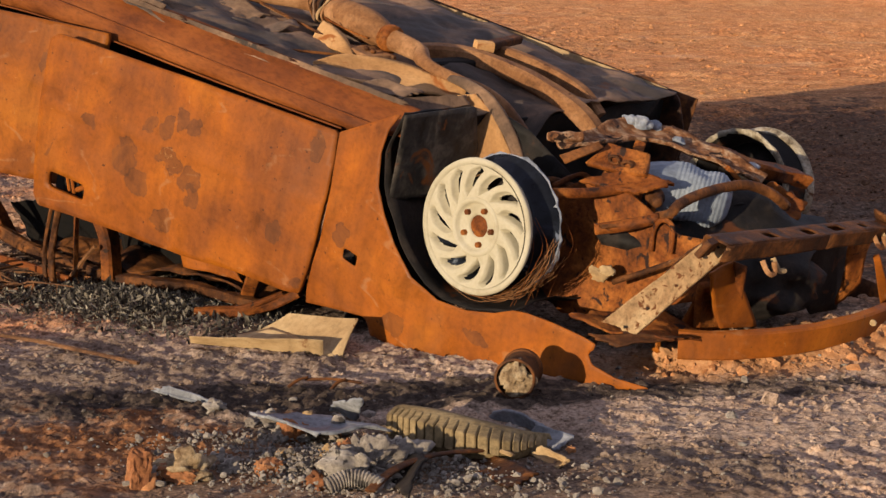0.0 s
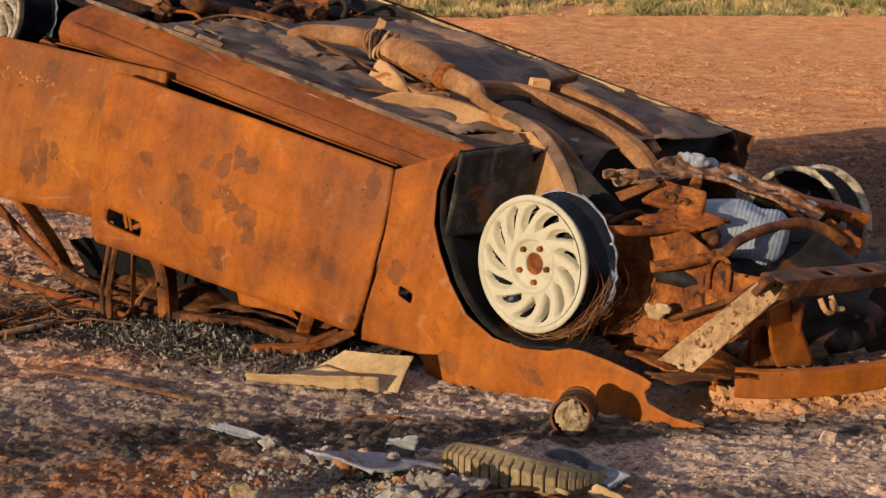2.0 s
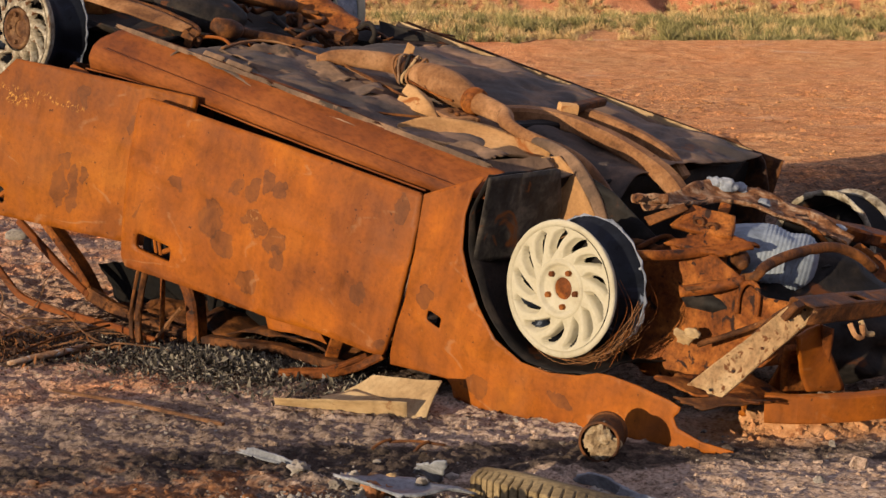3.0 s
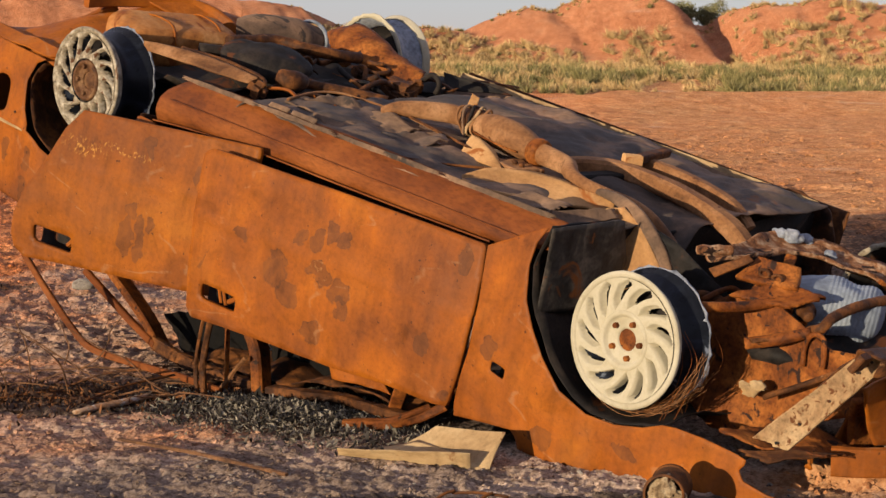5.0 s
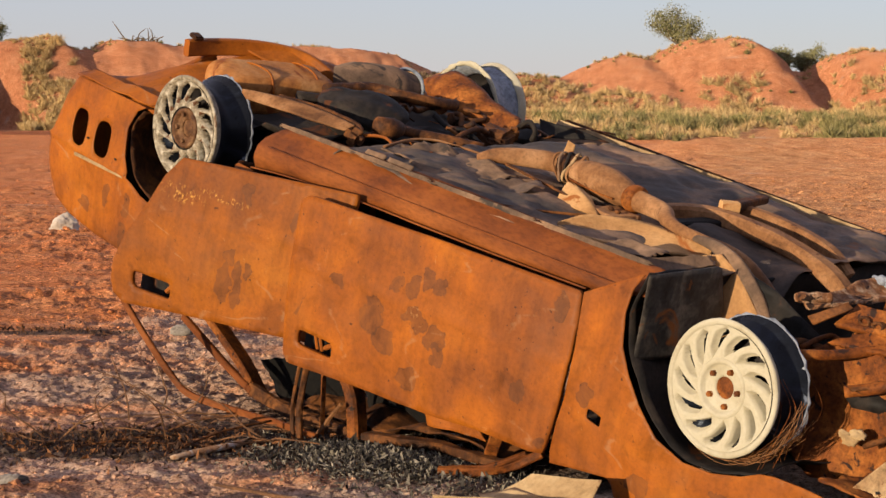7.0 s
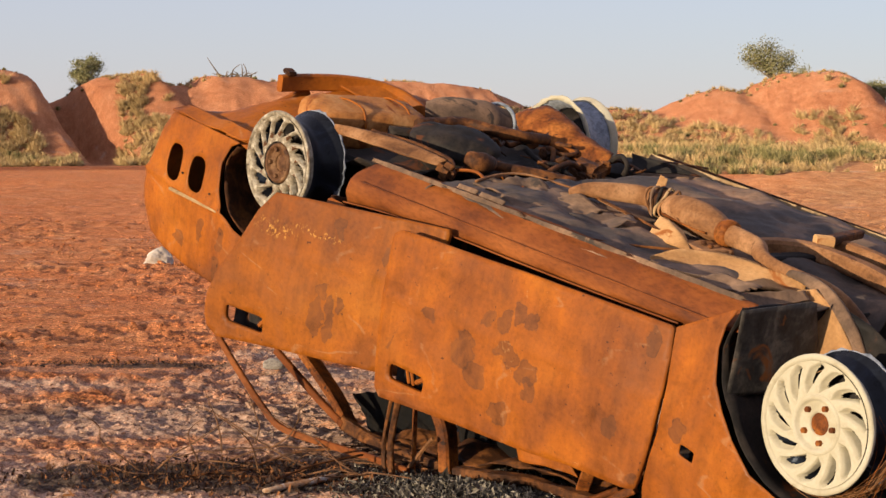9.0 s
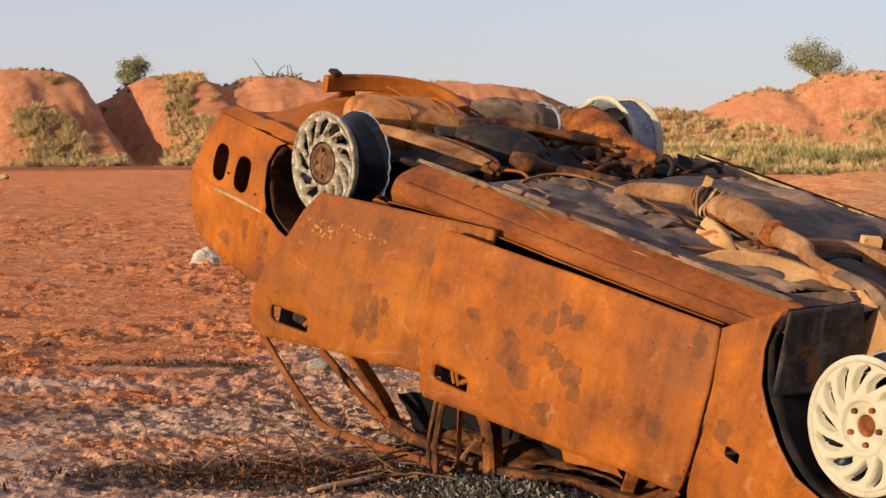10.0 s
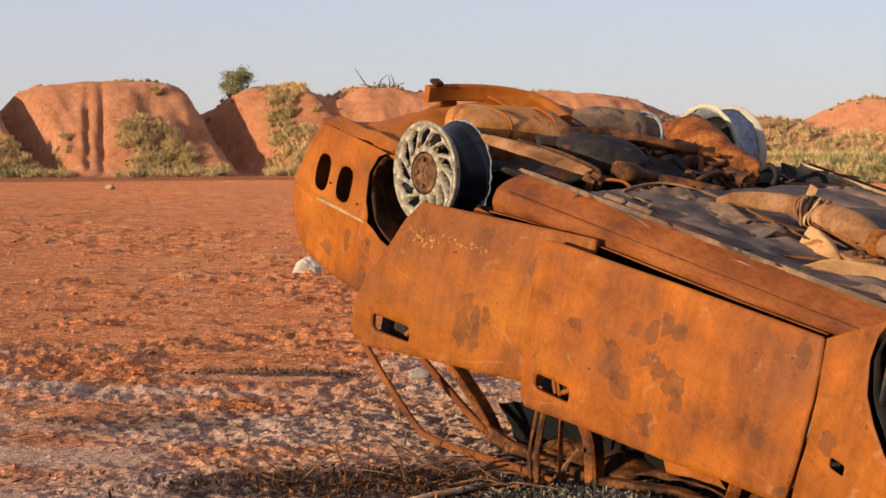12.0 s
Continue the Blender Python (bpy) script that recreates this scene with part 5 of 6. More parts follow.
patch("beam_end_bracket", [(0.93, 0.90, 0.25), (0.80, 0.90, 0.27), (0.80, 0.97, 0.2), (0.93, 0.97, 0.18)], RUST_DARK, car, 6, 0.0, 0.02, 0.008)
brace = patch("brace", [(0.729, 0.020, 0.249), (0.807, 0.020, 0.246), (0.614, -0.030, -0.085), (0.500, -0.030, -0.095)], BRACE, car, 18, 0.006, 0.010, 0.012, "cream dusty diagonal brace", 11, 0.02)
# bolt holes drawn as near-black lumps, the shade inside put into colour
for k, q in enumerate(((0.770, 0.010, 0.238), (0.747, 0.010, 0.240), (0.684, 0.000, 0.090), (0.623, -0.010, -0.003), (0.581, -0.030, -0.075), (0.738, 0.010, 0.195))):
    lump("bolt_hole_shade", (q[0], q[1] - 0.012, q[2]), (0.006, 0.003, 0.005), SOOT, brace, "", 0.1, 1)
patch("brace_flange", [(0.666, 0.030, 0.177), (0.731, 0.030, 0.248), (0.720, 0.060, 0.226), (0.544, 0.060, -0.021)], RUST_DARK, car, 10, 0.0, 0.006, 0.006)
patch("front_web", [(0.700, 0.109, 0.123), (0.720, 0.222, 0.147), (0.740, 0.451, -0.087), (0.700, 0.287, -0.080)], RUST, car, 10, 0.0, 0.015, 0.008, "rusted front web plate", 13)
patch("front_web_flange", [(0.730, 0.194, 0.155), (0.740, 0.259, 0.136), (0.750, 0.273, 0.033), (0.730, 0.258, 0.062)], RUST_RED, car, 6, 0.0, 0.006, 0.006)
patch("front_post", [(0.620, 0.259, 0.025), (0.640, 0.296, 0.028), (0.620, 0.455, -0.146), (0.600, 0.343, -0.136)], RUST_RED, car, 8, 0.02, 0.01, 0.02, "", 14)
patch("front_inner_panel", [(0.550, 0.333, -0.152), (0.580, 0.344, -0.013), (0.600, 0.377, -0.000), (0.600, 0.511, -0.170)], RUST, car, 8, 0.0, 0.01, 0.006)
patch("far_headlamp_panel", [(0.720, 0.981, 0.107), (0.740, 1.083, 0.138), (0.740, 1.097, -0.037), (0.700, 1.070, -0.140)], RUST_RED, car, 8, 0.0, 0.02, 0.008, "rusted far headlamp panel", 15, 0.05)
patch("far_front_panel", [(0.620, 0.617, 0.114), (0.620, 1.200, 0.070), (0.600, 1.321, -0.222), (0.600, 1.159, -0.227)], SOOT, car, 8, 0.0, 0.02, 0.008)
patch("far_corner_strut", [(0.780, 1.045, 0.075), (0.800, 1.037, 0.093), (0.800, 1.260, -0.097), (0.780, 1.241, -0.123)], RUST, car, 6, 0.0, 0.01, 0.008)
beam("bumper_bar", [(0.624, 0.217, -0.155), (0.698, 0.265, -0.135), (0.768, 0.351, -0.116), (0.839, 0.490, -0.097), (0.882, 0.694, -0.085), (0.888, 0.954, -0.083), (0.868, 1.291, -0.083), (0.801, 1.718, -0.091)], 0.035, 0.085, RUST, car, "bent rusted bumper bar resting on the earth", 36, wobble=0.06)
for q in ((0.877, 0.673, -0.096), (0.912, 0.897, -0.071)):
    lump("bumper_bolt", (q[0], q[1] - 0.02, q[2]), (0.014, 0.014, 0.010), CREAM, car, "", 0.2, 2)
patch("crumpled_panel", [(0.366, -0.012, -0.138), (0.431, 0.346, -0.130), (0.691, 0.310, -0.106), (0.671, 0.092, -0.117)], RUST_RED, car, 20, 0.02, 0.03, 0.006, "crumpled flaking wing panel", 16, 0.08)
patch("crumpled_edge", [(0.473, -0.047, -0.140), (0.575, 0.066, -0.133), (0.680, 0.152, -0.109), (0.558, -0.015, -0.158)], RUST_DARK, car, 14, 0.01, 0.03, 0.006, "", 17, 0.12)
part("hanging_tab", tube([(0.594, 0.151, -0.148), (0.601, 0.143, -0.167), (0.593, 0.153, -0.179)], 0.012, 6, 8, 0.4), RUST, car)

# wires of the burnt tyre hanging on the barrel
rng = random.Random(5)
for k in range(52):
    a0, a1 = rng.uniform(-2.9, -1.8), rng.uniform(-1.0, 0.2)
    rad, y0 = rng.uniform(0.200, 0.232), rng.uniform(0.03, 0.14)
    pts = [(rad * math.cos(a) * (1 + 0.05 * rng.uniform(-1, 1)), y0 + 0.03 * rng.uniform(-1, 1), rad * math.sin(a) * (1 + 0.06 * rng.uniform(-1, 1))) for a in np.linspace(a0, a1, 6)]
    part("tyre_wire", tube(pts, 0.0008, 4, 22, cap=False), PIPE if k % 3 else RUST_DARK, car)
for k in range(18):
    x, y = rng.uniform(0.11, 0.19), rng.uniform(0.02, 0.2)
    pts = [(x * 0.8, y, 0.08), (x + 0.02, y + 0.02, 0.0), (x + rng.uniform(-0.02, 0.03), y + rng.uniform(-0.04, 0.04), -0.10), (x + rng.uniform(-0.06, 0.02), y, -0.2)]
    part("tyre_wire", tube(pts, 0.0008, 4, 18, cap=False), RUST_RED, car)
# burnt hoses, cables and brackets lying in the engine bay
for k in range(22):
    x, y, z = rng.uniform(0.0, 0.42), rng.uniform(0.45, 0.95), rng.uniform(0.04, 0.13)
    a, n = rng.uniform(0, 6.3), rng.uniform(0.08, 0.22)
    pts = [(x + n * s * math.cos(a) + rng.uniform(-0.03, 0.03), y + n * s * math.sin(a) + rng.uniform(-0.03, 0.03), z + 0.05 * math.sin(3 * s) + rng.uniform(-0.02, 0.02)) for s in (0, 0.33, 0.66, 1)]
    part("burnt_hose" if k % 2 else "burnt_bracket", tube(pts, rng.choice((0.006, 0.009, 0.014)), 7, 18, rng.choice((1.0, 0.4)), 0.2), rng.choice((RUST_DARK, RUST_RED, SOOT, RUST_DARK)), car, "", True)
for k in range(24):
    x, y = rng.uniform(-2.75, -1.80), rng.uniform(0.30, 1.45)
    a, n = rng.choice((0.2, 1.5, 1.7, 0.0)) + rng.uniform(-0.3, 0.3), rng.uniform(0.12, 0.4)
    pts = [(x + n * s * math.cos(a), y + n * s * math.sin(a) + rng.uniform(-0.02, 0.02), 0.13 + rng.uniform(0, 0.06)) for s in (0, 0.33, 0.66, 1)]
    part("rusted_strut" if k % 2 else "brake_pipe", tube(pts, rng.choice((0.004, 0.007, 0.012)), 7, 16, rng.choice((1.0, 0.5)), 0.15), rng.choice((RUST_DARK, RUST, RUST_DARK, SOOT)), car, "", True)

# rear suspension, tank and tow bar
loft("near_trailing_arm", [(-2.640, 0.172, 0.190), (-2.486, 0.232, 0.200), (-2.313, 0.295, 0.200), (-2.125, 0.317, 0.190)], [(-2.624, 0.170, 0.158), (-2.480, 0.185, 0.165), (-2.276, 0.232, 0.168), (-2.141, 0.285, 0.165)], PIPE, car, "dusty rusted near trailing arm", 20, 6, 0.004, 0.006, 0.008, 3)
part("near_arm_edge", tube([(-2.503, 0.248, 0.200), (-2.329, 0.309, 0.200), (-2.132, 0.335, 0.190), (-2.078, 0.311, 0.170)], 0.010, 6, 18, wobble=0.3), RUST_DARK, car, "", True)
box("near_arm_bush", (-2.109, 0.313, 0.150), (0.07, 0.07, 0.07), RUST_DARK, car, "", (0, 20, 30), 0.02, 0.006)
loft("far_trailing_arm", [(-2.716, 1.240, 0.209), (-2.656, 1.270, 0.258), (-2.580, 1.280, 0.283), (-2.468, 1.280, 0.263), (-2.311, 1.260, 0.221), (-2.133, 1.240, 0.193)], [(-2.610, 1.160, 0.179), (-2.508, 1.140, 0.174), (-2.402, 1.130, 0.172), (-2.239, 1.130, 0.154), (-2.141, 1.140, 0.141), (-2.062, 1.160, 0.152)], RUST_RED, car, "flaking rusted far trailing arm", 30, 8, 0.03, 0.012, 0.02, 5)
# opening drawn as a near-black ring, its inner shade put into colour
part("arm_hole", tube([(p[0] + 0.016 * math.cos(a), p[1], p[2] + 0.007 * math.sin(a)) for p in ((-2.350, 1.230, 0.235),) for a in np.linspace(0, 6.28, 10)], 0.006, 6, 20), SOOT, car)
for k, (at, sz) in enumerate((((-2.076, 1.100, 0.120), (0.07, 0.06, 0.05)), ((-2.057, 1.000, 0.117), (0.05, 0.05, 0.07)), ((-2.060, 1.120, 0.167), (0.05, 0.04, 0.06)), ((-2.369, 1.100, 0.140), (0.06, 0.05, 0.04)), ((-2.466, 1.100, 0.174), (0.06, 0.06, 0.05)))):
    box("suspension_bracket", at, sz, RUST_DARK, car, "", (10 * k, 20 - 9 * k, 30 * k), 0.01, 0.008)
box("far_arm_bracket", (-2.079, 1.050, 0.134), (0.14, 0.12, 0.10), RUST_DARK, car, "", (10, 0, 20), 0.02, 0.012)
part("coil_spring", tube([((-2.264, 1.100, 0.133)[0] + 0.045 * math.cos(a), (-2.264, 1.100, 0.133)[1] + 0.045 * math.sin(a), 0.03 + 0.006 * a) for a in np.linspace(0, 31, 60)], 0.009, 6, 130), RUST_DARK, car, "", True)
part("brake_hose", tube([(-2.063, 1.150, 0.190), (-2.010, 1.150, 0.233), (-1.964, 1.150, 0.206), (-1.974, 1.150, 0.163)], 0.011, 8, 16), SOOT, car, "", True)
lump("differential", (-2.363, 0.568, 0.160), (0.19, 0.15, 0.10), SOOT, car, "sooted differential housing", 0.14, 4, 6, 20)
part("differential_cover", tube([(-2.122, 0.425, 0.190), (-2.082, 0.449, 0.190), (-2.099, 0.525, 0.180)], [0.035, 0.042, 0.03], 14, 8), RUST_DARK, car, "", True)
part("drive_shaft", tube([(-2.135, 0.500, 0.170), (-2.027, 0.643, 0.170), (-1.882, 0.782, 0.165)], 0.019, 12, 12), RUST_DARK, car, "", True)
part("half_shaft", tube([(-2.681, 0.489, 0.150), (-2.595, 0.662, 0.150)], 0.025, 10, 8), SOOT, car, "", True)
part("subframe_tube", tube([(-2.536, 0.505, 0.220), (-2.522, 0.735, 0.230), (-2.417, 0.799, 0.230), (-2.341, 0.923, 0.220), (-2.334, 1.048, 0.210)], 0.024, 10, 26, wobble=0.15), RUST_DARK, car, "", True)
tank = bmesh.new()
bmesh.ops.create_icosphere(tank, subdivisions=5, radius=1)
for v in tank.verts:
    p = v.co.copy()
    k = (abs(p.x) ** 5 + abs(p.y) ** 5 + abs(p.z) ** 5) ** -0.2 * (1 + 0.03 * noise.noise(p * 3))
    v.co = Vector((p.x * 0.135 * k, p.y * 0.27 * k, p.z * 0.085 * k))
bmesh.ops.transform(tank, matrix=pose(-2.95, 0.57, 0.115, 0, 8, -10), verts=tank.verts)
part("fuel_tank", tank, TANK_RUST, car, "scorched orange-rust fuel tank", True)
beam("tank_seam", [(-2.83, 0.30, 0.11), (-2.80, 0.57, 0.11), (-2.80, 0.84, 0.11)], 0.012, 0.012, RUST, car)
part("tank_rib", tube([(-2.815, 0.48, 0.12), (-2.85, 0.48, 0.195), (-2.95, 0.48, 0.211), (-3.04, 0.48, 0.20)], 0.009, 6, 16, 0.5), RUST, car, "", True)
part("tank_strap", tube([(-2.79, 0.72, 0.10), (-2.84, 0.72, 0.19), (-2.93, 0.72, 0.214), (-3.02, 0.72, 0.20), (-3.06, 0.72, 0.1)], 0.011, 6, 22, 0.4), RUST, car, "", True)
part("muffler", tube([(-2.95, 0.92, 0.15), (-2.93, 0.95, 0.155), (-2.90, 1.10, 0.155), (-2.87, 1.26, 0.15), (-2.86, 1.30, 0.145)], [0.09, 0.115, 0.118, 0.112, 0.08], 20, 20, 0.7, 0.05), DUSTY, car, "dark rear muffler", True)
part("muffler_rim", tube([(-2.855 - 0.02 + 0.10 * math.cos(a), 1.285, 0.148 + 0.075 * math.sin(a)) for a in np.linspace(0, 6.28, 14)], 0.009, 6, 36), ALLOY_GREY, car, "", True)
bar = beam("tow_bar", [(-3.300, 0.373, 0.193), (-3.300, 0.517, 0.201), (-3.260, 0.687, 0.209), (-3.200, 0.832, 0.202), (-3.120, 0.918, 0.178), (-3.020, 0.977, 0.128)], 0.035, 0.072, RUST, car, "rusted tow bar", 30)
loft("tow_bar_plate", [(-3.27, 0.66, 0.225), (-3.20, 0.82, 0.222), (-3.12, 0.92, 0.196), (-3.00, 1.00, 0.130)], [(-3.27, 0.65, 0.205), (-3.15, 0.74, 0.160), (-3.05, 0.84, 0.120), (-2.96, 0.94, 0.090)], RUST, car, "", 18, 6, -0.01, 0.006, 0.008, 4)
beam("tow_bar_stay", [(-3.320, 0.539, 0.166), (-3.320, 0.457, 0.114), (-3.300, 0.316, 0.068)], 0.03, 0.05, RUST, car, "", 8)
box("tow_bar_bolt", (-3.300, 0.417, 0.243), (0.05, 0.05, 0.02), RUST_DARK, car, "", (0, 15, 0))
# bar's end hole is a near-black lump painted as the shade within
lump("tow_bar_hole_shade", (-3.335, 0.442, 0.183), (0.01, 0.006, 0.01), SOOT, car, "", 0.1, 2)
patch("quarter_lip", [(-3.50, -0.01, 0.02), (-2.95, -0.01, 0.03), (-2.93, 0.05, 0.06), (-3.47, 0.06, 0.05)], RUST, car, 12, 0.0, 0.012, 0.005, "", 21, 0.05)
box("quarter_trim_strip", (-3.20, -0.055, -0.285), (0.36, 0.01, 0.014), CREAM, car, "pale strip below the vents", (0, -1, 0))
for x in (-3.31, -3.305, -3.10, -3.095):
    lump("rivet", (x, -0.05, -0.20 - 0.03 * (x > -3.2)), (0.005, 0.003, 0.005), SOOT, car, "", 0.1, 1)

# pillars, window frames and the flattened roof
beam("rear_door_frame", [(-2.646, -0.240, -0.658), (-2.512, -0.200, -0.776), (-2.416, -0.140, -0.886), (-2.332, -0.100, -0.944), (-2.155, -0.050, -0.937), (-1.856, -0.020, -0.887), (-1.674, -0.010, -0.864)], 0.016, 0.026, SILL_RUST, car, "rusted rear door window frame", 36)
beam("quarter_window_frame", [(-2.687, 0.100, -0.772), (-2.420, 0.120, -0.867), (-2.245, 0.140, -0.925)], 0.022, 0.03, SILL_RUST, car, "", 12)
beam("c_pillar", [(-2.560, 0.140, -0.728), (-2.348, 0.160, -0.843), (-2.246, 0.180, -0.937)], 0.07, 0.035, RUST_RED, car, "rusted pillar", 14)
beam("roof_rail", [(-2.259, 0.150, -0.922), (-2.049, 0.140, -0.917), (-1.805, 0.130, -0.881), (-1.575, 0.120, -0.840), (-1.227, 0.120, -0.754), (-0.893, 0.100, -0.644)], 0.035, 0.05, RUST_DARK, car, "bent rusted roof rail", 28, wobble=0.15)
beam("front_door_frame", [(-1.662, -0.130, -0.548), (-1.676, -0.120, -0.663), (-1.677, -0.110, -0.775), (-1.648, -0.100, -0.879)], 0.022, 0.022, RUST_DARK, car, "rusted front door window frame", 16)
beam("front_door_channel", [(-1.722, -0.110, -0.573), (-1.736, -0.100, -0.689), (-1.735, -0.090, -0.801), (-1.709, -0.080, -0.904)], 0.012, 0.016, RUST_DARK, car, "", 16)
beam("window_guide", [(-1.698, -0.020, -0.573), (-1.690, 0.000, -0.705), (-1.681, 0.020, -0.864)], 0.022, 0.014, RUST_RED, car, "", 12)
beam("b_pillar", [(-1.681, 0.080, -0.610), (-1.620, 0.090, -0.687), (-1.577, 0.100, -0.838)], 0.075, 0.05, RUST_RED, car, "rusted centre pillar", 14)
part("broken_rod", tube([(-1.687, -0.000, -0.860), (-1.652, 0.020, -0.776), (-1.607, 0.020, -0.707)], 0.008, 6, 10), PIPE, car)
beam("front_roof_rail", [(-1.426, -0.005, -0.753), (-1.287, 0.008, -0.715), (-1.165, 0.078, -0.692), (-0.900, 0.020, -0.619), (-0.753, 0.027, -0.589)], 0.05, 0.03, RUST_DARK, car, "", 20, wobble=0.3)
beam("a_pillar", [(-0.896, -0.178, -0.634), (-0.788, -0.096, -0.599), (-0.723, -0.012, -0.560), (-0.641, 0.017, -0.486)], 0.03, 0.03, RUST_RED, car, "rusted windscreen pillar", 22)
beam("a_pillar_inner", [(-0.906, -0.130, -0.631), (-0.779, -0.084, -0.581), (-0.700, 0.004, -0.513)], 0.02, 0.015, RUST_RED, car, "", 16)
beam("quarter_light_bar", [(-0.913, 0.077, -0.633), (-0.842, 0.004, -0.541), (-0.800, -0.035, -0.467)], 0.045, 0.02, RUST_RED, car, "", 10)
patch("flattened_roof", [(-2.251, 0.225, -0.968), (-0.832, 0.085, -0.611), (-0.972, 0.618, -0.629), (-1.982, 0.663, -0.874)], RUST_DARK, car, 20, 0.02, 0.06, 0.006, "flattened scorched roof", 24, 0.04)
# near-black sheets: the shade inside the roof is put into their colour
patch("roof_shade_sheet", [(-2.47, 0.36, -0.90), (-2.23, 0.36, -0.80), (-1.83, 0.36, -0.80), (-2.27, 0.36, -1.05)], SHADE_BLACK, car, 12, 0.0, 0.02, 0.006, "near-black sheet painted as the shade inside the roof", 26, 0.04)
patch("roof_shade_sheet", [(-1.82, 0.34, -0.74), (-1.36, 0.34, -0.69), (-1.44, 0.34, -0.83), (-1.78, 0.34, -0.89)], SHADE_BLACK, car, 12, 0.0, 0.02, 0.006, "", 27, 0.04)
patch("roof_lining", [(-1.257, 0.128, -0.655), (-0.963, 0.103, -0.595), (-1.079, 0.121, -0.544), (-1.287, 0.116, -0.601)], RUST, car, 10, 0.0, 0.02, 0.006, "", 25)


# ---- loose things on the ground ----
ASH = surface("pale_ash", (0.11, 0.092, 0.078), (0.23, 0.20, 0.17), (0.38, 0.345, 0.30), 14, 80, 0.95, 0.0, 0.8, 0.006, (0.05, 0.045, 0.042), 16, 0.6)
EARTH = surface("red_clod", (0.24, 0.095, 0.038), (0.42, 0.195, 0.082), (0.54, 0.30, 0.145), 9, 60, 0.95, 0.0, 0.7, 0.006)
RUBBER = surface("charred_olive_rubber", (0.09, 0.064, 0.032), (0.22, 0.160, 0.080), (0.33, 0.250, 0.135), 9, 70, 0.8, 0.0, 0.5, 0.004)
PLASTIC = surface("melted_grey_plastic", (0.10, 0.11, 0.125), (0.19, 0.20, 0.22), (0.32, 0.33, 0.345), 7, 60, 0.55, 0.0, 0.4, 0.004)
CHAR = leafy("charred_flake", (0.012, 0.011, 0.010), (0.060, 0.052, 0.042), (0.34, 0.30, 0.23))
LITTER = leafy("scorched_leaf", (0.012, 0.010, 0.008), (0.060, 0.030, 0.016), (0.30, 0.125, 0.045))
PEELED = surface("peeling_painted_wood", (0.14, 0.06, 0.028), (0.30, 0.17, 0.09), (0.50, 0.44, 0.36), 12, 80, 0.8, 0.0, 0.5, 0.003, (0.40, 0.38, 0.36), 14, 0.55)
CRUST_ASH = surface("crusted_yellow_ash", (0.10, 0.06, 0.03), (0.28, 0.20, 0.115), (0.46, 0.38, 0.26), 30, 90, 0.95, 0.0, 1.0, 0.008, (0.07, 0.03, 0.014), 20, 0.60)
PALE_ROCK = surface("pale_rock", (0.34, 0.27, 0.21), (0.48, 0.41, 0.345), (0.60, 0.54, 0.47), 7, 60, 0.9, 0.0, 0.5, 0.006, deep=0.4)
BRICK = surface("burnt_brick", (0.13, 0.050, 0.022), (0.28, 0.115, 0.048), (0.40, 0.20, 0.095), 16, 90, 0.9, 0.0, 0.8, 0.006, (0.06, 0.035, 0.025), 14, 0.60)
TWIG = surface("scorched_twig", (0.05, 0.025, 0.015), (0.14, 0.07, 0.035), (0.26, 0.13, 0.06), 20, 120, 0.85, 0.0, 0.4, 0.002)


def thing(ob, label, category, group=""):
    return tagged(ob, label, category, group)


can = tagged(new("tin_can"), "rusted tin can packed with ash, lying on its side", "tin can")
can.matrix_world = pose(*(0.233, 5.019, 0.058), 0, 0, -12)
shell = lathe([(0.050, -0.06), (0.056, -0.062), (0.058, -0.055), (0.054, -0.05), (0.054, 0.07), (0.058, 0.075), (0.0, 0.076)], 30)
part("shell", shell, RUST_DARK, can, smooth=True)
lump("ash_plug", (0, -0.045, 0), (0.043, 0.018, 0.043), CRUST_ASH, can, "pale crusted ash", 0.6, 4, 4)

fold = tagged(new("bent_sheet"), "bent cream-coloured metal sheet lying in front of the fender", "metal sheet")
patch("upright_flange", [(-0.734, 5.471, 0.055), (-0.331, 5.441, 0.055), (-0.332, 5.471, 0.000), (-0.742, 5.567, 0.015)], CREAM, fold, 14, 0.006, 0.006, 0.004, "", 31)
patch("flat_plate", [(-0.697, 5.681, 0.000), (-0.333, 5.478, 0.000), (-0.264, 5.467, 0.000), (-0.510, 5.715, 0.035)], CREAM, fold, 10, 0.0, 0.008, 0.004, "", 32)
patch("raised_plate", [(-0.548, 5.741, 0.020), (-0.275, 5.466, 0.000), (-0.233, 5.556, 0.100), (-0.457, 5.719, 0.080)], CREAM, fold, 14, 0.0, 0.008, 0.004, "", 33)

tread = tagged(new("tyre_fragment"), "charred olive length of tyre tread with worn blocks", "tyre piece")
line = curve([(-0.118, 4.582, 0.050), (-0.037, 4.445, 0.065), (0.087, 4.353, 0.060), (0.182, 4.346, 0.045), (0.282, 4.469, 0.020)], 20)
back = curve([(-0.067, 4.616, 0.070), (0.019, 4.510, 0.085), (0.130, 4.443, 0.075), (0.227, 4.451, 0.050), (0.294, 4.513, 0.020)], 20)
verts = [tuple(p * (1 - k) + q * k + np.array((0, 0, 0.012 * math.sin(math.pi * k)))) for p, q in zip(line, back) for k in np.linspace(0, 1, 7)] + [(p[0], p[1], 0.0) for p in line]
faces = [(i * 7 + j, (i + 1) * 7 + j, (i + 1) * 7 + j + 1, i * 7 + j + 1) for i in range(19) for j in range(6)] + [(i * 7, 140 + i, 140 + i + 1, (i + 1) * 7) for i in range(19)]
ob = part("carcass", mesh_of("carcass", verts, faces, RUBBER), RUBBER, tread)
s = ob.modifiers.new("thickness", "SOLIDIFY")
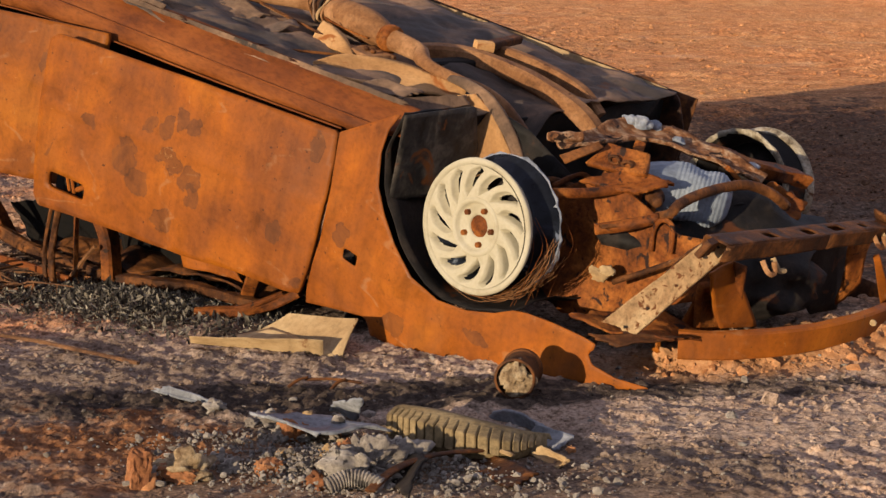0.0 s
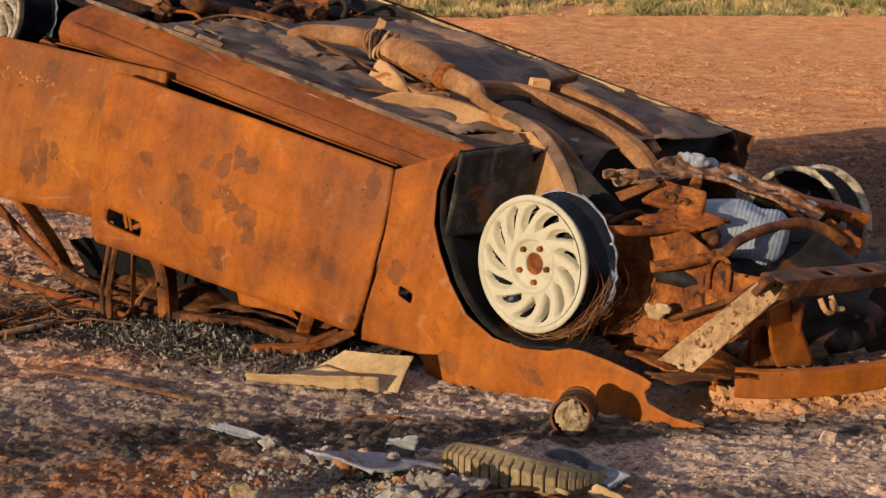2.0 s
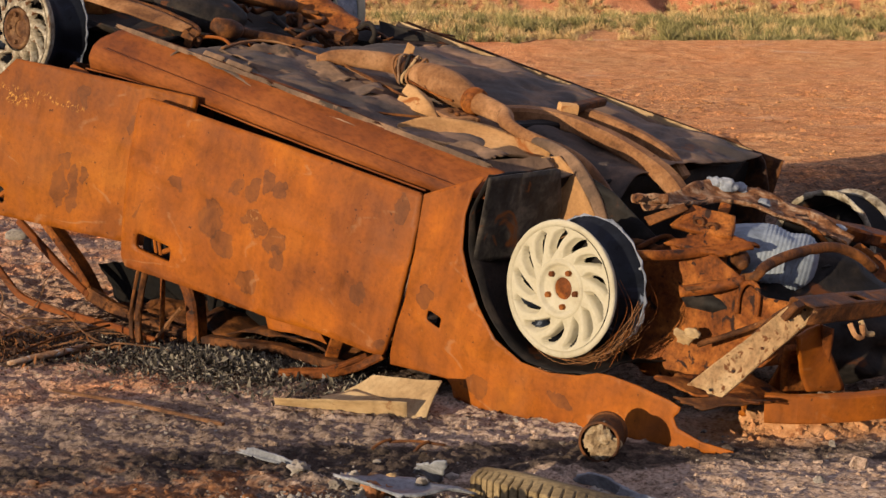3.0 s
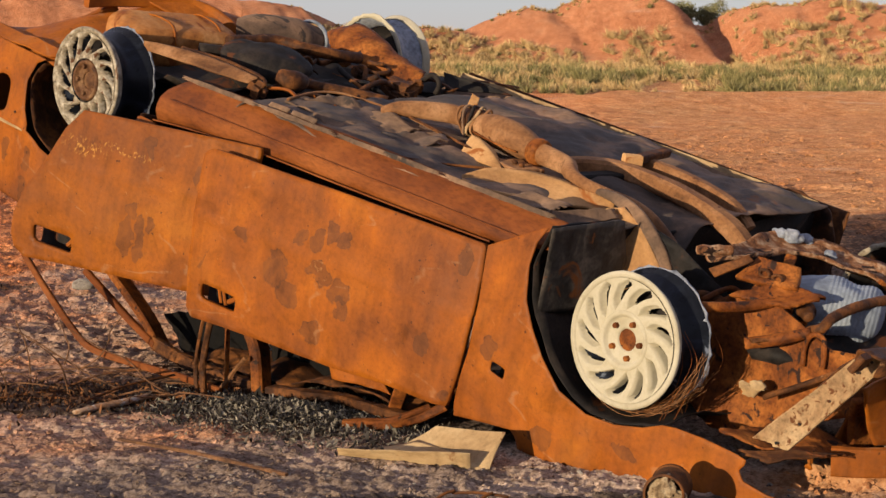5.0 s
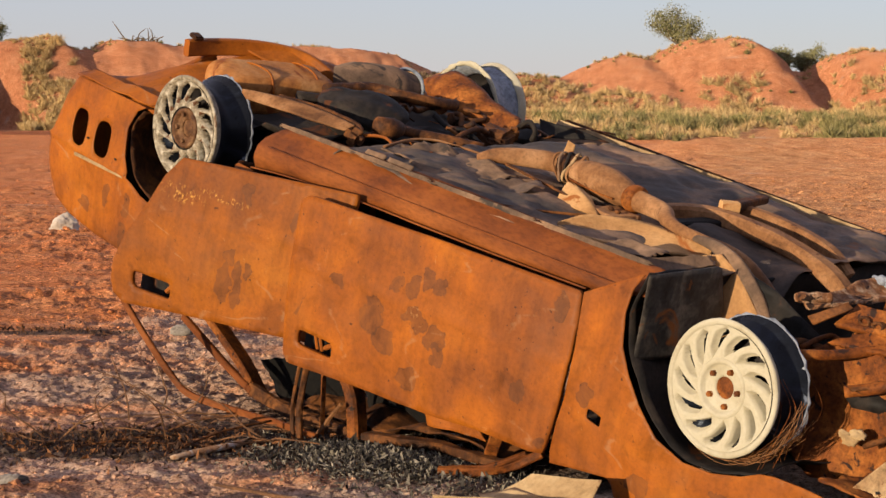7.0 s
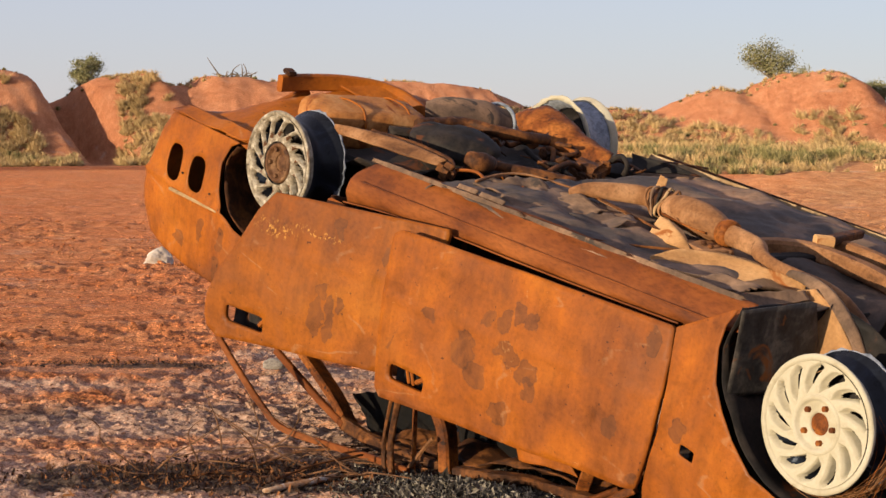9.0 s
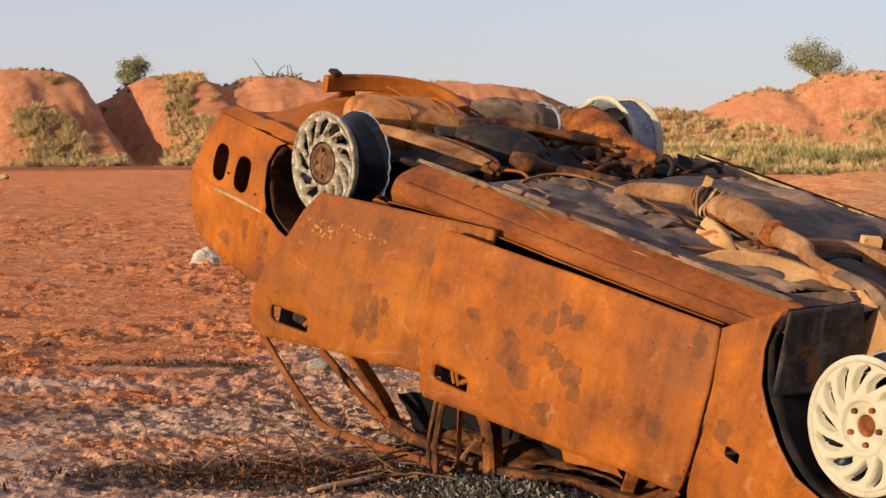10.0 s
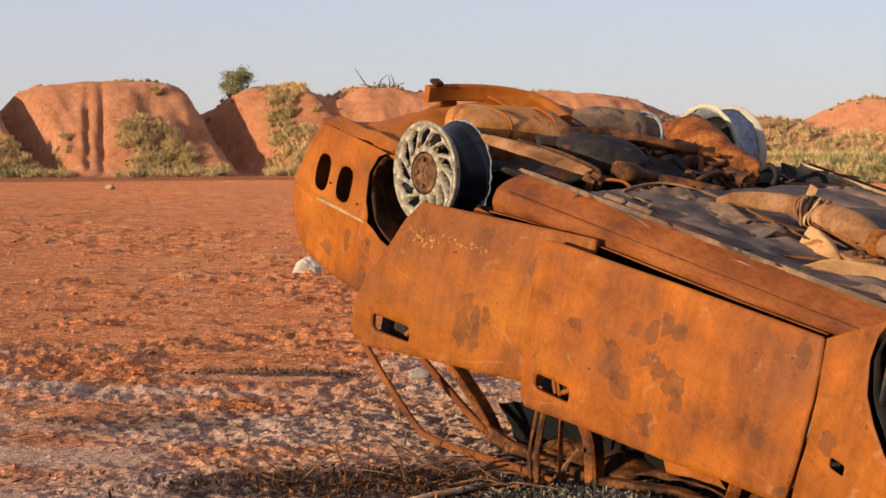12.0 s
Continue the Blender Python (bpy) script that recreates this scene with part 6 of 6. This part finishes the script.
s.thickness, s.offset = 0.012, -1
for i in range(18):
    p, q = (line[i] + line[i + 1]) / 2, (back[i] + back[i + 1]) / 2
    d = Vector(line[i + 1] - line[i]).normalized() * 0.0125
    low = Vector((0, -0.006, -max(p[2] - 0.012, 0.004)))
    bm = bmesh.new()
    a, b = Vector(p) + Vector((0, -0.018, 0.010)), Vector(p * 0.6 + q * 0.4) + Vector((0, 0, 0.014))
    vs = [bm.verts.new(v) for v in (a - d, a + d, b + d, b - d, a - d + low, a + d + low, b + d + Vector((0, 0, -0.02)), b - d + Vector((0, 0, -0.02)))]
    for f in ((0, 1, 2, 3), (4, 7, 6, 5), (0, 4, 5, 1), (1, 5, 6, 2), (2, 6, 7, 3), (3, 7, 4, 0)):
        bm.faces.new([vs[k] for k in f])
    bmesh.ops.bevel(bm, geom=bm.edges[:], offset=0.003, segments=1, affect="EDGES")
    part("tread_block", bm, RUBBER, tread)

for k, (cs, m, lab, b) in enumerate((
        ((((-0.464, 4.564, 0.050)), (-0.282, 4.611, 0.030), (-0.099, 4.455, 0.040), (-0.280, 4.355, 0.060)), PLASTIC, "melted grey plastic strip curled on the ash", 0.02),
        (((-0.279, 4.798, 0.000), (-0.254, 4.670, 0.060), (-0.182, 4.616, 0.070), (-0.198, 4.731, 0.000)), PLASTIC, "torn grey plastic shard standing on edge", 0.0),
        (((0.146, 4.752, 0.010), (0.180, 4.686, 0.050), (0.291, 4.586, 0.040), (0.265, 4.624, 0.000)), PLASTIC, "torn grey plastic shard on the soot", 0.0),
        (((0.235, 4.595, 0.000), (0.261, 4.556, 0.040), (0.344, 4.515, 0.020), (0.304, 4.439, 0.000)), PLASTIC, "bent grey plastic shard on the soot", 0.01),
        (((-0.774, 4.961, 0.015), (-0.717, 4.941, 0.030), (-0.548, 4.795, 0.020), (-0.582, 4.830, 0.000)), PLASTIC, "thin curl of melted grey plastic", 0.01),
        (((0.234, 4.409, 0.000), (0.266, 4.380, 0.030), (0.326, 4.293, 0.020), (0.295, 4.289, 0.000)), CREAM, "crumpled pale scrap on the ground", 0.02),
        (((0.074, 4.309, 0.005), (0.129, 4.383, 0.020), (0.242, 4.170, 0.020), (0.174, 4.090, 0.005)), RUST_DARK, "dark rusted plate half buried in ash", 0.01),
        (((-0.098, 4.176, 0.000), (-0.061, 4.277, 0.040), (-0.007, 4.171, 0.050), (-0.056, 3.978, 0.020)), SOOT, "charred plate leaning in the ash", 0.01))):
    thing(patch("scrap_sheet", cs, m, None, 12, b, 0.02, 0.006, "", 60 + k, 0.10), lab, "scrap", "scraps in the ash")

def broken_brick(q, size, turn, seed, label):
    """A brick end with a split face and worn edges."""
    bm = bmesh.new()
    bmesh.ops.create_cube(bm, size=1)
    bmesh.ops.subdivide_edges(bm, edges=bm.edges[:], cuts=7, use_grid_fill=True)
    for v in bm.verts:
        p = v.co.copy()
        v.co = p * (1 - 0.10 * max(0, p.length - 0.62) / 0.25)
        v.co += Vector((noise.noise(p * 4 + Vector((seed, 0, 0))), noise.noise(p * 4 + Vector((0, seed, 0))), noise.noise(p * 4 + Vector((0, 0, seed))))) * 0.13
        v.co += p * 0.10 * noise.noise(p * 11 + Vector((seed, 3, 0)))
        v.co = Vector((v.co.x * size[0], v.co.y * size[1], v.co.z * size[2]))
    bmesh.ops.transform(bm, matrix=pose(*q, *turn), verts=bm.verts)
    thing(part("brick", bm, BRICK, None), label, "brick", "broken bricks")


broken_brick((-0.664, 4.086, 0.045), (0.045, 0.05, 0.085), (8, 6, 25), 1, "broken red brick end standing in the ash")
broken_brick((-0.584, 4.140, 0.020), (0.09, 0.05, 0.032), (0, 5, -10), 2, "broken red brick lying in the ash")
broken_brick((-0.381, 4.196, 0.020), (0.055, 0.04, 0.035), (10, 0, 40), 3, "chipped red brick corner in the ash")
rr = random.Random(77)
heap = ((-0.170, 4.339, 0.000), (-0.244, 4.437, 0.000), (-0.349, 4.538, 0.000), (-0.101, 4.270, 0.000), (-0.216, 4.170, 0.000), (-0.431, 4.661, 0.000), (-0.572, 4.099, 0.000), (0.186, 4.433, 0.000))
for k in range(46):
    c = heap[k % 8] if k % 8 > 1 or k < 40 else heap[0]
    tall = 0.05 if k % 8 in (0, 3) else 0.02
    q = (c[0] + rr.gauss(0, 0.07), c[1] + rr.gauss(0, 0.06), rr.uniform(0.008, tall))
    s = rr.uniform(0.009, 0.032)
    thing(lump("rubble", q, (s * rr.uniform(0.8, 1.4), s, s * rr.uniform(0.6, 1.0)), rr.choice((ASH, ASH, ASH, EARTH, CREAM, BRICK)), None, "", 0.9, 3, 20 + k, rr.uniform(0, 180)), "crusted lump of ash and slag on the ground", "rubble", "rubble in the ash")
thing(lump("slag_lump", (-0.151, 4.183, 0.030), (0.080, 0.06, 0.055), ASH, None, "", 1.1, 5, 91), "large crusted lump of pale slag", "rubble")
thing(lump("ash_lump", (-0.565, 4.155, 0.020), (0.055, 0.045, 0.035), CRUST_ASH, None, "", 1.1, 4, 44), "crumbling lump of white ash", "rubble")
thing(part("pale_stick", tube([(-0.700, 4.075, 0.012), (-0.655, 4.085, 0.015), (-0.605, 4.080, 0.012)], [0.007, 0.009, 0.008], 8, 14, 0.8, 0.2), ASH, None, "", True), "short pale stick on the ash", "stick")
thing(part("corrugated_hose", tube([(-0.235, 4.055, 0.020), (-0.195, 4.075, 0.032), (-0.150, 4.075, 0.030), (-0.115, 4.060, 0.018)], [0.022, 0.016] * 16, 12, 96), ASH, None, "", True), "burnt length of corrugated hose in the ash", "hose")
thing(lump("white_rock", (-5.704, 16.699, 0.070), (0.125, 0.10, 0.105), PALE_ROCK, None, "", 0.35, 4, 3), "pale rock lying on the flat behind the wreck", "rock")
thing(lump("white_rock", (-23.246, 50.342, 0.060), (0.13, 0.11, 0.08), CREAM, None, "", 0.35, 3, 9), "small pale stone far out on the flat", "rock")

thing(lump("grey_stone", (-2.13, 5.70, 0.012), (0.05, 0.03, 0.022), ASH, None, "", 0.3, 3, 12, 20), "flat grey stone on the scorched earth", "rock")
thing(lump("grey_stone", (-2.58, 9.42, 0.04), (0.07, 0.05, 0.028), ASH, None, "", 0.3, 3, 13, 10), "smooth grey stone behind the window frames", "rock")
strip = beam("timber_strip", [(-1.459, 5.697, 0.020), (-1.221, 5.569, 0.015), (-1.039, 5.429, 0.015), (-0.860, 5.303, 0.010)], 0.014, 0.009, TWIG, None, "", 14, wobble=0.2)
thing(strip, "long thin scorched strip on the ash", "strip")
thing(part("painted_stick", tube([(-1.728, 6.156, 0.012), (-1.663, 6.249, 0.016), (-1.589, 6.358, 0.018), (-1.520, 6.514, 0.016)], [0.014, 0.020, 0.019, 0.015], 8, 16, 0.6, 0.3), PEELED, None, "", True), "flat stick with peeling pale paint", "stick")
for k, (a, b, h) in enumerate((((-0.403, 5.035, 0.010), (-0.350, 5.069, 0.030), .02), ((-0.284, 5.009, 0.010), (-0.244, 5.048, 0.030), .02), ((-0.359, 5.084, 0.020), (-0.200, 5.052, 0.020), .02), ((-2.012, 6.393, 0.010), (-1.626, 6.341, 0.020), .02), ((-1.896, 6.643, 0.010), (-1.590, 6.530, 0.100), .05), ((-1.768, 6.265, 0.010), (-1.494, 6.659, 0.060), .05), ((-2.114, 6.322, 0.010), (-1.783, 6.544, 0.020), .03))):
    mid = [(p + q) / 2 for p, q in zip(a, b)]
    thing(part("rusty_rod", tube([a, (mid[0], mid[1], mid[2] + h * 0.3), b], 0.0045, 6, 12, wobble=0.3), RUST_DARK, None, "", True), "thin bent rusty rod on the ash", "rod", "rusty rods by the wreck")


def twigs():
    rng = random.Random(11)
    for k in range(26):
        x0, y0 = rng.uniform(-2.3, -1.3), rng.uniform(6.3, 7.1)
        a, n = rng.uniform(0, 6.3), rng.uniform(0.15, 0.5)
        rise = rng.choice((0.02, 0.03, 0.05, 0.22))
        pts = [(x0 + n * s * math.cos(a) + rng.uniform(-1, 1) * 0.03, y0 + n * 0.6 * s * math.sin(a) + rng.uniform(-1, 1) * 0.03, 0.01 + rise * s * (1 if rise > 0.1 else math.sin(3 * s)) + rng.uniform(0, 0.02)) for s in (0, 0.25, 0.5, 0.75, 1)]
        thing(part("twig", tube(pts, [0.0035, 0.003, 0.0015], 5, 16), TWIG, None), "thin scorched twig beside the wreck", "twig", "twigs beside the wreck")


twigs()


# ---- what nobody could count: clods, pebbles, ash flakes ----
def scatter(name, spots, sizes, material, flat, label, category, seed, flake=False):
    """Many small uneven stones (or thin flakes) in one mesh."""
    rng = np.random.default_rng(seed)
    if flake:
        base = np.array([(-1.9, -0.4, 0), (0.2, -0.6, 0.3), (1.9, 0.1, 0), (0.3, 0.5, -0.2), (-1.4, 0.4, 0.2)], float)
        tri = [(0, 1, 2, 3, 4)]
    else:
        bm = bmesh.new()
        bmesh.ops.create_icosphere(bm, subdivisions=1, radius=1)
        base = np.array([v.co[:] for v in bm.verts])
        tri = [tuple(v.index for v in f.verts) for f in bm.faces]
        bm.free()
    verts, faces = [], []
    for i, (p, s) in enumerate(zip(spots, sizes)):
        v = base * (1 + 0.35 * rng.uniform(-1, 1, (len(base), 1)))
        v = v * s * np.array((1, rng.uniform(0.6, 1), flat * rng.uniform(0.7, 1.3)))
        e = Euler(rng.uniform(-1, 1, 3) * ((1.3, 1.3, 3.1) if flake else (0.4, 0.4, 3.1))).to_matrix()
        verts.append(v @ np.array(e).T + p)
        faces += [tuple(k + i * len(base) for k in f) for f in tri]
    me = mesh_of(name, np.concatenate(verts), faces, material, False)
    return tagged(new(name, me), label, category, kind="stuff")


def spread(n, seed, az0, az1, r0, r1, power=1.0):
    rng = np.random.default_rng(seed)
    az = np.radians(rng.uniform(az0, az1, n))
    r = r0 * (r1 / r0) ** (rng.uniform(0, 1, n) ** power)
    x, y = r * np.sin(az), r * np.cos(az)
    keep = fbm(x * 0.9, y * 0.9, 3, 31) + 0.3 * rng.uniform(-1, 1, n) > -0.02
    x, y = x[keep], y[keep]
    return np.stack([x, y, ground_height(x, y)], 1)


sp = spread(26000, 1, -29, 14, 4.2, 30, 1.1)
sz = np.random.default_rng(2).lognormal(0, 0.55, len(sp)) * 0.0056 * (0.5 + np.hypot(sp[:, 0], sp[:, 1]) / 11)
scatter("earth_clods", sp, np.clip(sz, 0.003, 0.05), GROUND, 0.55, "crumbled red clods scattered over the flat", "clods", 3)
sp = spread(1400, 5, -12, 14, 4.2, 6.6)
scatter("ash_crumbs", sp, np.random.default_rng(6).lognormal(0, 0.6, len(sp)) * 0.0034, ASH, 0.6, "pale crumbs of ash and slag", "ash", 7)
rng = np.random.default_rng(8)
for c, wx, wy, n, tall in (((-0.219, 4.240, 0.000), 0.16, 0.10, 2400, 0.055), ((0.046, 4.182, 0.000), 0.20, 0.09, 800, 0.015), ((-0.453, 4.453, 0.000), 0.2, 0.08, 700, 0.02)):
    u = rng.normal(0, 1, (n, 2))
    h = tall * np.exp(-0.5 * (u ** 2).sum(1)) * rng.uniform(0.1, 1, n) + 0.004
    x, y = c[0] + u[:, 0] * wx, c[1] + u[:, 1] * wy
    scatter("ash_rubble", np.stack([x, y, h + ground_height(x, y)], 1), np.clip(rng.lognormal(0, 0.6, n) * 0.0030, 0.001, 0.013), ASH, 0.7, "loose grey ash and cinders", "ash", 12)
thing(part("curved_strip", tube([(-0.139, 4.026, 0.020), (-0.084, 4.131, 0.040), (0.006, 4.237, 0.045), (0.128, 4.337, 0.030)], 0.014, 8, 24, 0.4, 0.1), RUST_DARK, None, "", True), "curved dark rusty strip in the ash", "strip")
thing(part("curved_strip", tube([(0.130, 4.409, 0.020), (0.168, 4.324, 0.030), (0.189, 4.331, 0.020)], 0.012, 6, 14, 0.5, 0.3), CREAM, None, "", True), "pale frayed strip in the ash", "strip")
for name, c, spread_x, n, lo in (("char_heap", (-1.018, 6.177, 0.000), 0.31, 6400, 0.0), ("char_heap", (-0.713, 6.621, 0.000), 0.25, 2600, 0.0)):
    u = rng.normal(0, 1, (n, 2)) * (spread_x, 0.16)
    x, y = c[0] + u[:, 0] * 0.8 + 0.25 * u[:, 1], c[1] + u[:, 1] - 0.45 * u[:, 0]
    h = 0.055 * np.exp(-(u[:, 0] / spread_x) ** 2 * 0.7 - (u[:, 1] / 0.16) ** 2 * 0.7) * rng.uniform(0.2, 1, n) + 0.008
    scatter(name, np.stack([x, y, h], 1), rng.lognormal(0, 0.5, n) * 0.0044, CHAR, 1.0, "heap of curled charred flakes under the doors", "char", 9, True)
for c, wx, wy, n in (((-1.95, 6.42, 0), 0.42, 0.17, 2600), ((-3.40, 9.50, 0), 0.30, 0.07, 500)):
    u = rng.normal(0, 1, (n, 2))
    x, y = c[0] + u[:, 0] * wx, c[1] + u[:, 1] * wy + 0.12 * u[:, 0] * wx
    h = 0.025 * np.exp(-0.5 * (u ** 2).sum(1)) * rng.uniform(0.1, 1, n) + 0.004
    scatter("burnt_litter", np.stack([x, y, h + ground_height(x, y)], 1), rng.lognormal(0, 0.5, n) * 0.0050, LITTER, 1.0, "burnt leaf litter and scraps on the soot", "litter", 14, True)
u = rng.uniform(0, 1, 260)
a, b = np.array((0.597, 5.383, 0.000)), np.array((1.381, 5.625, 0.000))
x = a[0] + (b[0] - a[0]) * u + rng.normal(0, 0.03, 260)
y = a[1] + (b[1] - a[1]) * u + rng.normal(0, 0.06, 260) - 0.10 * np.sin(u * 3.1)
scatter("pushed_up_clods", np.stack([x, y, ground_height(x, y)], 1), rng.lognormal(0, 0.6, 260) * 0.0055, EARTH, 0.8, "clods of earth pushed up by the bumper bar", "clods", 10)


# ---- dune plants ----
STRAW = leafy("dry_straw_grass", (0.36, 0.24, 0.10), (0.56, 0.39, 0.17), (0.70, 0.52, 0.26))
SCRUB = leafy("olive_scrub_leaf", (0.13, 0.12, 0.042), (0.25, 0.22, 0.085), (0.42, 0.35, 0.15))
LEAF = leafy("grey_green_leaf", (0.11, 0.115, 0.045), (0.23, 0.22, 0.10), (0.36, 0.33, 0.17))
BARK = surface("grey_bark", (0.10, 0.07, 0.05), (0.17, 0.13, 0.09), (0.26, 0.20, 0.14), 8, 60, 0.9, 0.0, 0.5, 0.004)


def at_bearing(az, r):
    x, y = r * np.sin(np.radians(az)), r * np.cos(np.radians(az))
    return x, y, ground_height(x, y)


def tussocks(name, az, r, height, blades, material, label, seed, splay=0.8, width=0.006):
    rng = np.random.default_rng(seed)
    x, y, z = at_bearing(az, r)
    verts, faces = [], []
    for cx, cy, cz, h in zip(x, y, z, height):
        n = blades
        a = rng.uniform(0, 2 * np.pi, n)
        tilt = rng.uniform(0.05, 1.0, n) ** 0.8 * splay * 1.6
        ln = h * rng.uniform(0.55, 1.15, n)
        base = np.stack([cx + 0.25 * h * rng.normal(0, 0.5, n), cy + 0.25 * h * rng.normal(0, 0.5, n), np.full(n, cz - 0.03)], 1)
        d = np.stack([np.sin(tilt) * np.cos(a), np.sin(tilt) * np.sin(a), np.cos(tilt)], 1)
        side = np.stack([-np.sin(a + 0.7), np.cos(a + 0.7), np.zeros(n)], 1) * width * rng.uniform(0.7, 1.6, (n, 1)) * (0.5 + h)
        mid = base + d * ln[:, None] * 0.55
        tip = base + d * ln[:, None] + np.stack([np.cos(a), np.sin(a), -0.6 * np.ones(n)], 1) * (0.18 * ln * tilt)[:, None]
        k = sum(len(v) for v in verts)
        block = np.stack([base - side, base + side, mid + side, mid - side, tip], 1).reshape(-1, 3)
        verts.append(block)
        i = k + np.arange(n) * 5
        faces += [tuple(f) for f in np.stack([i, i + 1, i + 2, i + 3], 1)] + [tuple(f) for f in np.stack([i + 3, i + 2, i + 4], 1)]
    me = mesh_of(name, np.concatenate(verts), faces, material, False)
    return tagged(new(name, me), label, "grass", kind="stuff")


rng = np.random.default_rng(20)
def pick(n, az0, az1, r0, r1, seed, cut):
    az, r = rng.uniform(az0, az1, n), rng.uniform(r0, r1, n)
    x, y = r * np.sin(np.radians(az)), r * np.cos(np.radians(az))
    keep = fbm(x * 0.33, y * 0.33, 4, seed) > cut
    return az[keep], r[keep]


groups = [pick(1500, -8.5, 13, 58, 80, 5, -0.08), pick(620, -8.5, 2.6, 79, 86, 66, -0.08), pick(560, 4.4, 13, 79, 87, 67, -0.08), pick(420, -25.0, -23.3, 80, 87, 7, -0.04), pick(560, -24.6, -21.0, 77.5, 83, 8, -0.02), pick(480, -20.0, -18.5, 79, 88.5, 9, -0.04), pick(330, -28.8, -26.0, 77, 83, 12, -0.04), pick(1100, -29, 12, 87.2, 90.5, 11, -0.02)]
az, r = np.concatenate([g[0] for g in groups]), np.concatenate([g[1] for g in groups])
tussocks("straw_tussocks", az, r, rng.uniform(0.18, 0.50, len(az)) * (0.50 + 0.5 * (r < 87) - 0.12 * (r < 70)), 85, STRAW, "dry straw-coloured tussock grass on the dunes", 21, 0.95, 0.012)
groups = [pick(900, -8.5, 13, 57, 72, 15, -0.04), pick(260, -8.5, 13, 70, 86, 16, 0.04), pick(50, -24.4, -21.2, 78, 81, 17, 0.0), pick(30, -28.5, -26.5, 77.5, 80, 19, 0.0), pick(160, -29, 12, 88, 91, 18, 0.03)]
az, r = np.concatenate([g[0] for g in groups]), np.concatenate([g[1] for g in groups])
tussocks("low_scrub", az, r, rng.uniform(0.25, 0.55, len(az)) * (0.5 + 0.5 * (r < 80)), 130, SCRUB, "low olive-green scrub at the foot of the dunes", 22, 1.0, 0.013)
az, r = pick(140, 2.5, 10, 54, 60, 25, -0.1)
tussocks("green_herbs", az, r, rng.uniform(0.15, 0.32, len(az)), 110, SCRUB, "low green herbs along the bank", 23, 1.0, 0.012)


def shrub(az, r, height, width, seed, label):
    """A desert shrub: forked stems and clumps of small leaves with gaps between."""
    rng = random.Random(seed)
    x, y, z = (float(v) for v in at_bearing(np.array([az]), np.array([r])))
    base = tagged(new("shrub"), label, "shrub", "shrubs on the dunes")
    base.matrix_world = pose(x, y, z - 0.12)
    tips = []
    for k in range(13):
        a, t = rng.uniform(0, 6.28), rng.uniform(0.2, 1.0)
        end = Vector((math.cos(a) * width * 0.42 * t, math.sin(a) * width * 0.42 * t, height * rng.uniform(0.12, 0.80)))
        mid = end * 0.5 + Vector((rng.uniform(-1, 1), rng.uniform(-1, 1), 0)) * 0.1 * height
        part("stem", tube([(0, 0, 0), tuple(mid), tuple(end)], [0.05, 0.03, 0.012], 6, 12), BARK, base)
        tips += [end, mid * 0.6 + end * 0.4, end + Vector((rng.uniform(-1, 1), rng.uniform(-1, 1), rng.uniform(0.1, 0.8))) * 0.2 * height]
    verts, faces = [], []
    for c in tips:
        rad = rng.uniform(0.12, 0.22) * height
        for j in range(190):
            p = c + Vector((rng.gauss(0, 1), rng.gauss(0, 1), rng.gauss(0, 0.7))) * rad * 0.62
            d = Vector((rng.uniform(-1, 1), rng.uniform(-1, 1), rng.uniform(-0.3, 1))).normalized() * rng.uniform(0.05, 0.11)
            s = d.cross(Vector((rng.uniform(-1, 1), rng.uniform(-1, 1), rng.uniform(-1, 1)))).normalized() * 0.025
            i = len(verts)
            verts += [p, p + d * 0.5 + s, p + d, p + d * 0.5 - s]
            faces.append((i, i + 1, i + 2, i + 3))
    part("crown", mesh_of("crown", verts, faces, LEAF, False), LEAF, base)


shrub(-21.15, 92, 1.55, 2.6, 1, "sparse grey-green desert shrub on a dune crest")
shrub(-0.15, 90, 2.0, 3.1, 2, "dense desert shrub on the highest dune")
shrub(2.75, 94, 1.25, 2.0, 3, "rounded green shrub behind the saddle")
shrub(3.55, 95, 1.45, 2.4, 4, "rounded green shrub in the dune saddle")


def dead_branches():
    rng = random.Random(31)
    base = tagged(new("dead_bush"), "bleached dead branches on a dune crest", "dead bush")
    x, y, z = (float(v) for v in at_bearing(np.array([-16.4]), np.array([88.5])))
    base.matrix_world = pose(x, y, z - 0.05)
    for k in range(20):
        a, n = rng.uniform(0, 6.28), rng.uniform(0.3, 0.9)
        foot = Vector((rng.uniform(-0.9, 0.5), rng.uniform(-0.3, 0.3), 0))
        end = foot + Vector((math.cos(a) * n, math.sin(a) * n * 0.5, rng.uniform(0.05, 0.35) if k > 3 else rng.uniform(0.6, 1.0)))
        bend = foot.lerp(end, 0.5) + Vector((rng.uniform(-0.2, 0.2), 0, rng.uniform(0.0, 0.2)))
        part("branch", tube([tuple(foot), tuple(bend), tuple(end)], [0.04, 0.028, 0.012], 5, 10, 1.0, 0.2), BARK, base)


dead_branches()
